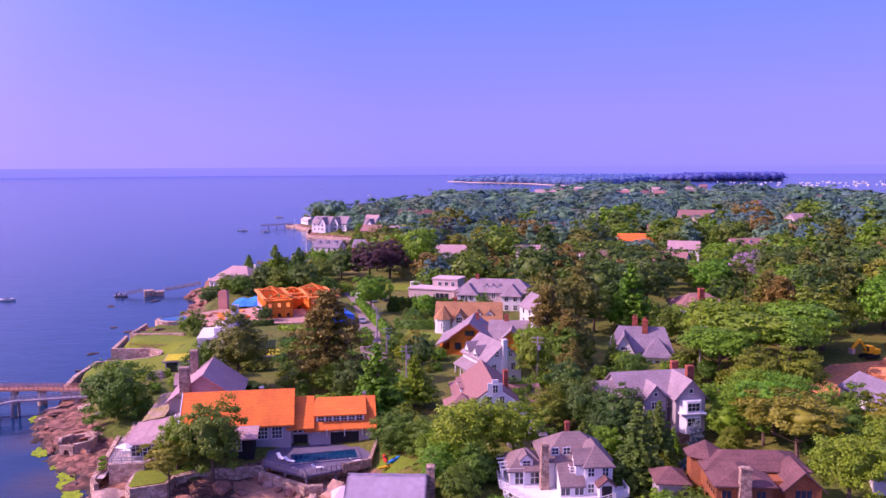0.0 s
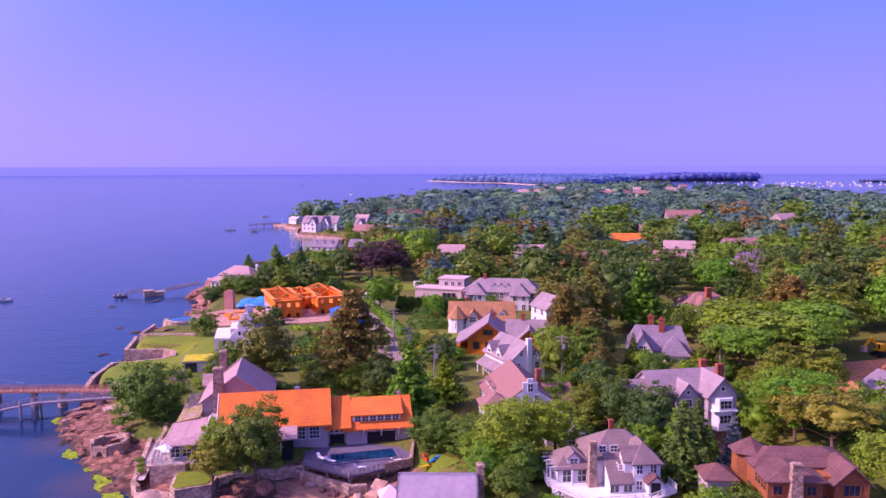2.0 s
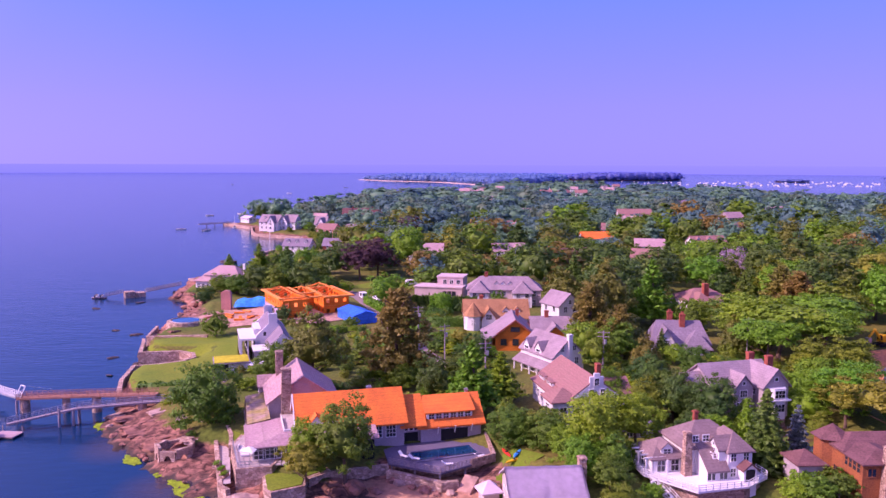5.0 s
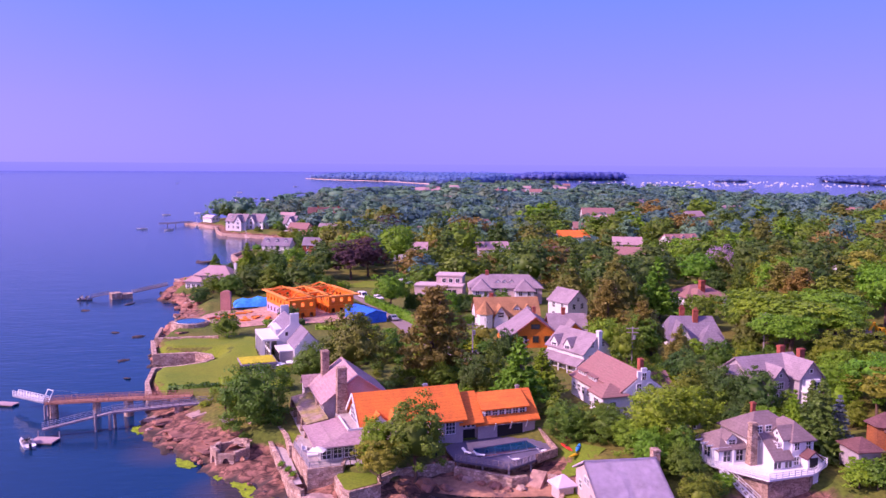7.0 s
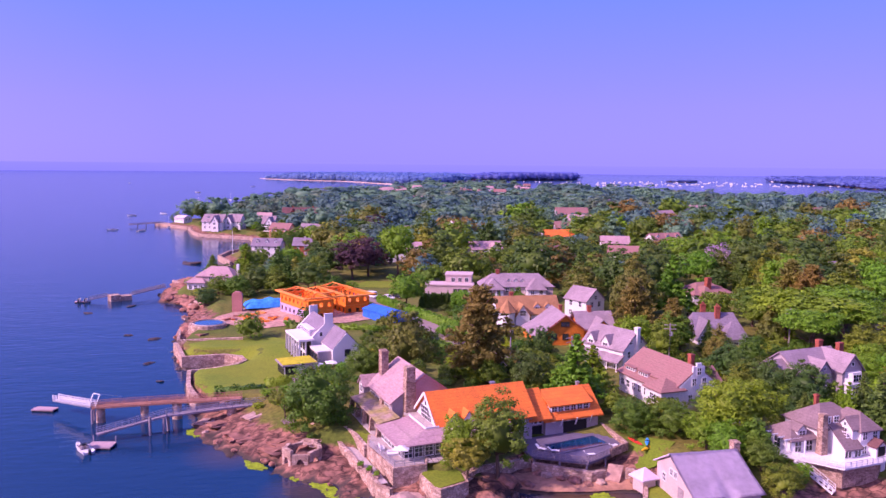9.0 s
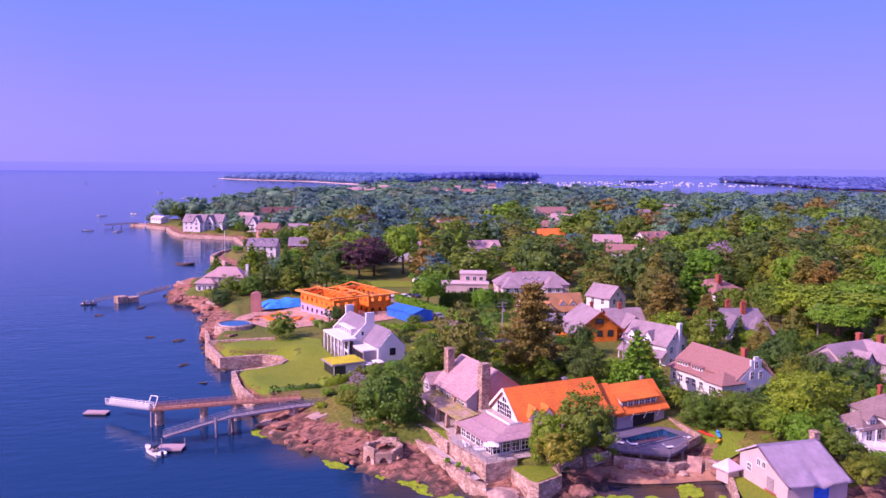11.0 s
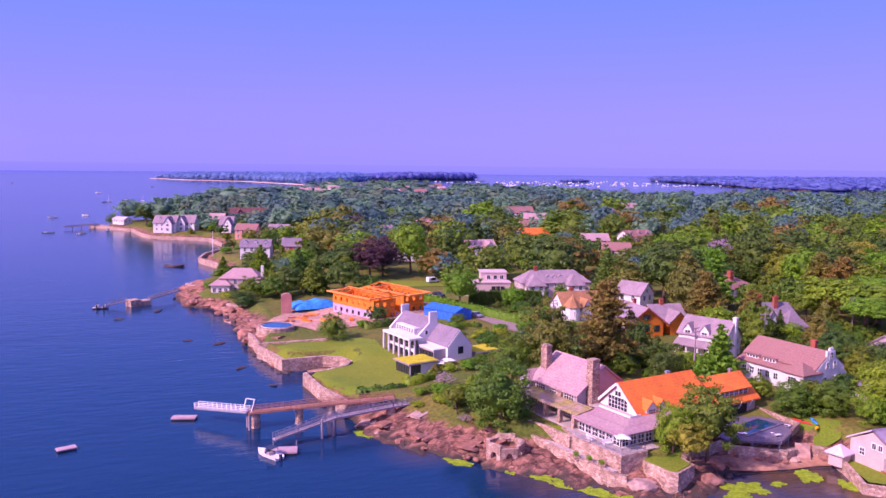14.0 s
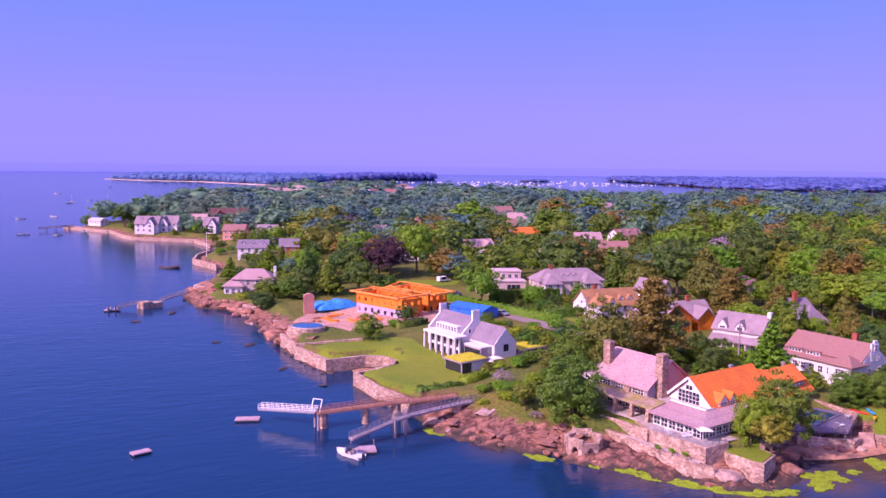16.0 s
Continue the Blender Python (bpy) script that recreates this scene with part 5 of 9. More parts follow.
for x, y in ((-28.5, 123.0), (-25.0, 120.7), (-21.3, 118.4), (-17.0, 120.6)):
    bm = bmesh.new()
    box(bm, x - 0.15, x + 0.15, y - 0.15, y + 0.15, -0.5, PZ - 0.25)
    part("deck_post", bm, WOOD_GREY, pool_deck)
bm = bmesh.new()
lattice(bm, [0, 0.5, 11.0, 11.5], [0, 0.5, 4.4, 4.9], 0, 0.16, pose(-24.6, 122.4, PZ + 0.2, -90, 0, 14))
part("coping", bm, DECK, pool_deck)
bm = bmesh.new()
box(bm, 0.5, 11.0, 0.5, 4.4, -0.03, 0.05, pose(-24.6, 122.4, PZ + 0.05, 0, 0, 14) @ pose(0, -0.1, 0))
pw = part("pool_water", bm, POOL, pool_deck, "dark blue pool water")
railing(pool_deck, [(-29.0, 122.8, PZ), (-21.3, 117.9, PZ), (-15.4, 121.2, PZ)], 1.0, 0.9, WOOD_GREY, 4)
wall_line("parapet", [(-16.0, 120.8), (-11.9, 123.1), (-11.5, 133.5)], PZ + 0.9, PZ - 0.5, 0.45, STONE_WALL, "", parent=pool_deck)
for i, (x, y) in enumerate(((-26.5, 125.0), (-24.8, 123.6), (-19.8, 120.6), (-14.2, 123.4))):
    lo = thing("sun_lounger", x, y, PZ + 0.06, 40 + i * 25, "grey sun lounger on a pool deck", "lounger", "pool loungers")
    bm = bmesh.new()
    box(bm, -0.3, 0.3, -0.9, 0.4, 0.3, 0.4)
    part("seat", bm, TRIM, lo)
    bm = bmesh.new()
    box(bm, -0.3, 0.3, 0, 0.8, 0, 0.08, pose(0, 0.4, 0.34, 40))
    part("backrest", bm, TRIM, lo)
    for sx in (-0.25, 0.25):
        for sy in (-0.8, 0.35):
            bm = bmesh.new()
            box(bm, sx - 0.03, sx + 0.03, sy - 0.03, sy + 0.03, 0, 0.3)
            part("leg", bm, STEEL, lo)


def parasol(x, y, z, r, material, label):
    p = thing("parasol", x, y, z, rnd(0, 90), label, "parasol")
    bm = bmesh.new()
    bmesh.ops.create_cone(bm, cap_ends=True, segments=8, radius1=0.04, radius2=0.04, depth=2.4, matrix=pose(0, 0, 1.2))
    part("pole", bm, STEEL, p)
    bm = bmesh.new()
    bmesh.ops.create_cone(bm, cap_ends=True, segments=4, radius1=r, radius2=0.05, depth=0.45, matrix=pose(0, 0, 2.3))
    part("canopy", bm, material, p)
    bm = bmesh.new()
    box(bm, -0.3, 0.3, -0.3, 0.3, 0, 0.08)
    bmesh.ops.bevel(bm, geom=bm.edges[:], offset=0.03, segments=1, affect="EDGES")
    part("base", bm, STEEL, p)


parasol(-50.6, 122.6, MZ + 0.03, 1.7, TRIM, "square white parasol on a stone terrace")


def bench(x, y, z, turn, label, material):
    s = thing("garden_sofa", x, y, z, turn, label, "sofa", "terrace seats")
    for nm, b in (("seat", (-0.9, 0.9, -0.4, 0.4, 0.2, 0.42)), ("backrest", (-0.9, 0.9, 0.3, 0.45, 0.42, 0.8)), ("plinth", (-0.85, 0.85, -0.35, 0.35, 0, 0.2))):
        bm = bmesh.new()
        box(bm, *b)
        bmesh.ops.bevel(bm, geom=bm.edges[:], offset=0.04, segments=1, affect="EDGES")
        part(nm, bm, material, s)


bench(-52.6, 128.4, MZ + 0.03, 90, "white cushioned garden sofa on a terrace", TRIM)
bench(-51.4, 125.4, MZ + 0.03, 0, "white cushioned garden sofa on a terrace", TRIM)
bench(-49.8, 128.2, MZ + 0.03, 180, "grey cushioned garden sofa on a terrace", WOOD_GREY)


def folly():
    """An open stone enclosure with arches that stands on the rocks."""
    f = thing("stone_folly", -64.6, 136.2, 0.6, -25, "ruined stone folly with arched openings on the rocks", "folly")
    n, R = 7, 3.1
    for i in range(n):
        a0, a1 = 2 * math.pi * i / n, 2 * math.pi * (i + 1) / n
        p, q = Vector((R * math.cos(a0), R * math.sin(a0), 0)), Vector((R * math.cos(a1), R * math.sin(a1), 0))
        w = (q - p).length
        top = 2.7 + 0.35 * math.sin(i * 2.1)
        bm = bmesh.new()
        if i in (3, 4, 5, 6):
            arch = [(0.28 * w + 0.44 * w * k / 8, 1.1 + 0.6 * math.sin(math.pi * k / 8)) for k in range(9)]
            prof = [(0, -1), (0.28 * w, -1)] + arch + [(0.72 * w, -1), (w, -1), (w, top), (0, top)]
        else:
            prof = [(0, -1), (w, -1), (w, top), (0, top + 0.2)]
        va, vb = [bm.verts.new((x, -0.3, z)) for x, z in prof], [bm.verts.new((x, 0.3, z)) for x, z in prof]
        bm.faces.new(va), bm.faces.new(vb[::-1])
        for k in range(len(prof)):
            j = (k + 1) % len(prof)
            bm.faces.new((va[k], vb[k], vb[j], va[j]))
        bmesh.ops.recalc_face_normals(bm, faces=bm.faces)
        o = part("stone_wall", bm, SEAWALL, f)
        d = q - p
        o.matrix_basis = pose(p.x, p.y, 0, 0, 0, math.degrees(math.atan2(d.y, d.x)))
    TAKEN.append((-64, 137, 5))


folly()
wall_line("retaining_wall", [(-61.5, 138.5), (-59.6, 141.5), (-62, 147)], [3.2, 3.4, 3.8], 0.5, 0.6, SEAWALL, "short granite wall behind a stone folly", "wall")

# ---- sea walls of the lawn ----
wall_line("sea_wall", [(-78.5, 166.5), (-82.6, 169), (-84.9, 180), (-85.4, 192.6), (-80, 193.8), (-74.8, 196.4), (-72.8, 200), (-73.8, 204.4), (-77.6, 207), (-87.3, 206.7), (-89.2, 218), (-90.3, 223)],
          3.15, -1.0, 0.9, SEAWALL, "curving pink granite sea wall round a lawn")
drape("beach", [(-79, 195.5), (-75.3, 197.8), (-74, 200.3), (-75, 203.6), (-78.5, 205.4), (-82, 204.5), (-83, 197)], SAND, 0.1, "patch of sand inside a walled inlet", "beach", 1.0, 0.5)
wall_line("sea_wall", [(-90, 238), (-89.6, 224.5), (-80, 222.5), (-73, 221)], [3.6, 3.5, 3.9, 4.2], -0.5, 0.8, SEAWALL, "granite terrace wall beside a round pool")
bm = bmesh.new()
bmesh.ops.create_cone(bm, cap_ends=True, segments=20, radius1=5.6, radius2=5.2, depth=3.4, matrix=pose(0, 0, -1.4))
rp = thing("round_pool", -82.4, 239.5, 4.5, 0, "round garden pool with a stone rim above the rocks", "pool")
part("stone_rim", bm, SEAWALL, rp)
bm = bmesh.new()
bmesh.ops.create_cone(bm, cap_ends=True, segments=24, radius1=4.0, radius2=4.0, depth=0.1, matrix=pose(0.3, 0, 0.32))
part("pool_water", bm, POOL_D, rp)
bm = bmesh.new()
bmesh.ops.create_cone(bm, cap_ends=False, segments=24, radius1=4.5, radius2=4.4, depth=0.3, matrix=pose(0.3, 0, 0.36))
part("coping", bm, PAVING, rp)

# ---- piers, floats and boats ----


def pier(name, pts, w, material, label, rail_mat, supports=(), truss=False):
    p = thing(name, 0, 0, 0, 0, label, "pier")
    for a, b in zip(pts, pts[1:]):
        bm = bmesh.new()
        beam(bm, a, b, w, 0.3)
        part("deck", bm, material, p)
        d = Vector(b) - Vector(a)
        s = Vector((-d.y, d.x, 0)).normalized() * (w / 2 - 0.06)
        for k in (-1, 1):
            railing(p, [Vector(a) + s * k + Vector((0, 0, 0.15)), Vector(b) + s * k + Vector((0, 0, 0.15))], 1.0, 1.1, rail_mat, 3)
    for x, y, top, r, m in supports:
        bm = bmesh.new()
        bmesh.ops.create_cone(bm, cap_ends=True, segments=12, radius1=r * 1.15, radius2=r, depth=top + 3, matrix=pose(x, y, (top - 3) / 2))
        part("support", bm, m, p)
    return p


pier("timber_pier", [(-74, 165.5, 3.7), (-86.5, 167.2, 3.4), (-102, 168.4, 3.0)], 2.0, WOOD_RED, "reddish timber pier on round stone supports", WOOD_RED,
     ((-92.5, 167.7, 3.0, 0.75, SEAWALL), (-100.6, 168.3, 2.8, 0.8, SEAWALL), (-86.4, 167.2, 3.2, 0.9, SEAWALL), (-102, 167.3, 2.8, 0.22, WOOD_GREY), (-102, 169.4, 2.8, 0.22, WOOD_GREY)))
pier("gangway", [(-102, 168.4, 3.15), (-110.4, 177.6, 2.3)], 1.3, STEEL, "white aluminium gangway hung from a pier's end", TRIM)
gal = thing("gallows_frame", -102.2, 168.6, 3.1, -43, "white timber lifting frame at a pier's end", "frame")
for a, b in (((-0.9, 0, 0), (-0.9, 1.2, 2.2)), ((0.9, 0, 0), (0.9, 1.2, 2.2)), ((-0.9, 1.2, 2.2), (0.9, 1.2, 2.2)), ((0, 1.2, 2.2), (0, 7, 0.2))):
    bm = bmesh.new()
    beam(bm, a, b, 0.14 if a[0] else 0.05)
    part("strut", bm, TRIM, gal)
pier("steel_pier", [(-68.8, 163.3, 3.0), (-76, 161.6, 3.3), (-87.8, 159.2, 3.2)], 1.7, WOOD_GREY, "narrow grey pier on piles", STEEL,
     ((-76, 161.6, 3.1, 0.9, SEAWALL), (-88.2, 158.5, 3.0, 0.28, WOOD_GREY), (-87.6, 160.0, 3.0, 0.28, WOOD_GREY), (-90.6, 157.8, 3.6, 0.25, WOOD_GREY)))
pier("gangway", [(-87.8, 159.2, 3.2), (-99.6, 156.4, 1.4)], 1.3, WOOD_GREY, "grey metal gangway sloping to the water", STEEL)


def float_dock(x, y, turn, L, W, label, posts=True):
    f = thing("float_dock", x, y, 0.0, turn, label, "dock")
    bm = bmesh.new()
    box(bm, -L / 2, L / 2, -W / 2, W / 2, 0.28, 0.5)
    part("deck", bm, FLOAT_WOOD, f)
    for s in (-1, 1):
        bm = bmesh.new()
        box(bm, -L / 2 + 0.1, L / 2 - 0.1, s * W / 2 - s * 0.7, s * W / 2 - s * 0.1, -0.3, 0.28)
        part("pontoon", bm, BLACK, f)
    if posts:
        for sx in (-1, 1):
            bm = bmesh.new()
            box(bm, sx * (L / 2 - 0.2) - 0.08, sx * (L / 2 - 0.2) + 0.08, W / 2 - 0.2, W / 2 - 0.04, 0.5, 1.6)
            part("post", bm, WOOD_GREY, f)


float_dock(-112.6, 178.4, -20, 4.6, 2.2, "small timber float with black pontoons", False)
float_dock(-98.4, 153.4, -15, 4.4, 3.2, "square timber float beside a motor boat")
float_dock(-133, 168, 15, 3.2, 1.8, "small pale swimming raft adrift on its mooring", False)
float_dock(-127.4, 311.4, -10, 5.0, 2.2, "float with two covered dinghies", False)


def boat(x, y, turn, L=5.8, label="white motor boat with an open cockpit", cabin=True, sail=0.0, material=None):
    b = thing("motor_boat" if not sail else "sailing_boat", x, y, 0, turn, label, "boat", "boats on the water")
    W, n = L * 0.36, 9
    bm = bmesh.new()
    rows = []
    for i in range(n):
        f = i / (n - 1)
        w = W / 2 * (1 - max(0, (f - 0.45) / 0.55) ** 2.2) + 0.02
        x0, sh = -L / 2 + L * f, 0.62 + 0.3 * f * f
        rows.append([bm.verts.new(p) for p in ((x0, -w, sh), (x0 - 0.1 * f, -w * 0.82, 0.05), (x0 - 0.25 * f, 0, -0.25), (x0 - 0.1 * f, w * 0.82, 0.05), (x0, w, sh), (x0, w * 0.82, sh), (x0, w * 0.7, 0.4), (x0, -w * 0.7, 0.4), (x0, -w * 0.82, sh))])
    for a, c in zip(rows, rows[1:]):
        for k in range(9):
            j = (k + 1) % 9
            bm.faces.new((a[k], a[j], c[j], c[k]))
    bm.faces.new(rows[0]), bm.faces.new(rows[-1][::-1])
    bmesh.ops.recalc_face_normals(bm, faces=bm.faces)
    part("hull", bm, material or TRIM, b)
    bm = bmesh.new()
    solid(bm, [(L * 0.05, -W * 0.34, 0.6), (L * 0.22, 0, 0.75), (L * 0.05, W * 0.34, 0.6)], [(L * -0.02, -W * 0.3, 1.15), (L * 0.12, 0, 1.2), (L * -0.02, W * 0.3, 1.15)])
    part("windscreen", bm, GLASS, b)
    bm = bmesh.new()
    box(bm, L * 0.1, L * 0.38, -W * 0.25, W * 0.25, 0.55, 0.82)
    part("foredeck", bm, TRIM, b)
    for s in (-1, 1):
        bm = bmesh.new()
        box(bm, -L * 0.15, -L * 0.03, s * W * 0.2 - 0.22, s * W * 0.2 + 0.22, 0.4, 0.95)
        part("seat", bm, WOOD_GREY, b)
    bm = bmesh.new()
    box(bm, -L / 2 - 0.45, -L / 2 + 0.02, -0.22, 0.22, -0.1, 1.05)
    bmesh.ops.bevel(bm, geom=bm.edges[:], offset=0.08, segments=1, affect="EDGES")
    part("outboard_engine", bm, CAR_DARK, b)
    if sail:
        bm = bmesh.new()
        beam(bm, (0.4, 0, 0.4), (0.4, 0, sail), 0.14)
        part("mast", bm, TRIM, b)
    return b


launch = boat(-101.2, 152.6, 118)
bm = bmesh.new()
box(bm, -1.5, 0.3, -0.8, 0.8, 1.72, 1.8)
bmesh.ops.bevel(bm, geom=bm.edges[:], offset=0.03, segments=1, affect="EDGES")
part("canopy", bm, CAR_DARK, launch, "dark fabric sun canopy")
for x, y in ((-1.4, -0.74), (-1.4, 0.74), (0.2, -0.74), (0.2, 0.74)):
    bm = bmesh.new()
    beam(bm, (x, y, 0.5), (x, y, 1.74), 0.05)
    part("canopy_post", bm, STEEL, launch)
boat(-168, 303, 10, 6.5, "white motor boat lying at its mooring")
for i, (x, y) in enumerate(((-160, 635), (-139, 623), (-122, 651), (-140, 830), (-166, 804), (-122, 1090), (-76, 1126), (25, 1087), (50, 1066), (-94, 1163), (-117, 1108), (-129, 1412), (-30, 1755), (-307, 2029))):
    boat(x, y, i * 47, 7.5 if y < 900 else 10, "white boat moored far out on the bay", sail=9.0 if i % 4 == 2 else 0.0)
for i, (x, y) in enumerate(((-128.4, 311.4), (-126.2, 311.0))):
    boat(x, y, 80, 2.6, "small dinghy under a pale cover on a float", material=TRIM).location.z = 0.6

# ---- modern white house with planted roofs ----
lh = thing("modern_house", -54.5, 202.5, 3.1, -80, "white stucco house with grey roofs and planted flat roofs", "house")
body(lh, -7, 7.2, -4.2, 4.2, -1, 5.9, 9.9, "x", STUCCO, "main_block")
gable_roof(lh, -6.6, 6.8, -4.2, 4.2, 5.9, 9.9, "x", SLATE_D, 0.12, 0.2)["label"] = "smooth grey roof"
for x, top in ((-7.0, 11.6), (7.0, 11.8)):
    bm = bmesh.new()
    prof = [(-4.4, -1), (4.4, -1), (4.4, 6.0), (1.3, 9.2), (1.3, top), (-0.9, top), (-0.9, 9.2), (-4.4, 6.0)]
    solid(bm, [(x - 0.3, y, z) for y, z in prof], [(x + 0.3, y, z) for y, z in prof])
    bmesh.ops.recalc_face_normals(bm, faces=bm.faces)
    part("gable_chimney", bm, STUCCO, lh)
window(lh, "E", 7.32, -1.9, 6.2, 0.7, 1.0, 1, 1)
# ribbon of roof windows
block(lh, -3.8, 5.2, -4.3, -2.6, 6.2, 7.6, STUCCO, "roof_bay")
window_row(lh, "S", -4.32, 6.35, -3.6, 5.0, 7, 0.8, 1.0, 1, 2)
# loggia
block(lh, -4.2, 9.4, -8.2, -4.2, 5.6, 6.1, STUCCO, "loggia_roof")
block(lh, -4.2, 9.4, -8.2, -4.2, -1, 0.1, PAVING, "loggia_floor")
for i in range(6):
    bm = bmesh.new()
    x = -4.0 + i * 2.62
    box(bm, x - 0.2, x + 0.2, -8.1, -7.7, 0.1, 5.6)
    part("column", bm, STUCCO, lh)
block(lh, -3.9, 9.1, -6.4, -6.1, 0.1, 5.6, STUCCO, "loggia_wall")
for z in (0.5, 3.4):
    window_row(lh, "S", -6.42, z, -3.8, 9.0, 5, 1.3, 1.9, 1, 2, BLACK)
# south wing
body(lh, 7.3, 17, -1.8, 5.4, -1, 4.8, 8.6, "x", STUCCO, "south_wing")
gable_roof(lh, 7.3, 16.7, -1.8, 5.4, 4.8, 8.6, "x", SLATE_D, 0.1, 0.2)
window(lh, "E", 17.02, 2.0, 3.0, 1.3, 1.5, 2, 2, BLACK)
block(lh, 9.4, 16, -5.2, -1.8, -1, 4.2, GREY_WALL, "link_block")
block(lh, 9.2, 16.1, -5.4, -1.8, 4.2, 4.45, STUCCO, "link_roof")
window_row(lh, "S", -5.22, 0.4, 9.6, 15.8, 4, 1.2, 3.2, 1, 1, BLACK)
# planted pavilion
block(lh, 13.8, 20.2, -14.4, -6.8, -1, 2.7, STUCCO, "pavilion")
window_row(lh, "S", -14.42, 0.1, 14.0, 20.0, 5, 1.0, 2.3, 1, 1, BLACK)
window_row(lh, "E", 20.22, 0.1, -14.2, -11.5, 2, 1.1, 2.3, 1, 1, BLACK)
block(lh, 13.2, 20.8, -15.0, -6.4, 2.7, 3.0, WOOD_GREY, "pavilion_roof")
block(lh, 13.5, 20.5, -14.7, -6.7, 3.0, 3.16, MOSS, "sedum_planting")
block(lh, 10.5, 17, 6.8, 17, -1, 2.2, GREY_WALL, "garage")
block(lh, 10.2, 17.3, 6.5, 17.3, 2.2, 2.5, WOOD_GREY, "garage_roof")
block(lh, 10.5, 17.0, 6.8, 15.6, 2.5, 2.66, MOSS, "sedum_planting")
window_row(lh, "E", 17.02, 0.2, 8, 15, 3, 1.6, 1.8, 2, 1, BLACK)
drape("patio", [(-66.8, 205.2), (-66.8, 189), (-63.4, 190), (-63.6, 205.4)], PAVING, 0.3, "rectangular pale stone patio in a lawn", "paving", 2.0, 3.3)
parasol(-57.0, 183.0, 3.2, 1.8, TRIM, "square white parasol beside a pavilion")
parasol(-54.0, 184.4, 3.2, 1.8, TRIM, "square white parasol beside a pavilion")
lh.scale = (0.95, 0.95, 0.96)
for a, b, r in ((-55, 203, 11), (-50, 190, 10), (-62, 185, 9), (-41, 190, 7), (-72, 190, 12), (-74, 210, 14), (-66, 200, 10)):
    TAKEN.append((a, b, r))

# ---- timber frame under construction ----
kf = thing("frame_house", -47.5, 253, 4.0, 20, "unfinished house of orange sheathing boards and open roof timbers", "house")


def sheathed(x0, x1, y0, y1, z0, z1, nx, ny, material, west=None):
    """Four walls of boards with open window holes."""
    zs = [z0, z0 + 0.9, z0 + 2.2, z1]
    for (xa, ya, xb, yb, n) in ((x0, y0, x1, y0, nx), (x1, y0, x1, y1, ny), (x1, y1, x0, y1, nx), (x0, y1, x0, y0, ny)):
        L = math.hypot(xb - xa, yb - ya)
        xs = [0.0]
        for i in range(n):
            c = L * (i + 0.5) / n
            xs += [c - 0.55, c + 0.55]
        xs.append(L)
        bm = bmesh.new()
        lattice(bm, xs, zs, 0, 0.15)
        o = part("wall_panel", bm, west if west and xb == x0 and xa == x0 else material, kf)
        o.matrix_basis = pose(xa, ya, 0, 0, 0, math.degrees(math.atan2(yb - ya, xb - xa)))


def open_roof(x0, x1, y0, y1, z, rise, axis):
    n = int(((x1 - x0) if axis == "x" else (y1 - y0)) / 2.9)
    c = (y0 + y1) / 2 if axis == "x" else (x0 + x1) / 2
    bm = bmesh.new()
    if axis == "x":
        beam(bm, (x0 + 3, c, z + rise), (x1 - 3, c, z + rise), 0.12, 0.3)
    else:
        beam(bm, (c, y0 + 3, z + rise), (c, y1 - 3, z + rise), 0.12, 0.3)
    part("ridge_beam", bm, LUMBER, kf)
    for i in range(n + 1):
        u = (x0 if axis == "x" else y0) + (((x1 - x0) if axis == "x" else (y1 - y0)) * i / n)
        e = min(u - (x0 if axis == "x" else y0), (x1 if axis == "x" else y1) - u)
        k = min(1.0, e / 3.0 + 0.02)
        for s in (0, 1):
            o = (y0, y1)[s] if axis == "x" else (x0, x1)[s]
            m = o + (c - o) * k
            a, b = ((u, o, z), (u, m, z + rise * k)) if axis == "x" else ((o, u, z), (m, u, z + rise * k))
            if k > 0.1:
                bm = bmesh.new()
                beam(bm, a, b, 0.1, 0.24)
                part("rafter", bm, LUMBER, kf)
    for cx, cy in ((x0, y0), (x1, y0), (x1, y1), (x0, y1)):
        bm = bmesh.new()
        tx, ty = ((x0 + 3 if cx == x0 else x1 - 3), c) if axis == "x" else (c, (y0 + 3 if cy == y0 else y1 - 3))
        beam(bm, (cx, cy, z), (tx, ty, z + rise), 0.12, 0.28)
        part("hip_rafter", bm, LUMBER, kf)
    bm = bmesh.new()
    lattice(bm, [x0 - 0.7, x0 + 0.5, x1 - 0.5, x1 + 0.7], [y0 - 0.7, y0 + 0.5, y1 - 0.5, y1 + 0.7], 0, 0.4, pose(0, 0, z - 0.1, 90))
    part("wall_plate", bm, LUMBER, kf)


for x0, x1, y0, y1, nx, ny in ((-11.8, -3, -12, 10, 3, 7), (3, 11.8, -9, 12, 3, 7), (-3, 3, 2, 10, 2, 2)):
    sheathed(x0, x1, y0, y1, 0, 3.1, nx, ny, OSB, WRAP if x0 < -5 else None)
    block(kf, x0 + 0.16, x1 - 0.16, y0 + 0.16, y1 - 0.16, 3.0, 3.3, LUMBER, "floor_deck")
    block(kf, x0 + 0.16, x1 - 0.16, y0 + 0.16, y1 - 0.16, -0.5, 0.1, PAVING, "slab")
    sheathed(x0, x1, y0, y1, 3.32, 6.4, nx, ny, OSB)
open_roof(-11.8, -3, -12, 10, 6.6, 1.7, "y"), open_roof(3, 11.8, -9, 12, 6.6, 1.7, "y"), open_roof(-3, 3, 2, 10, 6.6, 1.3, "x")
kf.scale = (0.93, 0.93, 0.96)
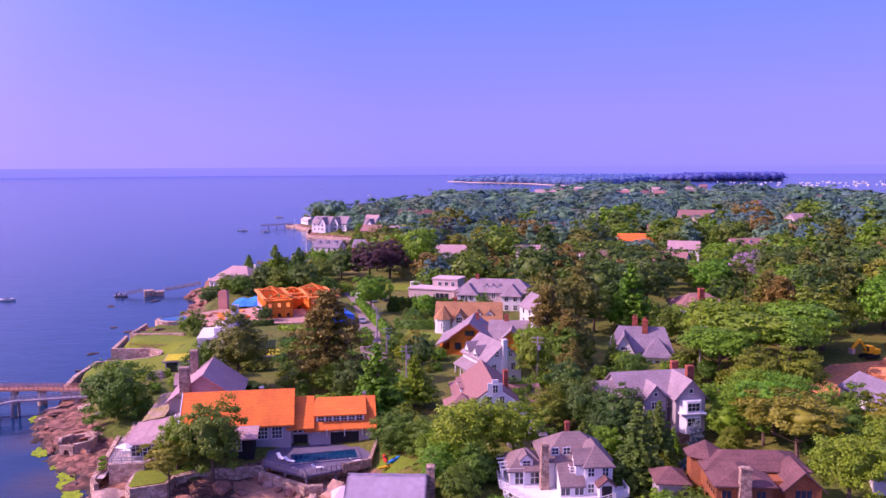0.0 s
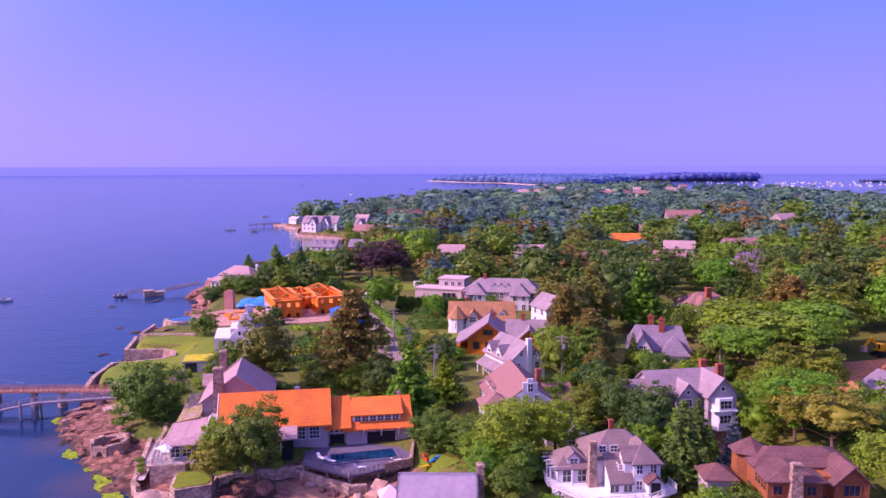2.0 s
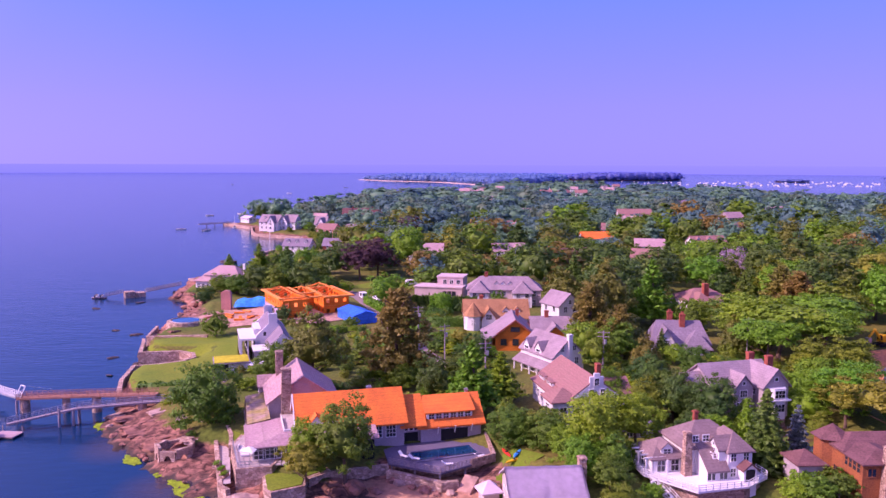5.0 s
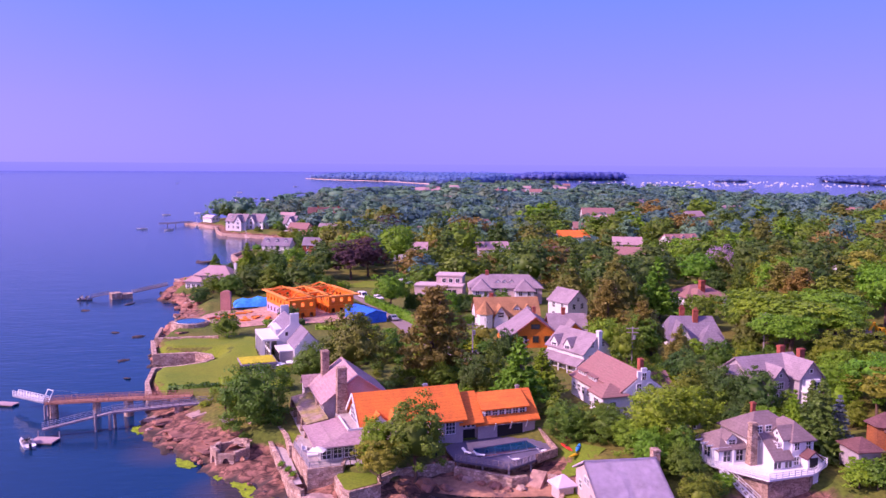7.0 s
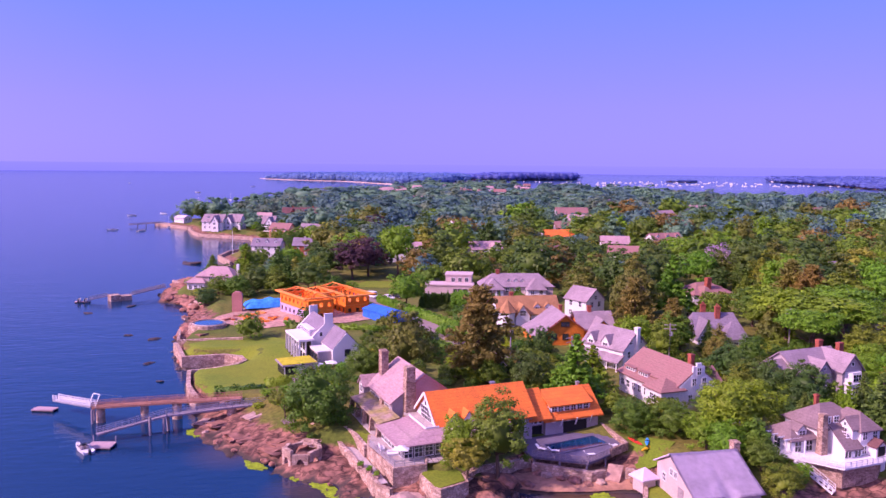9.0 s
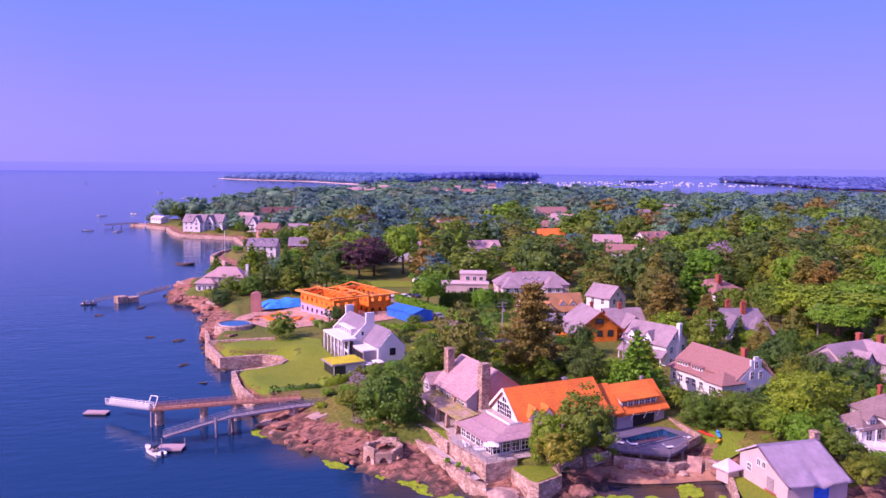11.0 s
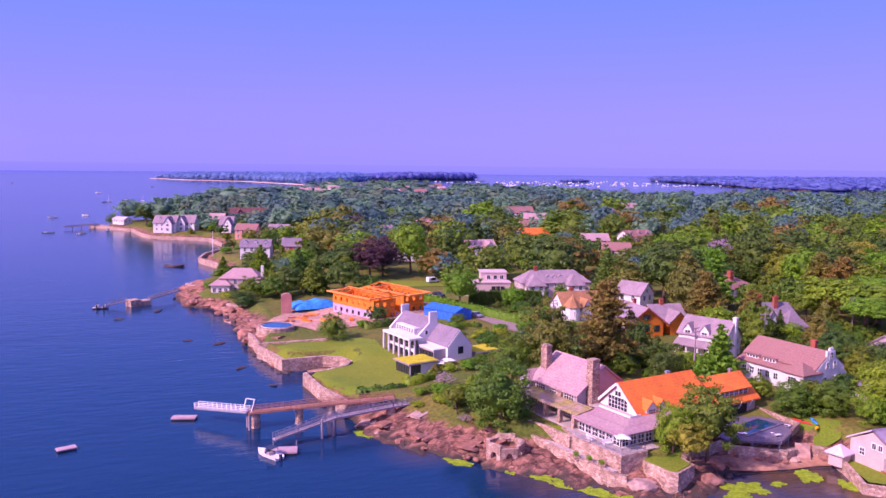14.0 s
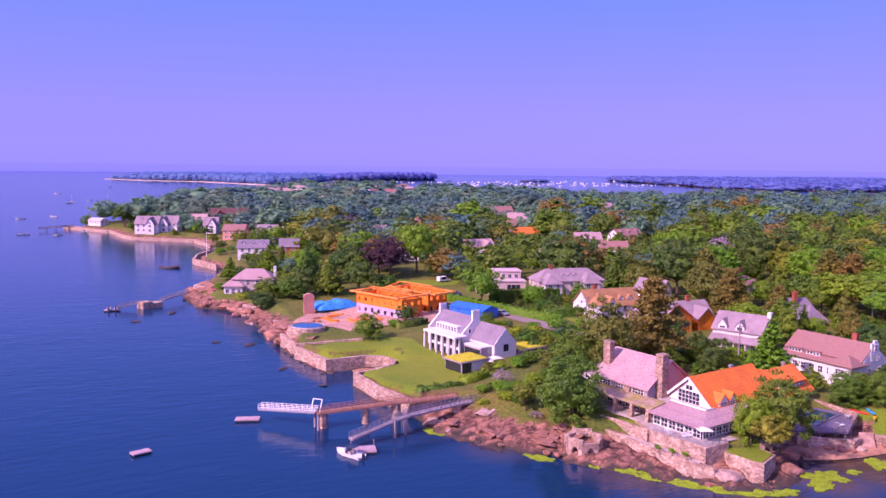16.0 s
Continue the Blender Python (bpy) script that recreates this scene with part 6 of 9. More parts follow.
TAKEN.append((-48, 253, 17)), TAKEN.append((-66, 262, 13)), TAKEN.append((-80, 240, 11)), TAKEN.append((-32, 236, 10)), TAKEN.append((-62, 238, 8)), TAKEN.append((-78, 258, 8))
bm = bmesh.new()
prof = [(-1.6, -0.5), (1.6, -0.5), (1.6, 5.9)] + [(1.6 * math.cos(math.pi * k / 10), 5.9 + 0.9 * math.sin(math.pi * k / 10)) for k in range(1, 10)] + [(-1.6, 5.9)]
solid(bm, [(x, -0.8, z) for x, z in prof], [(x, 0.8, z) for x, z in prof])
bmesh.ops.recalc_face_normals(bm, faces=bm.faces)
single("brick_chimney", bm, mat("pink_brick", (0.52, 0.24, 0.20), 0.85, vary=0.2, grain=5, courses=8), "tall round-headed pink brick chimney stack on a building site", "chimney", m=pose(-74, 265, 2.8, 0, 0, -10))
bm = bmesh.new()
bmesh.ops.create_grid(bm, x_segments=26, y_segments=18, size=1)
for v in bm.verts:
    x, y = v.co.x, v.co.y
    k = max(0.0, 1 - max(abs(x), abs(y)) ** 2.4)
    v.co = (x * 7.4, y * 4.6, 2.5 * k ** 0.6 * (0.85 + 0.35 * noise.noise(Vector((x * 2.2, y * 2.2, 3)))) + 0.06 * noise.noise(Vector((x * 9, y * 9, 1))))
for f in bm.faces:
    f.smooth = True
single("blue_tarpaulin", bm, CYAN_TARP, "heap of building material under a light blue tarpaulin", "tarpaulin", m=pose(-64.5, 268, gz(-64, 268) + 0.15, 0, 0, 5))
sh = thing("wrapped_shed", -32, 235.5, 4.2, -68, "long shed wrapped all over in blue sheeting", "shed")
body(sh, -6.4, 6.4, -3.6, 3.6, -0.5, 3.0, 4.0, "x", BLUE_TARP)
gable_roof(sh, -6.4, 6.4, -3.6, 3.6, 3.0, 4.0, "x", BLUE_TARP, 0.25, 0.12)

# ---- neighbours ----
# long white house with a stepped gable
fh = thing("house", 7.4, 144.2, 3.0, -85, "long white shingled house with weathered red roof and shaped gable", "house", "houses of the shore")
body(fh, -8.1, 9.6, -3.6, 4.8, -1, 6.7, 9.7, "x", WHITE)
gable_roof(fh, -8.1, 9.2, -3.6, 4.8, 6.7, 9.7, "x", ASPHALT_PINK, 0.4, 0.24)
block(fh, -8.1, 4.7, -5.3, -3.6, 1.4, 5.5, WHITE, "lower_wall")
bm = bmesh.new()
solid(bm, [(4.6, -5.8, 5.25), (4.6, -3.4, 6.2), (4.6, -3.4, 6.45), (4.6, -5.8, 5.5)], [(-8.6, -5.8, 5.25), (-8.6, -3.4, 6.2), (-8.6, -3.4, 6.45), (-8.6, -5.8, 5.5)])
bmesh.ops.recalc_face_normals(bm, faces=bm.faces)
part("lower_roof", bm, ASPHALT_PINK, fh)
for x in (-7.9, -4.6, -1.4, 1.8, 5.4, 9.3):
    bm = bmesh.new()
    box(bm, x - 0.15, x + 0.15, -5.25, -4.95, -1.5, 1.4)
    part("porch_post", bm, TRIM, fh)
window_row(fh, "S", -3.62, -0.4, -7.6, 4.2, 5, 1.1, 1.5)
window_row(fh, "S", -5.32, 3.0, -7.8, 4.4, 6, 1.0, 1.3)
for u in (-5.6, -1.2):
    block(fh, u - 1.6, u + 1.6, -4.3, -3.0, 6.05, 6.8, TRIM, "long_dormer")
    block(fh, u - 1.8, u + 1.8, -4.6, -2.7, 6.8, 6.95, ASPHALT_PINK, "dormer_roof")
    window_row(fh, "S", -4.32, 6.15, u - 1.5, u + 1.5, 4, 0.5, 0.5, 1, 1)
block(fh, 4.6, 9.6, -7.6, -3.6, -1, 6.0, WHITE, "corner_block")
hip_roof(fh, 4.6, 9.6, -7.6, -2.6, 6.0, 7.9, 2.2, ASPHALT_PINK)
window(fh, "S", 7.1, -7.62, 3.6, 1.8, 1.5, 3, 3), window(fh, "E", 9.64, -5.6, 3.4, 1.2, 1.5)
bm = bmesh.new()
prof = [(-3.9, -1), (8.6, -1), (8.6, 2.6), (5.0, 6.0), (4.2, 6.2), (1.9, 8.7), (1.9, 10.2), (1.2, 10.2), (1.2, 10.8), (0.1, 10.8), (0.1, 10.2), (-0.7, 10.2), (-0.7, 8.7), (-3.9, 6.1)]
solid(bm, [(9.25, y, z) for y, z in prof], [(9.65, y, z) for y, z in prof])
bmesh.ops.recalc_face_normals(bm, faces=bm.faces)
part("shaped_gable", bm, WHITE, fh)
for y, z in ((-1.2, 3.6), (2.4, 3.6), (-0.4, 6.6), (1.8, 6.6), (4.6, 3.4), (0.6, 8.6)):
    window(fh, "E", 9.67, y, z, 0.8, 1.3)
body(fh, -2, 6, 4.8, 9.4, -1, 4.6, 7.0, "y", WHITE, "east_wing")
gable_roof(fh, -2, 6, 3.5, 9.4, 4.6, 7.6, "y", ASPHALT_PINK)
chimney(fh, 3.5, 3.4, 6, 11, 1.1, 0.8, BRICK)
TAKEN.append((7, 146, 12)), TAKEN.append((3, 136, 8))
# white house with dormers and a front porch
gh = thing("house", 10.4, 171.5, 4.0, -68, "white clapboard house with a grey roof, dormers and a porch", "house", "houses of the shore")
body(gh, -6, 6, -4.2, 4.2, -1, 5.4, 9.0, "x", WHITE)
gable_roof(gh, -6, 6, -4.2, 4.2, 5.4, 9.0, "x", ASPHALT_GREY)
bm = bmesh.new()
solid(bm, [(6.3, -6.4, 2.6), (6.3, -4.0, 4.0), (6.3, -4.0, 4.25), (6.3, -6.4, 2.85)], [(-6.3, -6.4, 2.6), (-6.3, -4.0, 4.0), (-6.3, -4.0, 4.25), (-6.3, -6.4, 2.85)])
bmesh.ops.recalc_face_normals(bm, faces=bm.faces)
part("porch_roof", bm, ASPHALT_GREY, gh)
for x in (-5.8, -2.9, 0, 2.9, 5.8):
    bm = bmesh.new()
    box(bm, x - 0.13, x + 0.13, -6.2, -5.94, -0.5, 2.7)
    part("porch_post", bm, TRIM, gh)
block(gh, -6.2, 6.2, -7.0, -4.2, -1, 0.05, PAVING, "porch_floor")
for u in (-3.6, 0.8):
    dormer(gh, "S", u, -4.3, 4.9, 2.2, 1.5, 3.6, 1.5, WHITE, ASPHALT_GREY)
window_row(gh, "S", -4.22, 0.8, -5.6, 5.6, 4), window_row(gh, "E", 6.02, 3.4, -3.4, 3.4, 3, 0.9, 1.4), window_row(gh, "E", 6.02, 0.7, -3.4, 3.4, 3, 0.9, 1.4)
window(gh, "E", 6.02, -1.6, 6.4, 0.8, 1.1), window(gh, "E", 6.02, 1.6, 6.4, 0.8, 1.1)
chimney(gh, 6.4, 0, -1, 10.2, 0.9, 1.0, STUCCO)
TAKEN.append((9, 171, 9)), TAKEN.append((3, 164, 6))
# orange chalet
ch = thing("house", 7.2, 195.5, 5.1, -8, "orange-stained wooden chalet with wide purple-grey roofs", "house", "houses of the shore")
body(ch, -5.2, 4.6, -5, 8, -1, 3.8, 7.4, "y", ORANGE_WALL)
gable_roof(ch, -5.2, 4.6, -5, 8, 3.8, 7.4, "y", ASPHALT_GREY, 0.7, 0.25)
bm = bmesh.new()
solid(bm, [(-8.6, -6, 1.9), (-5.0, -6, 3.8), (-5.0, 9, 3.8), (-8.6, 9, 1.9)], [(-8.6, -6, 2.15), (-5.0, -6, 4.05), (-5.0, 9, 4.05), (-8.6, 9, 2.15)])
part("verandah_roof", bm, ASPHALT_GREY, ch)
block(ch, -8.2, -5.2, -5, 8, -1, 1.0, ORANGE_WALL, "verandah_wall")
for s in (-1, 1):
    bm = bmesh.new()
    beam(bm, (-0.3 + s * 6.4, -5.75, 2.6), (-0.3, -5.75, 7.5), 0.14, 0.4)
    part("bargeboard", bm, BRICK, ch)
window(ch, "S", -0.3, -5.02, 4.6, 2.0, 1.0, 3, 1, BLACK), window_row(ch, "S", -5.02, 1.2, -4.6, 4.2, 3, 1.3, 1.4, 2, 1, BLACK)
body(ch, 4.6, 13.4, -1.4, 6.6, -1, 3.6, 6.8, "x", ORANGE_WALL, "east_wing")
gable_roof(ch, 4.6, 13.4, -1.4, 6.6, 3.6, 6.8, "x", ASPHALT_GREY, 0.8, 0.25)
body(ch, 7.2, 12.4, -4.2, 2, -1, 3.4, 5.8, "y", ORANGE_WALL, "south_bay")
gable_roof(ch, 7.2, 12.4, -4.2, 2, 3.4, 5.8, "y", ASPHALT_GREY, 0.7, 0.25)
chimney(ch, 8.2, 2.6, 5, 8.6, 1.0, 0.8, BRICK), chimney(ch, 0.8, 4, 5, 8.6, 0.8, 0.8, BRICK)
TAKEN.append((12, 195, 13)), TAKEN.append((2, 186, 6))
# turreted house
th_ = plain_house(7.2, 222, -5, 18, 9.5, 2, WHITE, ASPHALT_TAN, "white house with a tan shingle roof and a corner turret", 4.2, dorm=0, chims=((-4, 1),), ground_z=2.4)
for u in (2.6, 5.8):
    dormer(th_, "S", u, -3.6, 6.2, 1.8, 1.2, 2.4, 1.0, TRIM, ASPHALT_TAN)
bm = bmesh.new()
bmesh.ops.create_cone(bm, cap_ends=True, segments=8, radius1=2.4, radius2=2.4, depth=7.5, matrix=pose(-6.8, -5.4, 2.75))
tur = part("turret", bm, WHITE, th_)
bm = bmesh.new()
bmesh.ops.create_cone(bm, cap_ends=True, segments=8, radius1=2.9, radius2=0.05, depth=3.6, matrix=pose(-6.8, -5.4, 8.3))
part("turret_roof", bm, ASPHALT_TAN, tur)
for z in (0.8, 4.0):
    window(th_, "S", -6.8, -7.65, z, 0.9, 1.5), window(th_, "W", -9.05, -5.4, z, 0.9, 1.5)
body(th_, -4.4, -0.4, -6.4, 0, -1, 5.4, 8.4, "y", WHITE, "front_gable")
gable_roof(th_, -4.4, -0.4, -6.4, 0, 5.4, 8.4, "y", ASPHALT_TAN, 0.35)
window(th_, "S", -2.4, -6.42, 5.4, 1.6, 1.4, 3, 2)
# flat-roofed villa and the mansion behind it
fv = thing("flat_villa", -2.5, 270, 4.9, -20, "white flat-roofed villa of stacked cubes", "house")
block(fv, -8.2, 8.2, -5, 5, -1, 4.4, PINK_STUCCO, "lower_storey"), block(fv, -1.5, 7.5, 0.5, 8, 4.4, 7.2, PINK_STUCCO, "upper_storey")
block(fv, -8.5, 8.5, -5.3, 0.4, 4.4, 4.75, PINK_STUCCO, "parapet"), block(fv, -1.8, 7.8, 0.2, 8.3, 7.2, 7.6, PINK_STUCCO, "roof_edge")
block(fv, -7.6, 7.6, -4.95, -4.4, -1, -0.2, STONE_WALL, "plinth")
window_row(fv, "S", -5.02, 1.0, 1.5, 6.3, 3, 1.1, 2.2, 1, 2, BLACK), window_row(fv, "W", -8.22, 1.0, -4.5, 4, 2, 1.2, 1.6), window_row(fv, "S", 0.48, 5.0, 0, 7, 3, 1.2, 1.4, 2, 1)
TAKEN.append((-9, 268, 12))
mn = plain_house(17, 257.5, -12, 24, 10, 2, PINK_STUCCO, ASPHALT_GREY, "large pale mansion with purplish grey hipped roofs", 3.8, hipped=True, chims=((-6, 0),), ground_z=4.6)
for x in (-8, 6):
    block(mn, x - 3, x + 3, -8.5, -4, -1, 5.2, STUCCO, "wing")
    hip_roof(mn, x - 3, x + 3, -8.5, 0, 5.2, 8.4, 3.0, ASPHALT_GREY, "y")
    window_row(mn, "S", -8.52, 3.6, x - 2.8, x + 2.8, 2), window_row(mn, "S", -8.52, 0.8, x - 2.8, x + 2.8, 2), window_row(mn, "W", x - 3.02, 3.6, -8, -5, 1)
for u in (-2.6, -0.4, 1.8):
    dormer(mn, "S", u, -3.4, 6.3, 1.5, 1.0, 2.0, 0.8, TRIM, ASPHALT_GREY)
# slate house with many gables
ms = thing("house", 47.4, 188.5, 3.5, -12, "pale cottage with steep rippling slate roofs and red chimneys", "house", "houses of the shore")
block(ms, -6.8, 6.8, -4, 4.4, -1, 3.4, STUCCO)
hip_roof(ms, -7, 7, -4.2, 4.6, 3.4, 8.6, 1.6, SLATE_D)
body(ms, -6.4, -1.6, -7, 0, -1, 3.4, 7.6, "y", STUCCO, "west_gable")
gable_roof(ms, -6.4, -1.6, -7, 0, 3.4, 7.6, "y", SLATE_D, 0.5)
hip_roof(ms, 0.5, 6.5, -7.5, -1, 3.0, 7.2, 3.2, SLATE_D, "y")
block(ms, 0.7, 6.3, -7.2, -2, -1, 3.0, STUCCO, "bay")
window(ms, "S", -4, -7.02, 3.4, 1.4, 1.5, 3, 2), window(ms, "S", -4, -7.02, 0.8, 1.8, 1.3, 3, 2), window_row(ms, "S", -7.22, 0.9, 1, 6, 3, 1.0, 1.2), window(ms, "W", -7.02, 0.5, 4.4, 1.1, 1.3)
chimney(ms, -1.4, 3.6, 6, 10.2, 1.3, 0.9, BRICK, 2), chimney(ms, 0.8, -0.8, 6, 10.4, 1.3, 0.9, BRICK, 2)
TAKEN.append((47.4, 188.5, 12)), TAKEN.append((42, 176, 6))
nh = plain_house(77.5, 240, 4, 15, 12, 2, STUCCO, ASPHALT_PINK, "stuccoed house with a hipped pinkish roof and a tall red chimney", 3.2, hipped=True, ground_z=3.0)
chimney(nh, -0.5, -3.4, 5, 10.8, 1.6, 1.6, BRICK)
hip_roof(nh, -6, 0, -8.5, 0, 5.2, 8.4, 3.0, ASPHALT_PINK, "y")
block(nh, -6, 0, -8.5, -5, -1, 5.2, STUCCO, "wing")
window_row(nh, "S", -8.52, 3.4, -5.8, -0.2, 2)

# grey shingled house with a white bay
eh = thing("house", 37.1, 139.8, 5.8, 9, "grey shingled house with white bay windows and brick chimneys", "house", "houses of the shore")
body(eh, -7.4, 6.6, -4, 5, -1, 5.2, 8.3, "x", GREY_WALL)
gable_roof(eh, -7.4, 6.6, -4, 5, 5.2, 8.3, "x", ASPHALT_GREY, 0.5)
body(eh, 1.6, 7.2, -7.4, 0, -1, 5.4, 8.4, "y", GREY_WALL, "south_gable")
gable_roof(eh, 1.6, 7.2, -7.4, 0, 5.4, 8.4, "y", ASPHALT_GREY, 0.5)
body(eh, -3.6, 0.6, -5.6, 0, -1, 4.8, 7.2, "y", GREY_WALL, "middle_gable")
gable_roof(eh, -3.6, 0.6, -5.6, 0, 4.8, 7.2, "y", ASPHALT_GREY, 0.4)
bm = bmesh.new()
flat_slab(bm, [(2.3, -7.4), (3.1, -8.6), (5.7, -8.6), (6.5, -7.4)], -1, 5.0)
bmesh.ops.recalc_face_normals(bm, faces=bm.faces)
part("bay", bm, TRIM, eh)
for z in (0.5, 3.2):
    window(eh, "S", 4.4, -8.62, z, 2.2, 1.4, 3, 2), window(eh, "E", 7.22, -5.5, z, 1.0, 1.4), window(eh, "E", 7.22, -2.5, z, 1.0, 1.4)
block(eh, 2.0, 6.8, -8.9, -7.4, 2.55, 2.8, TRIM, "balcony")
window(eh, "S", 4.4, -7.42, 6.2, 0.7, 0.7, 1, 1), window(eh, "S", -1.5, -5.62, 3.0, 1.5, 1.3, 3, 2), window(eh, "S", -1.5, -5.62, 5.4, 0.6, 0.6, 1, 1)
window(eh, "S", -5.4, -4.02, 3.2, 1.5, 1.3, 3, 2), window(eh, "S", 1.1, -4.9, 3.2, 0.9, 1.3), window_row(eh, "S", -5.64, 0.4, -3.4, 0.4, 2, 1.0, 1.6), body(eh, -11.6, -7.4, -3.2, 3.4, -1, 4.6, 6.9, "x", GREY_WALL, "west_wing")
gable_roof(eh, -11.6, -7.4, -3.2, 3.4, 4.6, 6.9, "x", ASPHALT_GREY, 0.5)
window_row(eh, "S", -3.22, 2.8, -11.2, -7.8, 2), window_row(eh, "W", -11.62, 2.8, -2.6, 2.8, 2)
block(eh, -7.0, -4.0, -4.3, -4.0, 4.4, 4.7, ASPHALT_GREY, "hood")
chimney(eh, 5.6, 2.2, 4, 9.7, 1.3, 1.0, BRICK)
block(eh, -7.2, 6.4, -3.8, 4.8, -4, -0.98, STONE_WALL, "foundation"), block(eh, 1.8, 7.0, -7.2, -3.8, -4, -0.98, STONE_WALL, "foundation"), chimney(eh, 6.6, -2.2, 4, 9.9, 1.3, 1.0, BRICK)
eh.scale = (0.95, 0.95, 0.95)
TAKEN.append((38, 139, 11)), TAKEN.append((40, 127, 6))
# brown cedar house
dh = thing("house", 40.4, 102.6, 5.7, -4, "brown cedar-clad house with red-brown roofs and a fieldstone chimney", "house", "houses of the shore")
block(dh, -6, 8, -1, 6.5, -2.5, 5.2, BROWN_WALL), hip_roof(dh, -6, 8, -1, 6.5, 5.2, 6.8, 3.2, ASPHALT_RED, over=0.5)
block(dh, -6, 1.5, -6, -1, -1, 5.0, BROWN_WALL, "front_block"), hip_roof(dh, -6, 1.5, -6.2, 2, 5.0, 6.3, 3.0, ASPHALT_RED, "y", 0.5)
block(dh, 1.5, 8, -4, -1, -1, 4.8, BROWN_WALL, "east_block")
body(dh, 3.4, 8.2, -5.4, 0, -1, 4.4, 6.6, "y", BROWN_WALL, "east_gable")
gable_roof(dh, 3.4, 8.2, -5.4, 0, 4.4, 6.6, "y", ASPHALT_RED, 0.6)
window_row(dh, "W", -6.02, 3.2, -5.6, -1.2, 4, 0.8, 1.4, 1, 2, BROWN_WALL), window_row(dh, "W", -6.02, 0.3, -5.6, 5, 4, 1.1, 1.7, 2, 2, BROWN_WALL)
window_row(dh, "S", -6.02, 2.9, -5.6, -3.6, 1, 1.2, 1.2, 2, 1, BROWN_WALL), window_row(dh, "S", -6.02, 2.9, -1.2, 1.2, 1, 1.2, 1.2, 2, 1, BROWN_WALL)
window(dh, "S", 5.8, -5.42, 2.6, 2.2, 1.5, 3, 1, BROWN_WALL), window(dh, "S", 5.8, -5.42, 0.0, 2.2, 1.7, 3, 1, BROWN_WALL), window_row(dh, "S", -4.02, 0.0, 1.7, 3.2, 1, 1.0, 1.8, 1, 2, BROWN_WALL)
chimney(dh, -2.4, -6.6, -1, 7.7, 1.4, 1.1, STONE_WALL, batter=0.2)
bm = bmesh.new()
bmesh.ops.create_cone(bm, cap_ends=True, segments=6, radius1=2.6, radius2=2.6, depth=6.6, matrix=pose(-5, 4.4, 2.3))
part("tower", bm, BROWN_WALL, dh)
bm = bmesh.new()
bmesh.ops.create_cone(bm, cap_ends=True, segments=6, radius1=3.3, radius2=0.1, depth=2.0, matrix=pose(-5, 4.4, 6.6))
part("tower_roof", bm, ASPHALT_RED, dh)
block(dh, -12.5, -8.4, 0, 5, -1, 2.6, GREY_WALL, "carport"), hip_roof(dh, -12.5, -8.4, 0, 5, 2.6, 4.2, 2.0, ASPHALT_RED)
dh.scale = (0.93, 0.93, 0.93)
TAKEN.append((41, 103, 10)), TAKEN.append((32, 104, 5))
# white cottage with decks
co = thing("cottage", 18.4, 111.3, 3.4, 4, "white clapboard cottage with a white deck and a fieldstone chimney", "house", "houses of the shore")
block(co, -4.4, 4.8, -2.2, 5.4, -1, 5.8, WHITE), hip_roof(co, -4.4, 4.8, -2.2, 5.4, 5.8, 8.7, 3.4, SHINGLE_DK)
block(co, 0.6, 4.4, -5.4, 2, -1, 6.0, WHITE, "front_tower"), hip_roof(co, 0.6, 4.4, -5.4, 1.6, 6.0, 8.4, 2.2, SHINGLE_DK, "y", 0.35)
bm = bmesh.new()
prof = [(-5.8, -1), (-2, -1), (-2, 6.5), (-5.8, 3.5)]
solid(bm, [(0.5, y, z) for y, z in prof], [(-2.9, y, z) for y, z in prof])
bmesh.ops.recalc_face_normals(bm, faces=bm.faces)
part("low_wing", bm, WHITE, co)
bm = bmesh.new()
solid(bm, [(0.5, -6.2, 3.3), (0.5, -2.0, 6.6), (0.5, -2.0, 6.85), (0.5, -6.2, 3.55)], [(-3.0, -6.2, 3.3), (-3.0, -2.0, 6.6), (-3.0, -2.0, 6.85), (-3.0, -6.2, 3.55)])
bmesh.ops.recalc_face_normals(bm, faces=bm.faces)
part("low_roof", bm, SHINGLE_DK, co)
block(co, -9.2, -4.4, -1.4, 4.6, -1, 4.2, WHITE, "west_wing"), hip_roof(co, -9.2, -4.0, -1.4, 4.6, 4.2, 6.4, 2.4, SHINGLE_DK)
body(co, -0.6, 2.4, -4.9, -1.9, 4.2, 6.3, 7.7, "x", WHITE, "west_gable")
gable_roof(co, -0.6, 2.4, -4.9, -1.9, 6.3, 7.7, "x", SHINGLE_DK, 0.3)
window(co, "W", -0.62, -3.4, 5.0, 0.8, 1.1), window(co, "W", -0.62, -3.4, 6.5, 0.4, 0.5, 1, 1)
block(co, -1.4, -0.6, -4.6, -2.2, 4.7, 4.9, TRIM, "balcony")
railing(co, [(-0.7, -4.5, 4.9), (-1.35, -4.5, 4.9), (-1.35, -2.3, 4.9), (-0.7, -2.3, 4.9)], 0.8, 0.8, TRIM, 2)
dormer(co, "S", -6.8, -1.0, 4.5, 1.8, 1.0, 2.2, 0.8, WHITE, SHINGLE_DK)
for z in (2.3, 4.6):
    window(co, "S", 1.4, -5.42, z, 0.8, 1.2), window(co, "S", 3.4, -5.42, z, 0.8, 1.2), window(co, "E", 4.42, -3.6, z, 0.9, 1.2), window(co, "E", 4.82, 2.5, z, 0.9, 1.2), window(co, "W", 0.58, -4.4, z + 0.6, 0.8, 1.0)
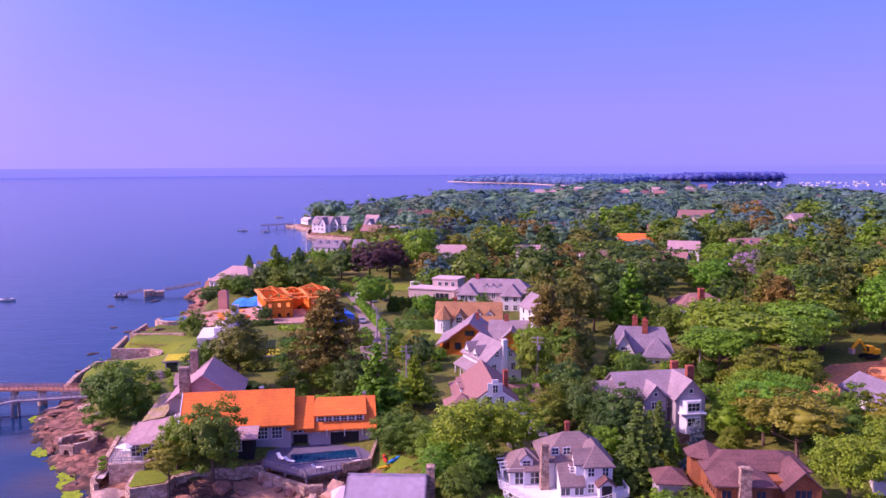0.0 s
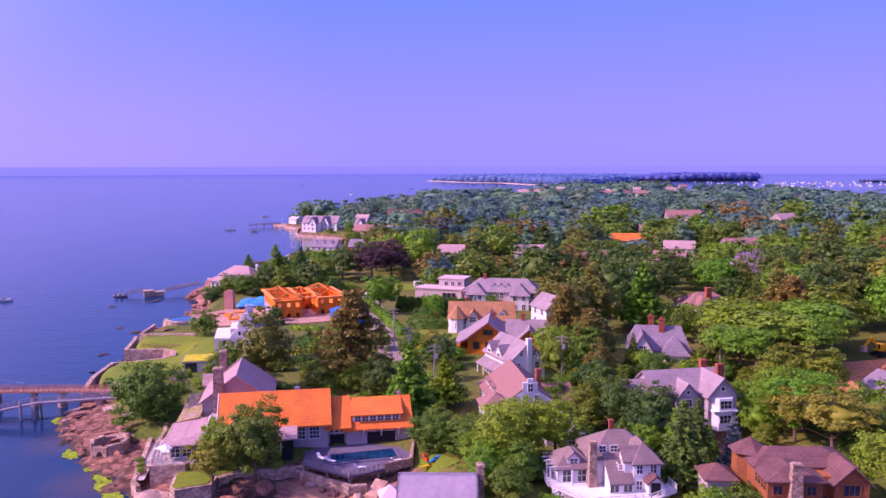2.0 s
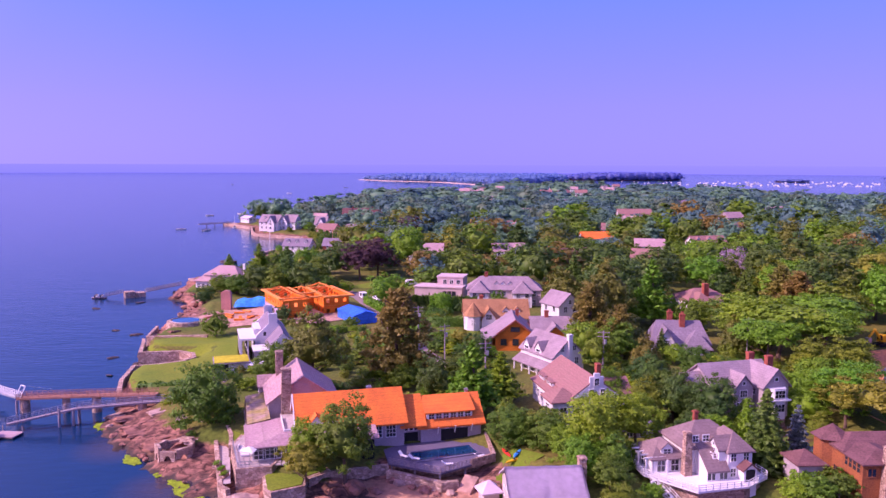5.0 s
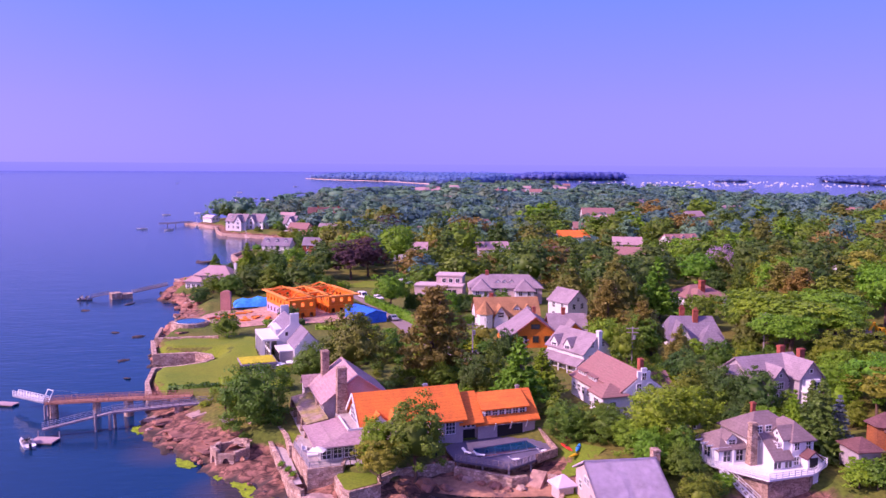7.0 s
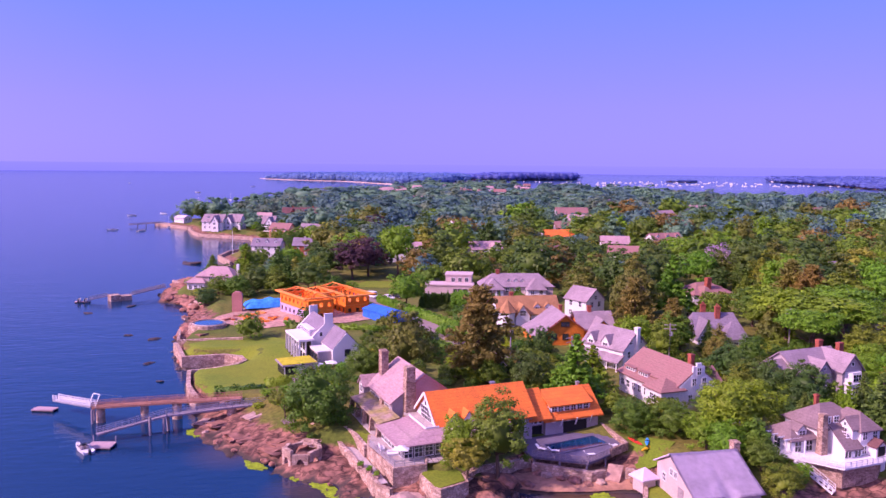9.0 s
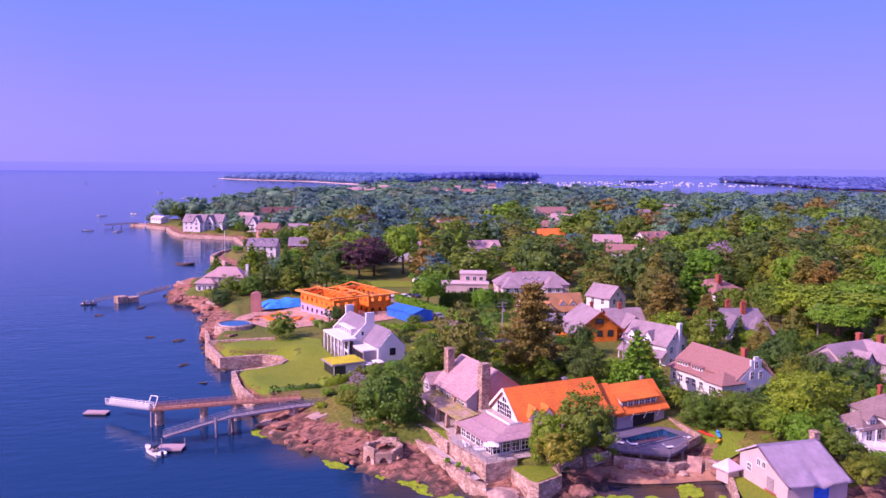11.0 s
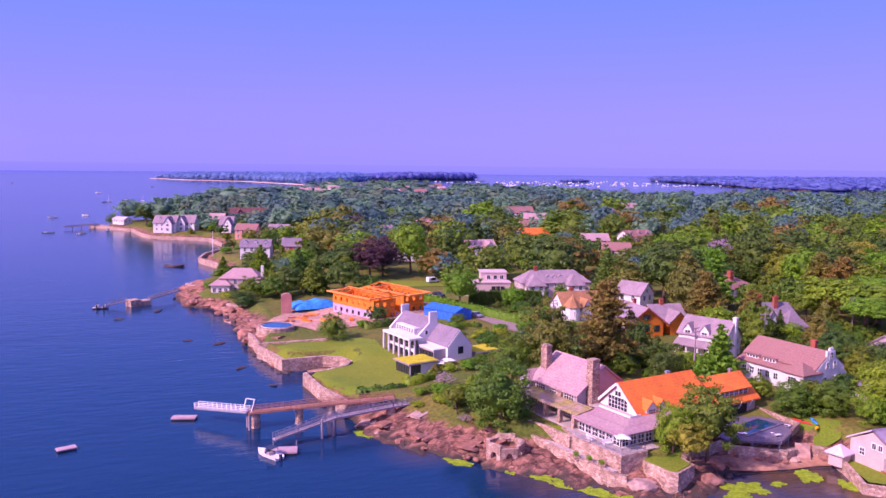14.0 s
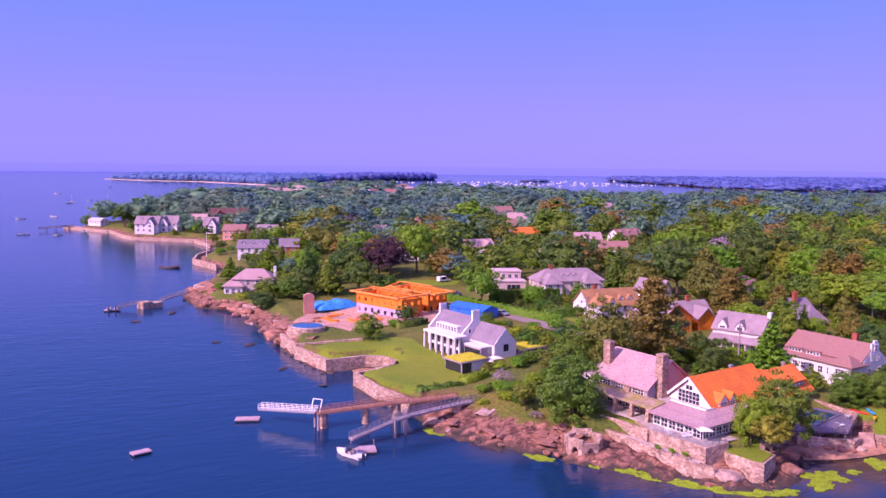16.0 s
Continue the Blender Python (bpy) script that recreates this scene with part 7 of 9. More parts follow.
window_row(co, "S", -5.84, 2.2, -3.2, 0.6, 2, 1.2, 1.0, 2, 1), window_row(co, "S", -1.42, 2.2, -9, -4.6, 2, 1.2, 1.8, 2, 2), window_row(co, "S", -2.24, 6.7, -3.8, -0.5, 2, 0.9, 0.9)
window(co, "W", -9.22, 1.6, 2.2, 1.4, 1.6, 2, 2)
body(co, 2.2, 4.2, -7.0, -5.4, -1, 3.8, 4.6, "y", WHITE, "porch"), gable_roof(co, 2.2, 4.2, -7.0, -5.4, 3.8, 4.6, "y", ASPHALT_RED, 0.3)
door(co, "S", 3.2, -7.02, 2.1, 1.4, 1.7)
chimney(co, -4.6, -2.9, -1, 8.6, 0.95, 0.95, STONE_WALL, batter=0.22), chimney(co, 0.0, 3.4, 6, 9.6, 0.6, 0.6, BRICK)
dk = [(-10.4, 5.4), (-10.8, -1.6), (-6.0, -9.0), (2.0, -8.6), (6.6, -6.0), (6.6, -3.0), (-4.4, -2.0), (-9.2, 5.4)]
bm = bmesh.new()
flat_slab(bm, dk, 1.75, 2.02)
bmesh.ops.recalc_face_normals(bm, faces=bm.faces)
part("deck", bm, TRIM, co, "white-edged timber deck")
bm = bmesh.new()
flat_slab(bm, [(-9.0, 4.6), (-9.4, -1.4), (-5.4, -8.0), (1.8, -7.8), (5.8, -5.6), (5.6, -2.6), (-4.4, -1.6)], -1.5, 1.76)
bmesh.ops.recalc_face_normals(bm, faces=bm.faces)
part("deck_base", bm, STONE_WALL, co)
railing(co, [(x, y, 2.0) for x, y in dk[:6]], 1.0, 1.2, TRIM, 3)
bm = bmesh.new()
for i in range(9):
    beam(bm, (-10.4 + i * 0.32, -3.6 - i * 0.62, 1.7 - i * 0.42), (-9.3 + i * 0.32, -3.0 - i * 0.62, 1.7 - i * 0.42), 0.34, 0.08)
beam(bm, (-10.5, -3.5, 1.7), (-7.8, -8.7, -1.8), 0.1, 0.3), beam(bm, (-9.3, -2.9, 1.7), (-6.6, -8.1, -1.8), 0.1, 0.3)
part("stairs", bm, TRIM, co)
railing(co, [(-10.5, -3.5, 1.8), (-7.8, -8.7, -1.7)], 0.95, 1.2, TRIM, 2), railing(co, [(-9.3, -2.9, 1.8), (-6.6, -8.1, -1.7)], 0.95, 1.2, TRIM, 2)
for x, y in ((-10.0, 4.4), (-10.2, 1.4), (-10.3, -1.4), (-7.4, -2.4)):
    block(co, x - 0.1, x + 0.1, y - 0.1, y + 0.1, 2.0, 4.3, TRIM, "pergola_post")
for y in (4.4, 2.9, 1.4, 0, -1.4):
    block(co, -10.6, -7.2, y - 0.07, y + 0.07, 4.3, 4.5, TRIM, "pergola_beam")
TAKEN.append((19, 111, 10)), TAKEN.append((14, 105, 8))
# boathouse
bh = thing("boathouse", -7.9, 107, 2.4, -3, "pale stuccoed boathouse with a wide purple-grey membrane roof", "house")
bm = bmesh.new()
prof = [(-7.0, -1), (4.2, -1), (4.2, 3.0), (0, 5.2), (-3.5, 3.0), (-7.0, 1.5)]
solid(bm, [(5.2, y, z) for y, z in prof], [(-5.2, y, z) for y, z in prof])
bmesh.ops.recalc_face_normals(bm, faces=bm.faces)
part("wall", bm, PINK_STUCCO, bh)
bm = bmesh.new()
cols = []
for i in range(23):
    x = -5.6 + 11.2 * i / 22
    ring = []
    for j in range(13):
        y = -7.9 + 8.0 * j / 12
        z = 1.75 + 3.9 * (j / 12) ** 1.12 + 0.10 * noise.noise(Vector((x * 0.7, y * 0.5, 0))) - 0.5 * math.exp(-((x - 0.3) / 0.9) ** 2) * (1 - j / 12) ** 2
        ring.append(bm.verts.new((x, y, z + 0.1)))
    cols.append(ring)
for a, b in zip(cols, cols[1:]):
    for j in range(12):
        bm.faces.new((a[j], b[j], b[j + 1], a[j + 1])).smooth = True
bmesh.ops.solidify(bm, geom=bm.faces[:], thickness=0.14)
part("roof", bm, METAL_ROOF, bh, "rippled purple-grey roof membrane")
bm = bmesh.new()
solid(bm, [(5.6, -0.1, 5.55), (5.6, 4.8, 2.9), (5.6, 4.8, 3.1), (5.6, -0.1, 5.8)], [(-5.6, -0.1, 5.55), (-5.6, 4.8, 2.9), (-5.6, 4.8, 3.1), (-5.6, -0.1, 5.8)])
bmesh.ops.recalc_face_normals(bm, faces=bm.faces)
part("north_roof", bm, METAL_ROOF, bh)
window(bh, "W", -5.22, -1.6, 2.6, 0.7, 0.9, 2, 1), window(bh, "W", -5.22, -0.4, 2.6, 0.7, 0.9, 2, 1), window(bh, "W", -5.22, 1.8, 1.0, 0.9, 1.1)
door(bh, "W", -5.22, -3.2, -0.4, 1.6, 2.1, WOOD_GREY), door(bh, "S", 0.6, -7.02, -0.8, 2.6, 2.0, BLUE_TARP)
block(bh, -5.3, -5.2, -4.6, -2.0, -0.6, -0.3, BRICK, "step")
chimney(bh, 5.9, 1.2, -1, 6.6, 1.1, 1.2, STONE_WALL, batter=0.1)
bo = thing("garden_shed", -14.8, 111.8, 1.5, 10, "small shed with a lilac pyramid roof", "shed")
block(bo, -1.2, 1.2, -1.2, 1.2, -0.6, 1.6, PINK_STUCCO), hip_roof(bo, -1.2, 1.2, -1.2, 1.2, 1.6, 3.0, 1.1, METAL_ROOF)
TAKEN.append((-9, 106, 9))
wall_line("sea_wall", [(-13.6, 114), (-16, 109), (-19.6, 103), (-17, 100.4), (-9, 99)], [2.4, 2.0, 1.7, 1.7, 1.8], -0.8, 0.6, SEAWALL, "low granite wall round a boathouse yard")
drape("yard", [(-14.4, 112.5), (-16, 108.6), (-18.6, 103.2), (-16.6, 101.2), (-9, 100), (-4, 100), (-4, 113), (-12, 114)], LAWN, 0.1, "small grassy yard round a boathouse", "lawn", 2.0, 1.75)
plain_house(13.5, 129.5, 0, 6, 5, 1, GREY_WALL, SLATE_D, "small grey garage with a hipped slate roof", 1.7, hipped=True, ground_z=3.8)

# houses along the far shore and in the woods
ph = plain_house(-80, 311, -22, 14, 9, 2, PINK_STUCCO, SLATE, "shoreline house with slate hipped roofs and a white chimney", 3.2, hipped=True, ground_z=3.2)
chimney(ph, 7.2, 0, 0, 9.8, 0.9, 0.9, STUCCO)
hip_roof(ph, -9.8, -3, -7, 1, 3.6, 6.0, 3.0, SLATE), block(ph, -9.6, -3.2, -6.8, 0.8, -1, 3.6, STUCCO, "west_wing"), window_row(ph, "S", -6.82, 1.0, -9.4, -3.4, 3)
for x, y, a, L, W, wall, roof, lab, kw in (
        (-58, 406, -20, 14, 9, STUCCO, SLATE_D, "pale house with a row of dormers under a grey roof", {"dorm": 3}),
        (-41, 405, -20, 9, 6, BRICK, SLATE_D, "small red brick house by the shore", {}),
        (-45, 508, -30, 13, 9, mat("salmon_stucco", (0.62, 0.27, 0.2), 0.8, vary=0.08), ASPHALT_PINK, "salmon-pink stuccoed shore house", {}),
        (-28, 498, -30, 12, 8, WHITE, ASPHALT_GREY, "white gabled shore house", {"wing": 2}),
        (-86, 578, -25, 15, 11, WHITE, ASPHALT_GREY, "large white house on the point", {"wing": 3, "dorm": 2}),
        (-72, 577, -30, 10, 8, WHITE, ASPHALT_GREY, "white gabled house on the point", {"wing": -3}),
        (-52, 590, -30, 11, 8, STUCCO, SLATE, "grey-roofed house behind a sea wall", {}),
        (-50, 556, -30, 9, 7, WHITE, ASPHALT_GREY, "white gabled house among trees by the shore", {"wing": 2}),
        (-20, 648, -5, 32, 12, BRICK, ASPHALT_RED, "red brick mansion among trees", {"chims": ((-8, 0), (8, 0)), "wing": -8}),
        (101, 420, -3, 17, 10, STUCCO, CEDAR, "house with an orange roof among trees", {}),
        (114, 376, -20, 14, 9, STUCCO, SLATE, "house with a grey roof among trees", {}),
        (148, 386, 5, 18, 10, STUCCO, ASPHALT_PINK, "house with a reddish roof and dormers", {"dorm": 3}),
        (192, 606, -10, 26, 12, WHITE, ASPHALT_PINK, "pale house with a pinkish roof among trees", {}),
        (41, 366, 0, 15, 9, STUCCO, SLATE, "house half hidden by trees", {"wing": 3}),
        (3, 372, -12, 16, 10, STUCCO, SLATE, "low grey-roofed house among trees", {}),
        (71, 512, 20, 14, 9, STUCCO, ASPHALT_PINK, "gabled house among trees", {"wing": 2}),
        (27, 224, -70, 9, 7.5, WHITE, ASPHALT_GREY, "white gabled house behind trees", {}),
        (150, 262, 20, 11, 8, WHITE, ASPHALT_GREY, "tall white house half hidden by trees", {}),
        (95, 330, -30, 13, 9, WHITE, ASPHALT_PINK, "white house with a pinkish roof among trees", {})):
    plain_house(x, y, a, L, W, 2, wall, roof, lab, 3.2 if y < 550 else 4.6, **kw)
plain_house(-112, 660, -55, 13, 7, 1, WHITE, METAL_ROOF, "low white club house at the tip of the point", 1.6)
for x, y, a, L, wall, roof in ((62, 330, 15, 12, WHITE, ASPHALT_PINK), (180, 330, -25, 13, STUCCO, ASPHALT_GREY), (225, 372, 10, 13, WHITE, ASPHALT_GREY), (128, 470, -15, 14, STUCCO, ASPHALT_PINK), (26, 452, 20, 13, WHITE, SLATE), (210, 470, 15, 15, WHITE, ASPHALT_PINK),
                             (290, 440, -20, 14, STUCCO, SLATE), (-8, 540, -20, 13, WHITE, ASPHALT_GREY), (48, 600, 10, 15, STUCCO, ASPHALT_PINK), (110, 640, -15, 15, WHITE, ASPHALT_GREY), (205, 285, 25, 12, WHITE, SLATE)):
    plain_house(x, y, a, L, 9, 2, wall, roof, "pale house half sunk among tall trees", 3.4, ground_z=6.2)
    SCREENED.add((x, y))
rng = random.Random(5)
for x, y in ((150, 1174), (176, 1218), (216, 1267), (227, 1163), (236, 1057), (258, 1054), (246, 1091), (270, 1087), (294, 1083), (285, 1350), (261, 1440), (374, 1193), (330, 1010), (420, 900), (120, 860), (60, 760), (180, 780), (300, 760), (250, 560), (330, 640), (160, 520), (420, 600), (140, 1150), (163, 1140), (190, 1150), (205, 1130), (222, 1140), (262, 1150), (300, 1190), (330, 1240), (205, 1210), (345, 1120), (400, 1300), (455, 1400)):
    plain_house(x, y, rng.uniform(-40, 40), rng.uniform(11, 17), 10, 2, rng.choice((WHITE, WHITE, STUCCO, GREY_WALL)), rng.choice((ASPHALT_GREY, ASPHALT_PINK, SLATE, SLATE)), "far pale house among the trees of the bay", 3.6, ground_z=6.95)
for x, y in ((1600, 1930), (1615, 1885), (1450, 1600), (1478, 1580), (1430, 1450), (1565, 1335), (1700, 1270), (1750, 2400)):
    plain_house(x, y, rng.uniform(-30, 30), rng.uniform(16, 28), 11, 2, WHITE, rng.choice((ASPHALT_GREY, SLATE)), "far white house on the shore across the bay", 4.0, ground_z=1.2)
    SCREENED.add((x, y))

# ---- rocks, weed and shore clutter ----
ROCKS = []
for i in range(5):
    bm = bmesh.new()
    bmesh.ops.create_icosphere(bm, subdivisions=3, radius=1.0)
    for v in bm.verts:
        p = v.co.copy()
        k = 1 + 0.38 * noise.noise(p * 1.1 + Vector((i * 7, 0, 0))) + 0.16 * noise.noise(p * 2.7 + Vector((0, i * 5, 0)))
        q = 0.28
        w = Vector((round(p.x / q) * q, round(p.y / q) * q, round(p.z / q) * q)) * 0.35 + p * 0.65
        v.co = Vector((w.x * 1.25, w.y * 0.95, w.z * 0.7)) * k
    me = bpy.data.meshes.new("boulder")
    bm.to_mesh(me)
    bm.free()
    ROCKS.append(me)
ROCK_SETS = {}
for m in (ROCK, ROCK_PALE, ROCK_WET):
    ROCK_SETS[m.name] = []
    for me in ROCKS:
        c = me.copy()
        c.materials.append(m)
        ROCK_SETS[m.name].append(c)


def boulder(x, y, z, s, material, label, sx=1.0, sz=1.0, turn=None):
    ob = new("boulder", random.choice(ROCK_SETS[material.name]))
    ob.matrix_basis = pose(x, y, z, rnd(-12, 12), rnd(-12, 12), rnd(0, 360) if turn is None else turn)
    ob.scale = (s * sx, s, s * sz)
    return tagged(ob, label, "rock", "shore boulders")


boulder(-50.4, 116.6, 0.7, 1.9, ROCK_PALE, "large pale boulder at the foot of a terrace", 1.3, 0.8, 10)
boulder(-34.5, 119.6, 1.0, 1.7, ROCK, "big brown boulder beside the beach", 1.0, 1.1)
boulder(-31.0, 118.4, 0.4, 1.2, ROCK, "brown boulder at the edge of the beach")
for x, y, q in ((-27.4, 119.9, 0.8), (-25.6, 118.6, 0.6), (-23.8, 117.5, 0.9), (-22.0, 116.2, 0.6), (-20.0, 116.2, 0.7), (-14.6, 115.0, 0.8), (-13.4, 113.8, 0.6), (-28.6, 120.8, 0.7)):
    boulder(x, y, gz(x, y) + 0.35, q, random.choice((ROCK, ROCK_PALE)), "pinkish stone fallen from a rubble wall")
boulder(-39, 115.2, 0.5, 1.6, ROCK, "brown boulder below a garden wall")
LEDGES = []
for i in range(6):
    bm = bmesh.new()
    bmesh.ops.create_cube(bm, size=2)
    bmesh.ops.subdivide_edges(bm, edges=bm.edges[:], cuts=5, use_grid_fill=True)
    for v in bm.verts:
        p = v.co.copy()
        e = Vector((i * 9.1, i * 3.3, 0))
        v.co += Vector((noise.noise(p * 0.9 + e), noise.noise(p * 0.9 + e + Vector((5, 5, 5))), 0.6 * noise.noise(p * 1.4 + e))) * 0.55
        v.co.z += 0.22 * noise.noise(Vector((p.x * 3, p.y * 0.8, i)))
        v.co.x *= 1.0 - 0.18 * max(0, v.co.z)
        v.co.y *= 1.0 - 0.18 * max(0, v.co.z)
    me = bpy.data.meshes.new("ledge")
    bm.to_mesh(me)
    bm.free()
    me.materials.append(ROCK if i < 5 else ROCK_PALE)
    LEDGES.append(me)


def ledge(x, y, s, sx, sz, turn):
    ob = new("rock_ledge", random.choice(LEDGES))
    ob.matrix_basis = pose(x, y, gz(x, y) - s * sz * 0.6, rnd(-10, 4), rnd(-6, 6), turn)
    ob.scale = (s * sx, s, s * sz)
    tagged(ob, "cracked ledge of reddish bedrock on the shore", "rock", "shore ledges")


for i in range(16):
    f = rnd(0, 1)
    x, y = -62 - 17 * f + rnd(-3, 5), 131 + 31 * f + rnd(-2, 5)
    if edge_distance(np.array([x]), np.array([y]))[0] < 14 and gz(x, y) < 3.6:
        ledge(x, y, rnd(0.8, 2.2), rnd(1.2, 2.0), rnd(0.15, 0.25), 40 + rnd(-20, 20))
for i in range(26):
    x, y = rnd(-58, -38), rnd(109, 121)
    if -0.3 < gz(x, y) < 2.0:
        ledge(x, y, rnd(0.4, 1.0), rnd(1.0, 1.8), rnd(0.25, 0.5), rnd(0, 180))
for i in range(30):
    y = rnd(226, 340)
    x = -89 - (6 if y > 295 else 0) + rnd(-1, 7)
    ledge(x, y, rnd(0.9, 2.2), rnd(1.0, 1.8), rnd(0.3, 0.5), rnd(0, 180))
for a, b in zip(COAST[4:36], COAST[5:37]):
    L = math.hypot(b[0] - a[0], b[1] - a[1])
    walled = 168 < a[1] < 206 and a[0] < -72
    for i in range(int(L / (3.6 if not walled else 9))):
        f = rnd(0, 1)
        x, y = a[0] + (b[0] - a[0]) * f + rnd(-1.2, 1.8), a[1] + (b[1] - a[1]) * f + rnd(-1.2, 1.2)
        if -31 < x < -12 and y > 112:
            continue
        z = max(gz(x, y), -0.4)
        big = 0.9 if not (236 < y < 346) else 1.5
        boulder(x, y, z + 0.1, rnd(0.35, 1.0) * big, ROCK_WET if z < 0.25 else random.choice((ROCK, ROCK, ROCK_PALE)), "dark wet rock at the water's edge" if z < 0.25 else "weathered pinkish boulder on the shore")
for i in range(46):
    y = rnd(238, 342)
    x = -90 - (6 if y > 295 else 0) + rnd(-2, 6)
    boulder(x, y, max(gz(x, y), 0) + 0.2, rnd(0.8, 2.2), random.choice((ROCK, ROCK, ROCK, ROCK_PALE)), "weathered pinkish boulder on the shore", 1.2, 0.8)
for x, y, s in ((-95, 419, 2.6), (-92.5, 418, 1.8), (-98, 421, 1.5), (-122, 289, 0.9), (-105, 250, 0.7), (-97, 243, 1.0), (-96, 214, 0.8), (-92, 196, 0.6), (-110, 300, 1.2), (-101, 180, 0.5)):
    boulder(x, y, 0.1, s, ROCK_WET, "dark rock standing out of the sea", 1.6, 0.45)


def weed(x, y, r, stretch=1.0, turn=0.0):
    bm = bmesh.new()
    n = 40
    seed = rnd(0, 90)
    pts = []
    for k in range(n):
        t = 2 * math.pi * k / n
        q = r * (0.75 + 0.5 * noise.noise(Vector((math.cos(t) * 1.3 + seed, math.sin(t) * 1.3, 0))) + 0.25 * noise.noise(Vector((math.cos(t) * 4 + seed, math.sin(t) * 4, 5))))
        pts.append((q * math.cos(t) * stretch, q * math.sin(t)))
    flat_slab(bm, pts, -0.05, 0.05)
    single("seaweed", bm, ALGAE, "floating mat of bright yellow-green seaweed", "seaweed", "seaweed mats", m=pose(x, y, 0.04 + rnd(0, 0.02), 0, 0, turn))


for x, y, r, s, a in ((-62.2, 126.5, 0.9, 2.4, -50), (-60, 122.6, 1.1, 2.6, -52), (-57.2, 118.8, 1.1, 2.4, -50), (-54, 115, 1.2, 2.2, -45), (-50.4, 111.6, 1.1, 2.0, -30), (-46, 109.8, 0.9, 1.8, -20), (-72.5, 138, 0.9, 2.0, -50), (-82.4, 157, 1.2, 1.8, -70), (-66, 131, 0.7, 1.6, -50),
                      (-36, 112, 1.7, 1.5, 20), (-38.8, 109.4, 1.2, 1.5, 10), (-33.6, 110, 1.0, 1.2, 0), (-29, 111, 0.7, 1.4, 20), (-22, 111.4, 1.3, 1.5, 40), (-19, 106.5, 1.0, 1.5, 60), (-62.8, 128.2, 0.6, 1.4, 0), (-58.4, 120.6, 0.6, 1.4, 0)):
    weed(x, y, r * 1.75, s, a)

# far stone dock with its walkway
fd = thing("stone_dock", -115.5, 313.6, 0, 24, "old stone dock standing alone in the water", "dock")
for x0, x1, h in ((-3.4, 0.2, 2.3), (0.4, 4.0, 1.7)):
    bm = bmesh.new()
    box(bm, x0, x1, -2, 2, -2, h)
    part("stone_crib", bm, SEAWALL, fd)
pier("walkway", [(-111.5, 315.4, 1.7), (-100.5, 327, 2.6)], 1.0, WOOD_GREY, "thin footbridge from a rocky point to a stone dock", STEEL)
pier("gangway", [(-119.2, 312.4, 2.0), (-125.4, 311.8, 0.9)], 0.9, WOOD_GREY, "thin gangway from a stone dock to a float", STEEL)
pier("timber_pier", [(-128, 678, 2.0), (-140, 668, 2.0), (-152, 662, 1.8)], 2.0, WOOD_GREY, "long timber pier off the point", WOOD_GREY, ((-140, 668, 1.8, 0.3, WOOD_GREY), (-146, 665, 1.8, 0.3, WOOD_GREY), (-134, 673, 1.8, 0.3, WOOD_GREY)))
wall_line("sea_wall", [(-60.5, 503), (-63.5, 541), (-80.5, 555.5), (-96.5, 568.5), (-101.5, 590), (-106.5, 632)], 2.2, -1, 1.4, SEAWALL, "pale sea wall along the point")
wall_line("sea_wall", [(-76, 402), (-82, 430), (-77, 450), (-68, 466)], 2.8, -1, 1.2, SEAWALL, "granite sea wall below a flagpole")
wall_line("jetty", [(-104, 634), (-116, 655), (-131, 684)], 1.7, -1, 9, SEAWALL, "broad pale stone jetty at the tip of the point", "jetty")
fp = thing("flagpole", -75, 434, gz(-75, 434), 0, "tall white flagpole on a sea wall", "flagpole")
bm = bmesh.new()
bmesh.ops.create_cone(bm, cap_ends=True, segments=8, radius1=0.16, radius2=0.08, depth=13, matrix=pose(0, 0, 6.5))
part("pole", bm, TRIM, fp)
bm = bmesh.new()
beam(bm, (-1.6, 0, 8.5), (1.6, 0, 8.5), 0.08)
part("yard", bm, TRIM, fp)

# ---- vehicles, poles and garden things ----


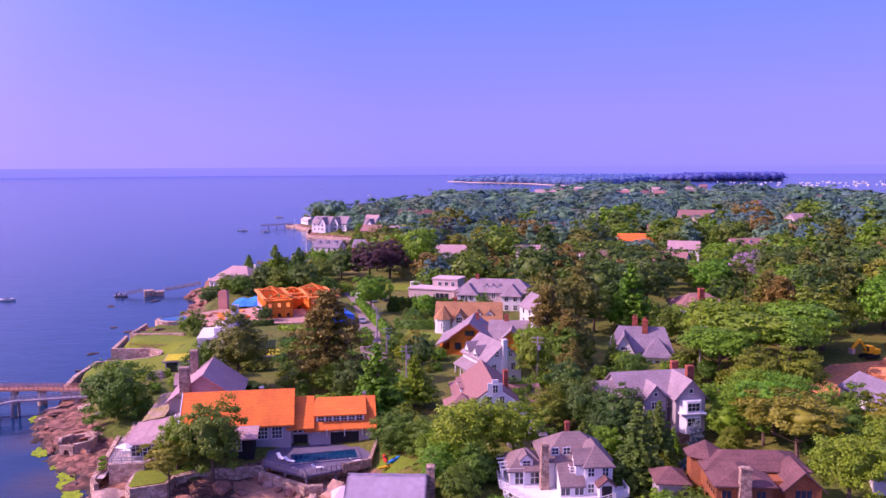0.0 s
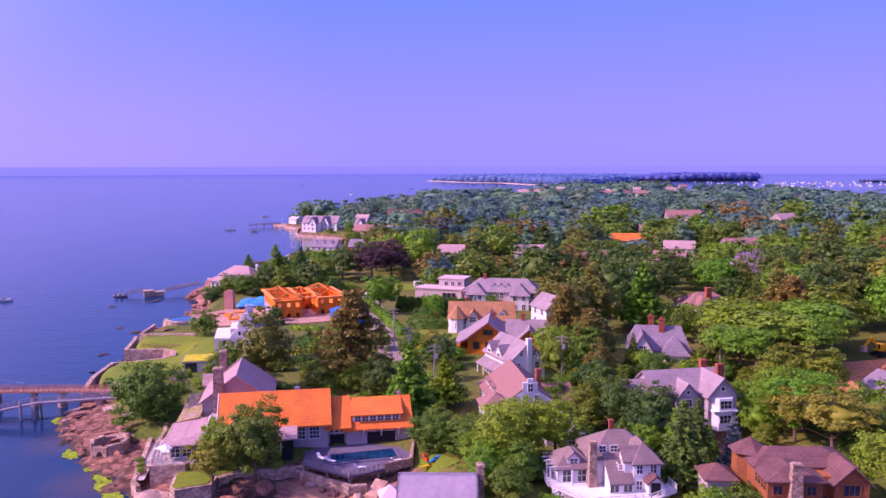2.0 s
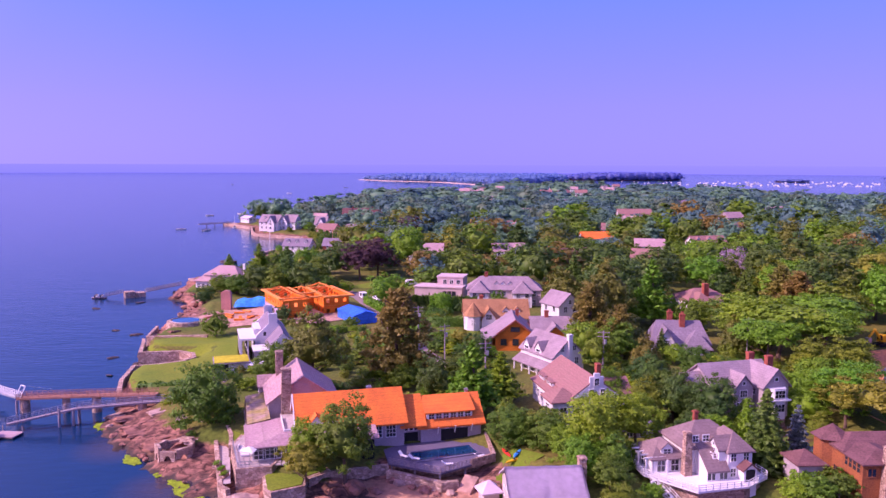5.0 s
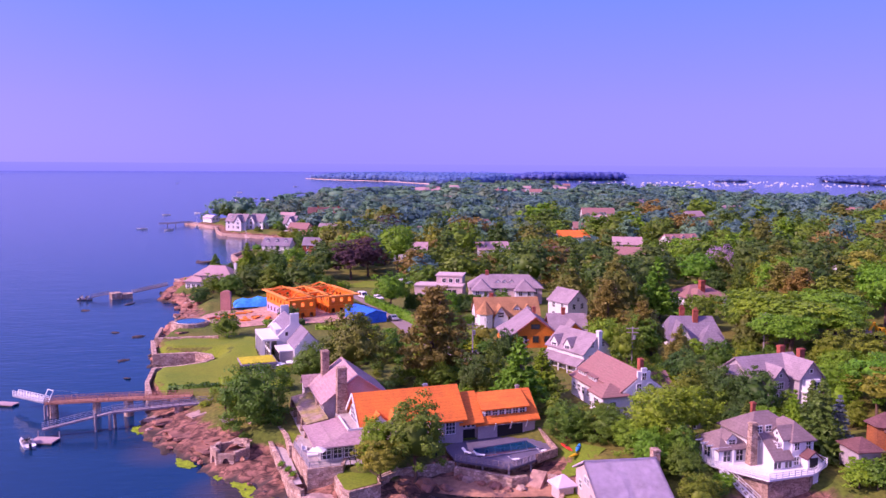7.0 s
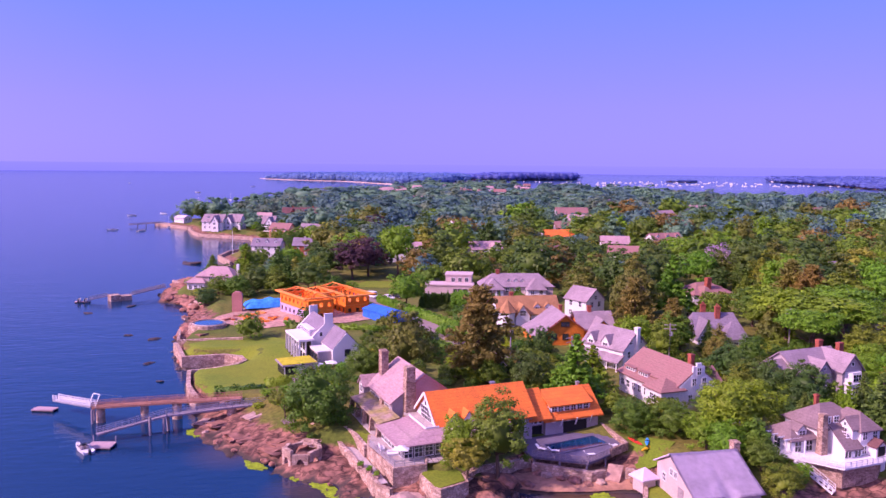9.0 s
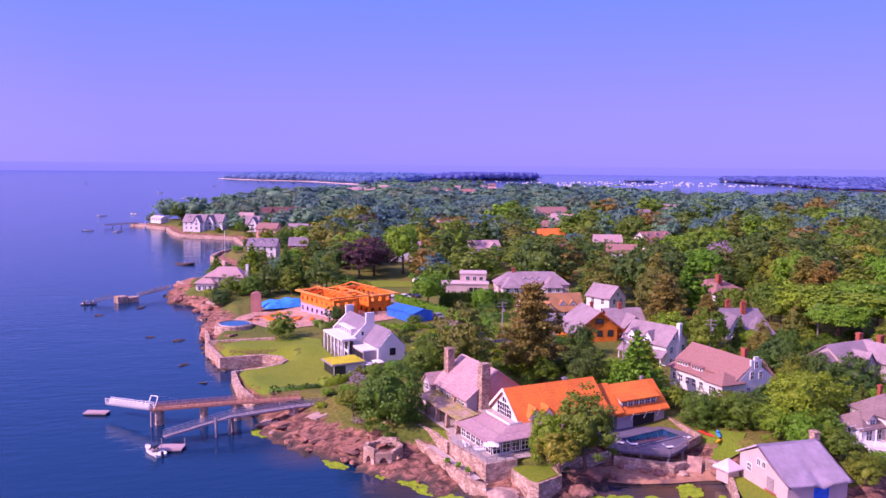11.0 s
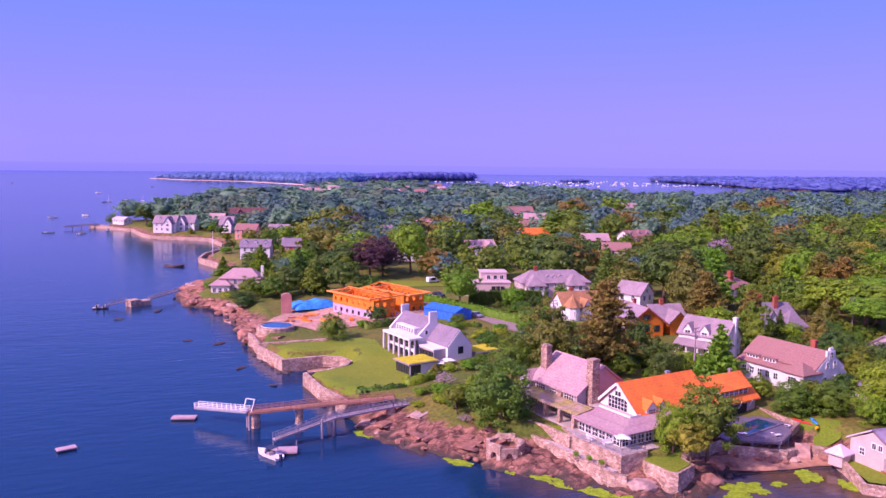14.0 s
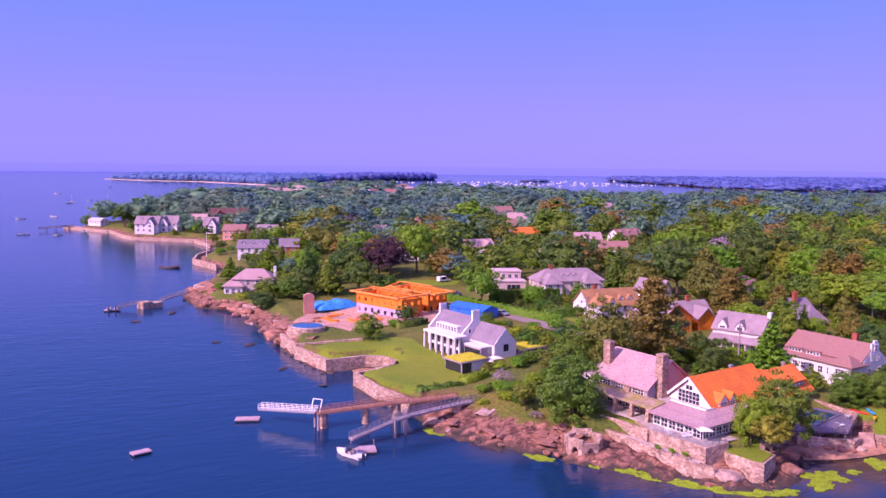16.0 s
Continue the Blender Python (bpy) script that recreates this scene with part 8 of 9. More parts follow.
def car(x, y, turn, material, label, van=False, z=None):
    z = gz(x, y) + 0.16 if z is None else z
    c = thing("van" if van else "car", x, y, z, turn, label, "van" if van else "car", "parked vehicles")
    L, W, H = (5.2, 2.0, 2.1) if van else (4.6, 1.85, 1.45)
    prof = [(-L / 2, 0.35), (L / 2, 0.35), (L / 2, 0.85), (L * 0.28, 0.98), (L * 0.16, H), (-L * 0.48, H), (-L / 2, 0.95)] if van else [(-L / 2, 0.32), (L / 2, 0.32), (L / 2, 0.75), (L * 0.22, 0.92), (L * 0.05, H), (-L * 0.3, H), (-L * 0.42, 0.98), (-L / 2, 0.92)]
    bm = bmesh.new()
    solid(bm, [(px, W / 2, pz) for px, pz in prof], [(px, -W / 2, pz) for px, pz in prof])
    bmesh.ops.recalc_face_normals(bm, faces=bm.faces)
    bmesh.ops.bevel(bm, geom=bm.edges[:], offset=0.06, segments=1, affect="EDGES")
    part("body", bm, material, c)
    for s in (-1, 1):
        bm = bmesh.new()
        box(bm, -L * 0.3, L * 0.12, s * W / 2 - 0.02, s * W / 2 + 0.02, 1.0, H - 0.12)
        part("side_window", bm, GLASS, c)
        for u in (-0.31, 0.31):
            bm = bmesh.new()
            bmesh.ops.create_cone(bm, cap_ends=True, segments=14, radius1=0.33, radius2=0.33, depth=0.22, matrix=pose(L * u, s * (W / 2 - 0.08), 0.33, 90))
            wh = part("wheel", bm, BLACK, c)
            bm = bmesh.new()
            bmesh.ops.create_cone(bm, cap_ends=True, segments=10, radius1=0.2, radius2=0.2, depth=0.02, matrix=pose(L * u, s * (W / 2 + 0.04), 0.33, 90))
            part("rim", bm, STEEL, wh)
    bm = bmesh.new()
    x0, z0, x1, z1 = (L * 0.27, 1.0, L * 0.175, H - 0.08) if van else (L * 0.205, 0.95, L * 0.07, H - 0.05)
    solid(bm, [(x0, -W * 0.42, z0), (x0, W * 0.42, z0), (x1, W * 0.4, z1), (x1, -W * 0.4, z1)], [(x0 + 0.04, -W * 0.42, z0 + 0.02), (x0 + 0.04, W * 0.42, z0 + 0.02), (x1 + 0.04, W * 0.4, z1 + 0.02), (x1 + 0.04, -W * 0.4, z1 + 0.02)])
    bmesh.ops.recalc_face_normals(bm, faces=bm.faces)
    part("windscreen", bm, GLASS, c)


car(-29, 272, -75, TRIM, "white van parked on a lane", True)
car(-24.5, 268, -60, TRIM, "white car parked beside a building site"), car(-20.5, 270, -60, CAR_DARK, "dark car parked beside a building site")
car(-25.5, 200, -80, CAR_DARK, "dark car parked under trees"), car(-8, 186, -40, CAR_DARK, "dark car parked by a hedge"), car(-24, 232, -80, STEEL, "silver car on a lane")
car(-10, 300, 10, TRIM, "white van parked on a lawn", True)


def utility_pole(x, y, h, turn):
    z = gz(x, y) - 0.3
    p = thing("utility_pole", x, y, z, turn, "wooden utility pole with a crossarm and transformer", "pole", "utility poles")
    bm = bmesh.new()
    bmesh.ops.create_cone(bm, cap_ends=True, segments=8, radius1=0.2, radius2=0.14, depth=h, matrix=pose(0, 0, h / 2))
    part("pole", bm, WOOD_GREY, p)
    for dz in (0.4, 1.3):
        bm = bmesh.new()
        beam(bm, (-1.3, 0, h - dz), (1.3, 0, h - dz), 0.14)
        part("crossarm", bm, WOOD_GREY, p)
    bm = bmesh.new()
    bmesh.ops.create_cone(bm, cap_ends=True, segments=10, radius1=0.3, radius2=0.3, depth=0.9, matrix=pose(0.4, 0, h - 2.4))
    part("transformer", bm, STEEL, p)


for x, y, h in ((-7.5, 156, 11), (-17, 200, 10.5), (19.5, 163, 11), (55, 168, 12), (-13, 178, 10)):
    utility_pole(x, y, h, rnd(-30, 30))


def kayak(x, y, turn, material, label, tilt=0):
    k = thing("kayak", x, y, gz(x, y) + 0.25, turn, label, "kayak", "kayaks on the grass")
    bm = bmesh.new()
    bmesh.ops.create_uvsphere(bm, u_segments=16, v_segments=8, radius=1.0)
    for v in bm.verts:
        v.co = Vector((v.co.x * 2.0, v.co.y * 0.36 * (1 - 0.4 * abs(v.co.x) ** 2), v.co.z * 0.24))
    part("hull", bm, material, k)
    bm = bmesh.new()
    bmesh.ops.create_cone(bm, cap_ends=True, segments=12, radius1=0.3, radius2=0.26, depth=0.08, matrix=pose(-0.1, 0, 0.21))
    part("cockpit", bm, BLACK, k)


kayak(-8.8, 121.6, 30, YELLOW, "yellow kayak lying on a lawn"), kayak(-9.6, 124.4, 100, RED_PAINT, "red kayak beside a stone wall"), kayak(-8.0, 123.2, 60, CYAN_TARP, "light blue kayak lying on a lawn")
drape("lawn", [(-13, 117.6), (-8, 117.4), (-4, 121), (-8, 126), (-11.2, 123.4)], LAWN, 0.14, "small lawn between beach and trees", "lawn", 1.5)

ex = thing("excavator", 100, 184, gz(100, 184) + 0.2, 200, "yellow excavator with a folded arm on bare soil", "excavator")
for nm, m, b in (("cab", YELLOW, (-0.6, 1.0, -0.9, 0.9, 1.3, 3.0)), ("engine_cover", YELLOW, (-2.2, -0.6, -1.2, 1.2, 1.0, 2.2)), ("cab_window", GLASS, (0.98, 1.03, -0.75, 0.75, 1.8, 2.9))):
    bm = bmesh.new()
    box(bm, *b)
    part(nm, bm, m, ex)
for s in (-1, 1):
    bm = bmesh.new()
    box(bm, -2.2, 2.2, s * 1.0 - 0.3, s * 1.0 + 0.3, 0, 0.95)
    bmesh.ops.bevel(bm, geom=bm.edges[:], offset=0.25, segments=2, affect="EDGES")
    part("track", bm, BLACK, ex)
for a, b in (((0.8, 0, 1.8), (3.2, 0, 4.6)), ((3.2, 0, 4.6), (5.4, 0, 2.6))):
    bm = bmesh.new()
    beam(bm, a, b, 0.4, 0.5)
    part("arm", bm, YELLOW, ex)
bm = bmesh.new()
box(bm, 5.0, 6.0, -0.6, 0.6, 1.5, 2.7)
part("bucket", bm, STEEL, ex)
for x, y, r in ((96, 170, 3.5), (104, 177, 4.5)):
    bm = bmesh.new()
    bmesh.ops.create_icosphere(bm, subdivisions=3, radius=1)
    for v in bm.verts:
        v.co = Vector((v.co.x * r, v.co.y * r, max(v.co.z, -0.1) * r * 0.4)) * (1 + 0.2 * noise.noise(v.co * 2))
    single("soil_heap", bm, DIRT, "heap of dug orange soil", "soil", m=pose(x, y, gz(x, y) + 0.2))
plain_house(83, 141, -83, 24, 8, 1, STUCCO, SLATE_D, "long low white building with a dark roof beside a dug site", 2.4)
plain_house(68, 110, -20, 13, 9, 2, STUCCO, SLATE_D, "modern white house with glass balconies half behind trees", 1.2, ground_z=1.0)
TAKEN.append((95, 162, 16)), TAKEN.append((110, 170, 16)), TAKEN.append((83, 141, 9))

# heaps, stacks and debris of the building site
for i in range(14):
    x, y = -70 + rnd(-8, 12), 250 + rnd(-12, 10)
    if math.hypot(x + 48, y - 253) < 14:
        continue
    st = new("timber_stack")
    st.matrix_basis = pose(x, y, gz(x, y) + 0.15, 0, 0, rnd(0, 180))
    tagged(st, "small stack of fresh planks on building-site soil", "timber", "timber stacks")
    for k in range(3):
        bm = bmesh.new()
        box(bm, -1.6 + rnd(-0.2, 0.2), 1.6 + rnd(-0.2, 0.2), -0.5, 0.5, k * 0.22, k * 0.22 + 0.18)
        part("plank_layer", bm, random.choice((LUMBER, WOOD_RED, OSB)), st)

# ---- hedges and shrubs ----


def hedge(p, q, w, h, material, label, z=None):
    rng = np.random.default_rng(int(abs(p[0] * 13 + p[1] * 7)))
    L = math.hypot(q[0] - p[0], q[1] - p[1])
    n = int(L * (w + 2 * h) * 9)
    pts = np.stack([rng.uniform(0, L, n), rng.uniform(-w / 2, w / 2, n), rng.uniform(0.1, h, n)], 1)
    side = rng.integers(0, 3, n)
    nor = np.zeros((n, 3))
    pts[side == 0, 2], nor[side == 0, 2] = h, 1
    pts[side == 1, 1], nor[side == 1, 1] = w / 2, 1
    pts[side == 2, 1], nor[side == 2, 1] = -w / 2, -1
    pts += rng.normal(size=pts.shape) * 0.1
    pts[:, 2] += 0.25 * np.sin(pts[:, 0] * 1.9) * (pts[:, 2] / h)
    V, Fc = leaf_cards(pts, nor, 0.24, rng)
    cv = np.array([(x, y, zz) for x in (0, L) for y in (-w / 2 + 0.1, w / 2 - 0.1) for zz in (-0.5, h - 0.15)])
    cf = np.array([(0, 1, 3), (0, 3, 2), (4, 6, 7), (4, 7, 5), (0, 4, 5), (0, 5, 1), (2, 3, 7), (2, 7, 6), (1, 5, 7), (1, 7, 3)])
    me = mesh_from("hedge", np.concatenate([V, cv]), np.concatenate([Fc, cf + len(V)]), material)
    ob = new("hedge", me)
    ob.matrix_basis = pose(p[0], p[1], gz(*p) if z is None else z, 0, 0, math.degrees(math.atan2(q[1] - p[1], q[0] - p[0])))
    tagged(ob, label, "hedge", "garden hedges")


hedge((-79.4, 171.9), (-69.2, 172.4), 2.2, 1.9, LEAF_OAK, "clipped dark green hedge at a lawn's edge", 2.4)
hedge((-68.8, 172.6), (-61.5, 175.8), 2.0, 2.2, LEAF_LIME, "clipped light green hedge at a lawn's edge", 3.0)
hedge((-28.5, 264), (-15.5, 214), 2.0, 2.4, LEAF_LIME, "long clipped light green hedge along a lane")
hedge((-17, 252), (6, 246), 2.4, 4.2, LEAF_MAPLE, "tall evergreen hedge before a villa")
hedge((-14, 224), (-2, 222), 2.2, 2.6, LEAF_OAK, "dark clipped hedge beside a lawn")
hedge((-47, 224), (-30, 220), 1.6, 1.2, LEAF_LIME, "low clipped hedge along a drive")
hedge((-60, 228), (-50, 231), 1.8, 1.8, LEAF_DARK, "dark clipped hedge below a building site")
hedge((-28, 202), (-17, 176), 1.6, 1.6, LEAF_OAK, "clipped dark hedge along a lane")
for x, y, h, r, k in ((-30, 205, 3.2, 2.4, "yellow"), (-33, 209, 2.6, 2.0, "yellow"), (-28, 209, 3.0, 2.2, "lime"), (-37, 206, 2.2, 1.8, "yellow"), (-56, 179, 2.2, 2, "yellow"), (-52, 178, 2.6, 2.2, "lime"), (-48, 180, 2.8, 2.2, "maple"), (-59, 180, 2.0, 1.6, "brown"),
                      (-60, 231, 2.2, 1.8, "lime"), (-45, 180, 3.4, 2.4, "oak"), (-41, 178, 3.0, 2.4, "maple"), (-38, 183, 3.2, 2.4, "oak")):
    tree(k, x, y, h, r)
for x, y, h, r, k in ((-67, 158, 2.0, 2.0, "yellow"), (-65, 162, 2.4, 2.2, "lime"), (-69, 164, 1.6, 1.6, "lime"), (-64, 155, 1.8, 1.8, "maple"), (-58, 150, 2.4, 2.2, "lime"), (-66, 149, 1.4, 1.4, "grey"), (-62, 168, 3.0, 2.2, "grey"), (-66.6, 152, 6.0, 2.6, "oakd"), (-56, 165, 2.6, 2.4, "lime"), (-71, 160, 1.3, 1.4, "yellow"),
                      (-86, 300, 2.6, 3.2, "yellow"), (-90, 318, 2.4, 3.0, "lime"), (-84, 296, 3, 3, "dark"), (-76, 290, 3.2, 3.4, "maple"), (-70, 285, 3.4, 3.2, "dark")):
    tree(k, x, y, h, r)
for x, y, h, r, k in ((27, 101, 3.0, 2.6, "lime"), (30, 104, 3.2, 2.4, "lime"), (32, 119, 4.0, 2.6, "yellow"), (35, 121, 3.6, 2.2, "brown"), (25, 122, 6, 2.8, "lime"), (22, 122, 6.5, 2.6, "fir"), (30, 122, 5.5, 2.4, "maple"), (4.5, 112, 4, 2.6, "maple"), (2, 113, 5, 3, "oak"),
                      (-7, 137, 4.5, 3, "maple"), (0, 131, 4.5, 3.4, "dark"), (-22, 146, 4, 2.6, "lime"), (-18, 153, 9, 4, "dark"), (-38, 152, 5, 3, "dark"), (-24, 160, 6, 3.2, "oak")):
    tree(k, x, y, h, r)

# planted boxes along the stone path
for x, y in ((-56.3, 127.0), (-55.3, 124.7), (-54.5, 122.5)):
    pb = thing("planter", x, y, 2.5, -22, "long stone planter with low green plants beside a path", "planter", "planters of the path")
    bm = bmesh.new()
    box(bm, -0.4, 0.4, -0.85, 0.85, -0.1, 0.5)
    bmesh.ops.bevel(bm, geom=bm.edges[:], offset=0.04, segments=1, affect="EDGES")
    part("trough", bm, STONE_WALL, pb)
    rngp = np.random.default_rng(int(-x * 10))
    p = np.stack([rngp.uniform(-0.38, 0.38, 160), rngp.uniform(-0.8, 0.8, 160), rngp.uniform(0.45, 0.85, 160)], 1)
    V, Fc = leaf_cards(p, np.tile([0, 0, 1.0], (160, 1)), 0.13, rngp)
    o = new("plants", mesh_from("plants", V, Fc, LEAF_LIME))
    o.parent = pb

# loose planting of the gardens
for outline, n, lo, hi in (([(-56, 166), (-48, 170), (-30, 172), (-20, 180), (-28, 198), (-46, 190), (-58, 178)], 44, 1.2, 3.4), ([(-20, 150), (-6, 148), (-4, 166), (-16, 172)], 20, 1.6, 4.2), ([(-8, 172), (2, 172), (-2, 196), (-14, 198)], 20, 1.6, 4.5),
                           ([(-66, 150), (-60, 152), (-56, 168), (-68, 172)], 16, 0.8, 2.0), ([(-44, 204), (-30, 200), (-28, 217), (-42, 219)], 16, 1.0, 2.6), ([(-12, 226), (16, 224), (18, 242), (-14, 246)], 22, 1.5, 4.0), ([(20, 120), (36, 122), (34, 134), (16, 130)], 14, 2.0, 4.5), ([(-40, 152), (-22, 147), (-6, 150), (-8, 170), (-36, 176)], 44, 1.4, 4.0), ([(44, 150), (60, 148), (80, 168), (66, 192), (50, 182)], 44, 2.0, 5.0), ([(14, 150), (34, 152), (40, 182), (18, 192)], 30, 2.0, 5.0)):
    poly = np.array(outline, float)
    (x0, y0), (x1, y1) = poly.min(0), poly.max(0)
    for i in range(n):
        x, y = rnd(x0, x1), rnd(y0, y1)
        if not inside(np.array([x]), np.array([y]), poly)[0] or any((x - a) ** 2 + (y - b) ** 2 < (r + 0.5) ** 2 for a, b, r in TAKEN[19:] if r > 7):
            continue
        h = rnd(lo, hi)
        tree(random.choice(("oak", "lime2", "maple", "dark2", "maple2", "yellow", "oak2", "round")), x, y, h, h * rnd(0.55, 0.85))
        TAKEN.pop()

# boats of the far anchorage
rng2 = np.random.default_rng(3)
bm = bmesh.new()
for i in range(130):
    x, y = rng2.uniform(800, 1500), rng2.uniform(1750, 2350)
    L = rng2.uniform(5, 10)
    m = pose(x, y, 0, 0, 0, rng2.uniform(0, 180))
    solid(bm, [m @ Vector(p) for p in ((-L / 2, -1.2, -0.2), (L * 0.3, -1.2, -0.2), (L / 2, 0, -0.2), (L * 0.3, 1.2, -0.2), (-L / 2, 1.2, -0.2))],
          [m @ Vector(p) for p in ((-L / 2, -1.6, 1.3), (L * 0.3, -1.6, 1.5), (L / 2, 0, 1.7), (L * 0.3, 1.6, 1.5), (-L / 2, 1.6, 1.3))])
    box(bm, -L * 0.16, L * 0.14, -0.9, 0.9, 1.3, 2.2, m)
    if i % 3 == 0:
        beam(bm, m @ Vector((0.5, 0, 1)), m @ Vector((0.5, 0, L * 0.75)), 0.12)
single("anchored_boats", bm, TRIM, "many white boats anchored across a far bay", "boats", kind="stuff")

# ---- woods ----


def clear_of(x, y, extra=0.0):
    return all((x - a) ** 2 + (y - b) ** 2 > (r + extra) ** 2 for a, b, r in TAKEN)


# open views: before these houses the trees stay below the lines of sight from the water
SIGHT = [(a, b, r, gz(a, b) + (2.5 if a < -20 else 4.0 if b < 262 else 7.4 if b < 700 else 3.0)) for a, b, r in TAKEN if r >= 7 and b > 120 and (a, b, r) not in GROVE and (a, b) not in SCREENED]


def top_limit(x, y):
    """The height to which a tree may rise at a place without shutting off a house."""
    best = 99.0
    for a, b, r, zv in SIGHT:
        vx, vy = -62 - a, 14 - b
        L = math.hypot(vx, vy)
        along = ((x - a) * vx + (y - b) * vy) / L
        if -r < along < 75:
            across = abs((x - a) * vy - (y - b) * vx) / L
            if across < r * 0.75 + 3.0 + 0.13 * max(along, 0):
                best = min(best, zv + max(along, 0) * (50 - zv) / L)
    return best


def woods():
    """The belt of trees inland: single trees near the gardens, then masses of crowns."""
    rng = np.random.default_rng(77)
    LEVELS = []
    for n, m, size, light in ((30, 26, 0.034, False), (26, 20, 0.044, False), (20, 14, 0.066, True)):
        forms = []
        for k in range(8):
            shape = ({"uneven": 0.2}, {"zc": 0.55, "high": 0.43}, {"zc": 0.62, "high": 0.33, "uneven": 0.22}, {"taper": 0.3}, {"uneven": 0.12}, {"taper": 0.8, "zc": 0.52, "high": 0.46, "wide": 0.36}, {"uneven": 0.25, "zc": 0.56}, {"taper": 0.5, "high": 0.44})[k]
            clumps, core = crown_plan(rng, n, s=(0.075, 0.15), **shape)
            if light:
                core = (LOW_V * np.array([0.34, 0.34, 0.34]) + np.array([0, 0, 0.56]), LOW_F)
            forms.append(crown_arrays(clumps, m, size, rng, core=core))
        LEVELS.append(forms)
    kinds_far = (LEAF_FAR, LEAF_FAR2, LEAF_FAR3)
    bins = {m.name: ([], [], [0], m) for m in (*kinds_far, LEAF_OAK, LEAF_LIME, LEAF_MAPLE, LEAF_BROWN, LEAF_DARK, LEAF_SUMAC, LEAF_RUST)}
    names = [m.name for m in (LEAF_OAK, LEAF_OAK, LEAF_DARK, LEAF_OAK, LEAF_LIME, LEAF_MAPLE, LEAF_MAPLE, LEAF_DARK, LEAF_BROWN, LEAF_FAR2, LEAF_SUMAC, LEAF_RUST, LEAF_DARK)]
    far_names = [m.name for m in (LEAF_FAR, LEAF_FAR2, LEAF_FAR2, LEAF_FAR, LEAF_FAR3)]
    pts = []
    for x0, x1, y0, y1, s in ((-120, 480, 130, 262, 11.5), (-120, 520, 262, 420, 13.5), (-140, 950, 420, 760, 16.5), (-100, 2000, 760, 1600, 23)):
        for x in np.arange(x0, x1, s):
            for y in np.arange(y0, y1, s):
                pts.append((x + rng.uniform(-0.5, 0.5) * s, y + rng.uniform(-0.5, 0.5) * s, s))
    P = np.array(pts)
    d = edge_distance(P[:, 0], P[:, 1])
    ok = inside(P[:, 0], P[:, 1]) & (d > np.where((P[:, 1] > 345) & (P[:, 1] < 720) & (P[:, 0] < 0), 16, 12))
    kinds = ["oak", "oak2", "lime", "lime2", "maple", "maple2", "dark", "dark2", "oak", "maple", "brown", "pine", "fir", "shaggy", "oakd", "dark"]
    n_obj = n_far = 0
    Z = height(P[:, 0], P[:, 1])
    road = np.array([(-42, 304), (-35, 300), (-24, 280), (-15, 240), (-12, 208), (-8, 180), (-2, 164), (-11, 158), (-20, 172), (-26, 192), (-28, 212), (-31, 240), (-37, 276)], float)
    on_road = inside(P[:, 0], P[:, 1], road)
    for (x, y, s), good, z, skip in zip(P, ok, Z, on_road):
        if not good or skip or x > max(0.6 * y + 40, 1.43 * y - 165) or not clear_of(x, y, 3.2 if y < 420 else 1.5):
            continue
        big = rng.uniform(0, 1) ** (1.2 if y < 420 else 1.7)
        h = (9 + (11 if y < 420 else 13) * big) if y > 165 else rng.uniform(5, 9)
        if y > 760:
            h = 6 + 12 * big
        r = s * (0.44 + 0.40 * big)
        lim = top_limit(x, y) - z if y < 1500 else 99
        if h > lim:
            h = lim * rng.uniform(0.75, 1.0)
            if h < 2.6:
                continue
            r = min(r, h * 0.62)
        if y < 262 and n_obj < 170:
            tree(kinds[rng.integers(len(kinds))], x, y, h, max(1.9, min(r, h * rng.uniform(0.38, 0.52))))
            TAKEN.pop()
            n_obj += 1
            continue
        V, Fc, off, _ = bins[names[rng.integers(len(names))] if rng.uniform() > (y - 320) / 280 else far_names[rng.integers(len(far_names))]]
        v, f = LEVELS[0 if y < 430 else 1 if y < 760 else 2][rng.integers(8)]
        t = rng.uniform(0, 6.3)
        c_, s_ = math.cos(t) * r / 0.42, math.sin(t) * r / 0.42
        v = np.stack([v[:, 0] * c_ - v[:, 1] * s_ + x, v[:, 0] * s_ + v[:, 1] * c_ + y, v[:, 2] * h * 1.15 + z - 0.15 * h], 1)
        V.append(v), Fc.append(f + off[0])
        off[0] += len(v)
        n_far += 1
    total = 0
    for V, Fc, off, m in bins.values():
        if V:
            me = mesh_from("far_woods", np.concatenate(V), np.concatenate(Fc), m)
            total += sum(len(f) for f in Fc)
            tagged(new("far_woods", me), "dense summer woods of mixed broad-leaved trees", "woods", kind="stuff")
    print("single trees", n_obj, "far trees", n_far, "woods triangles", total)


woods()


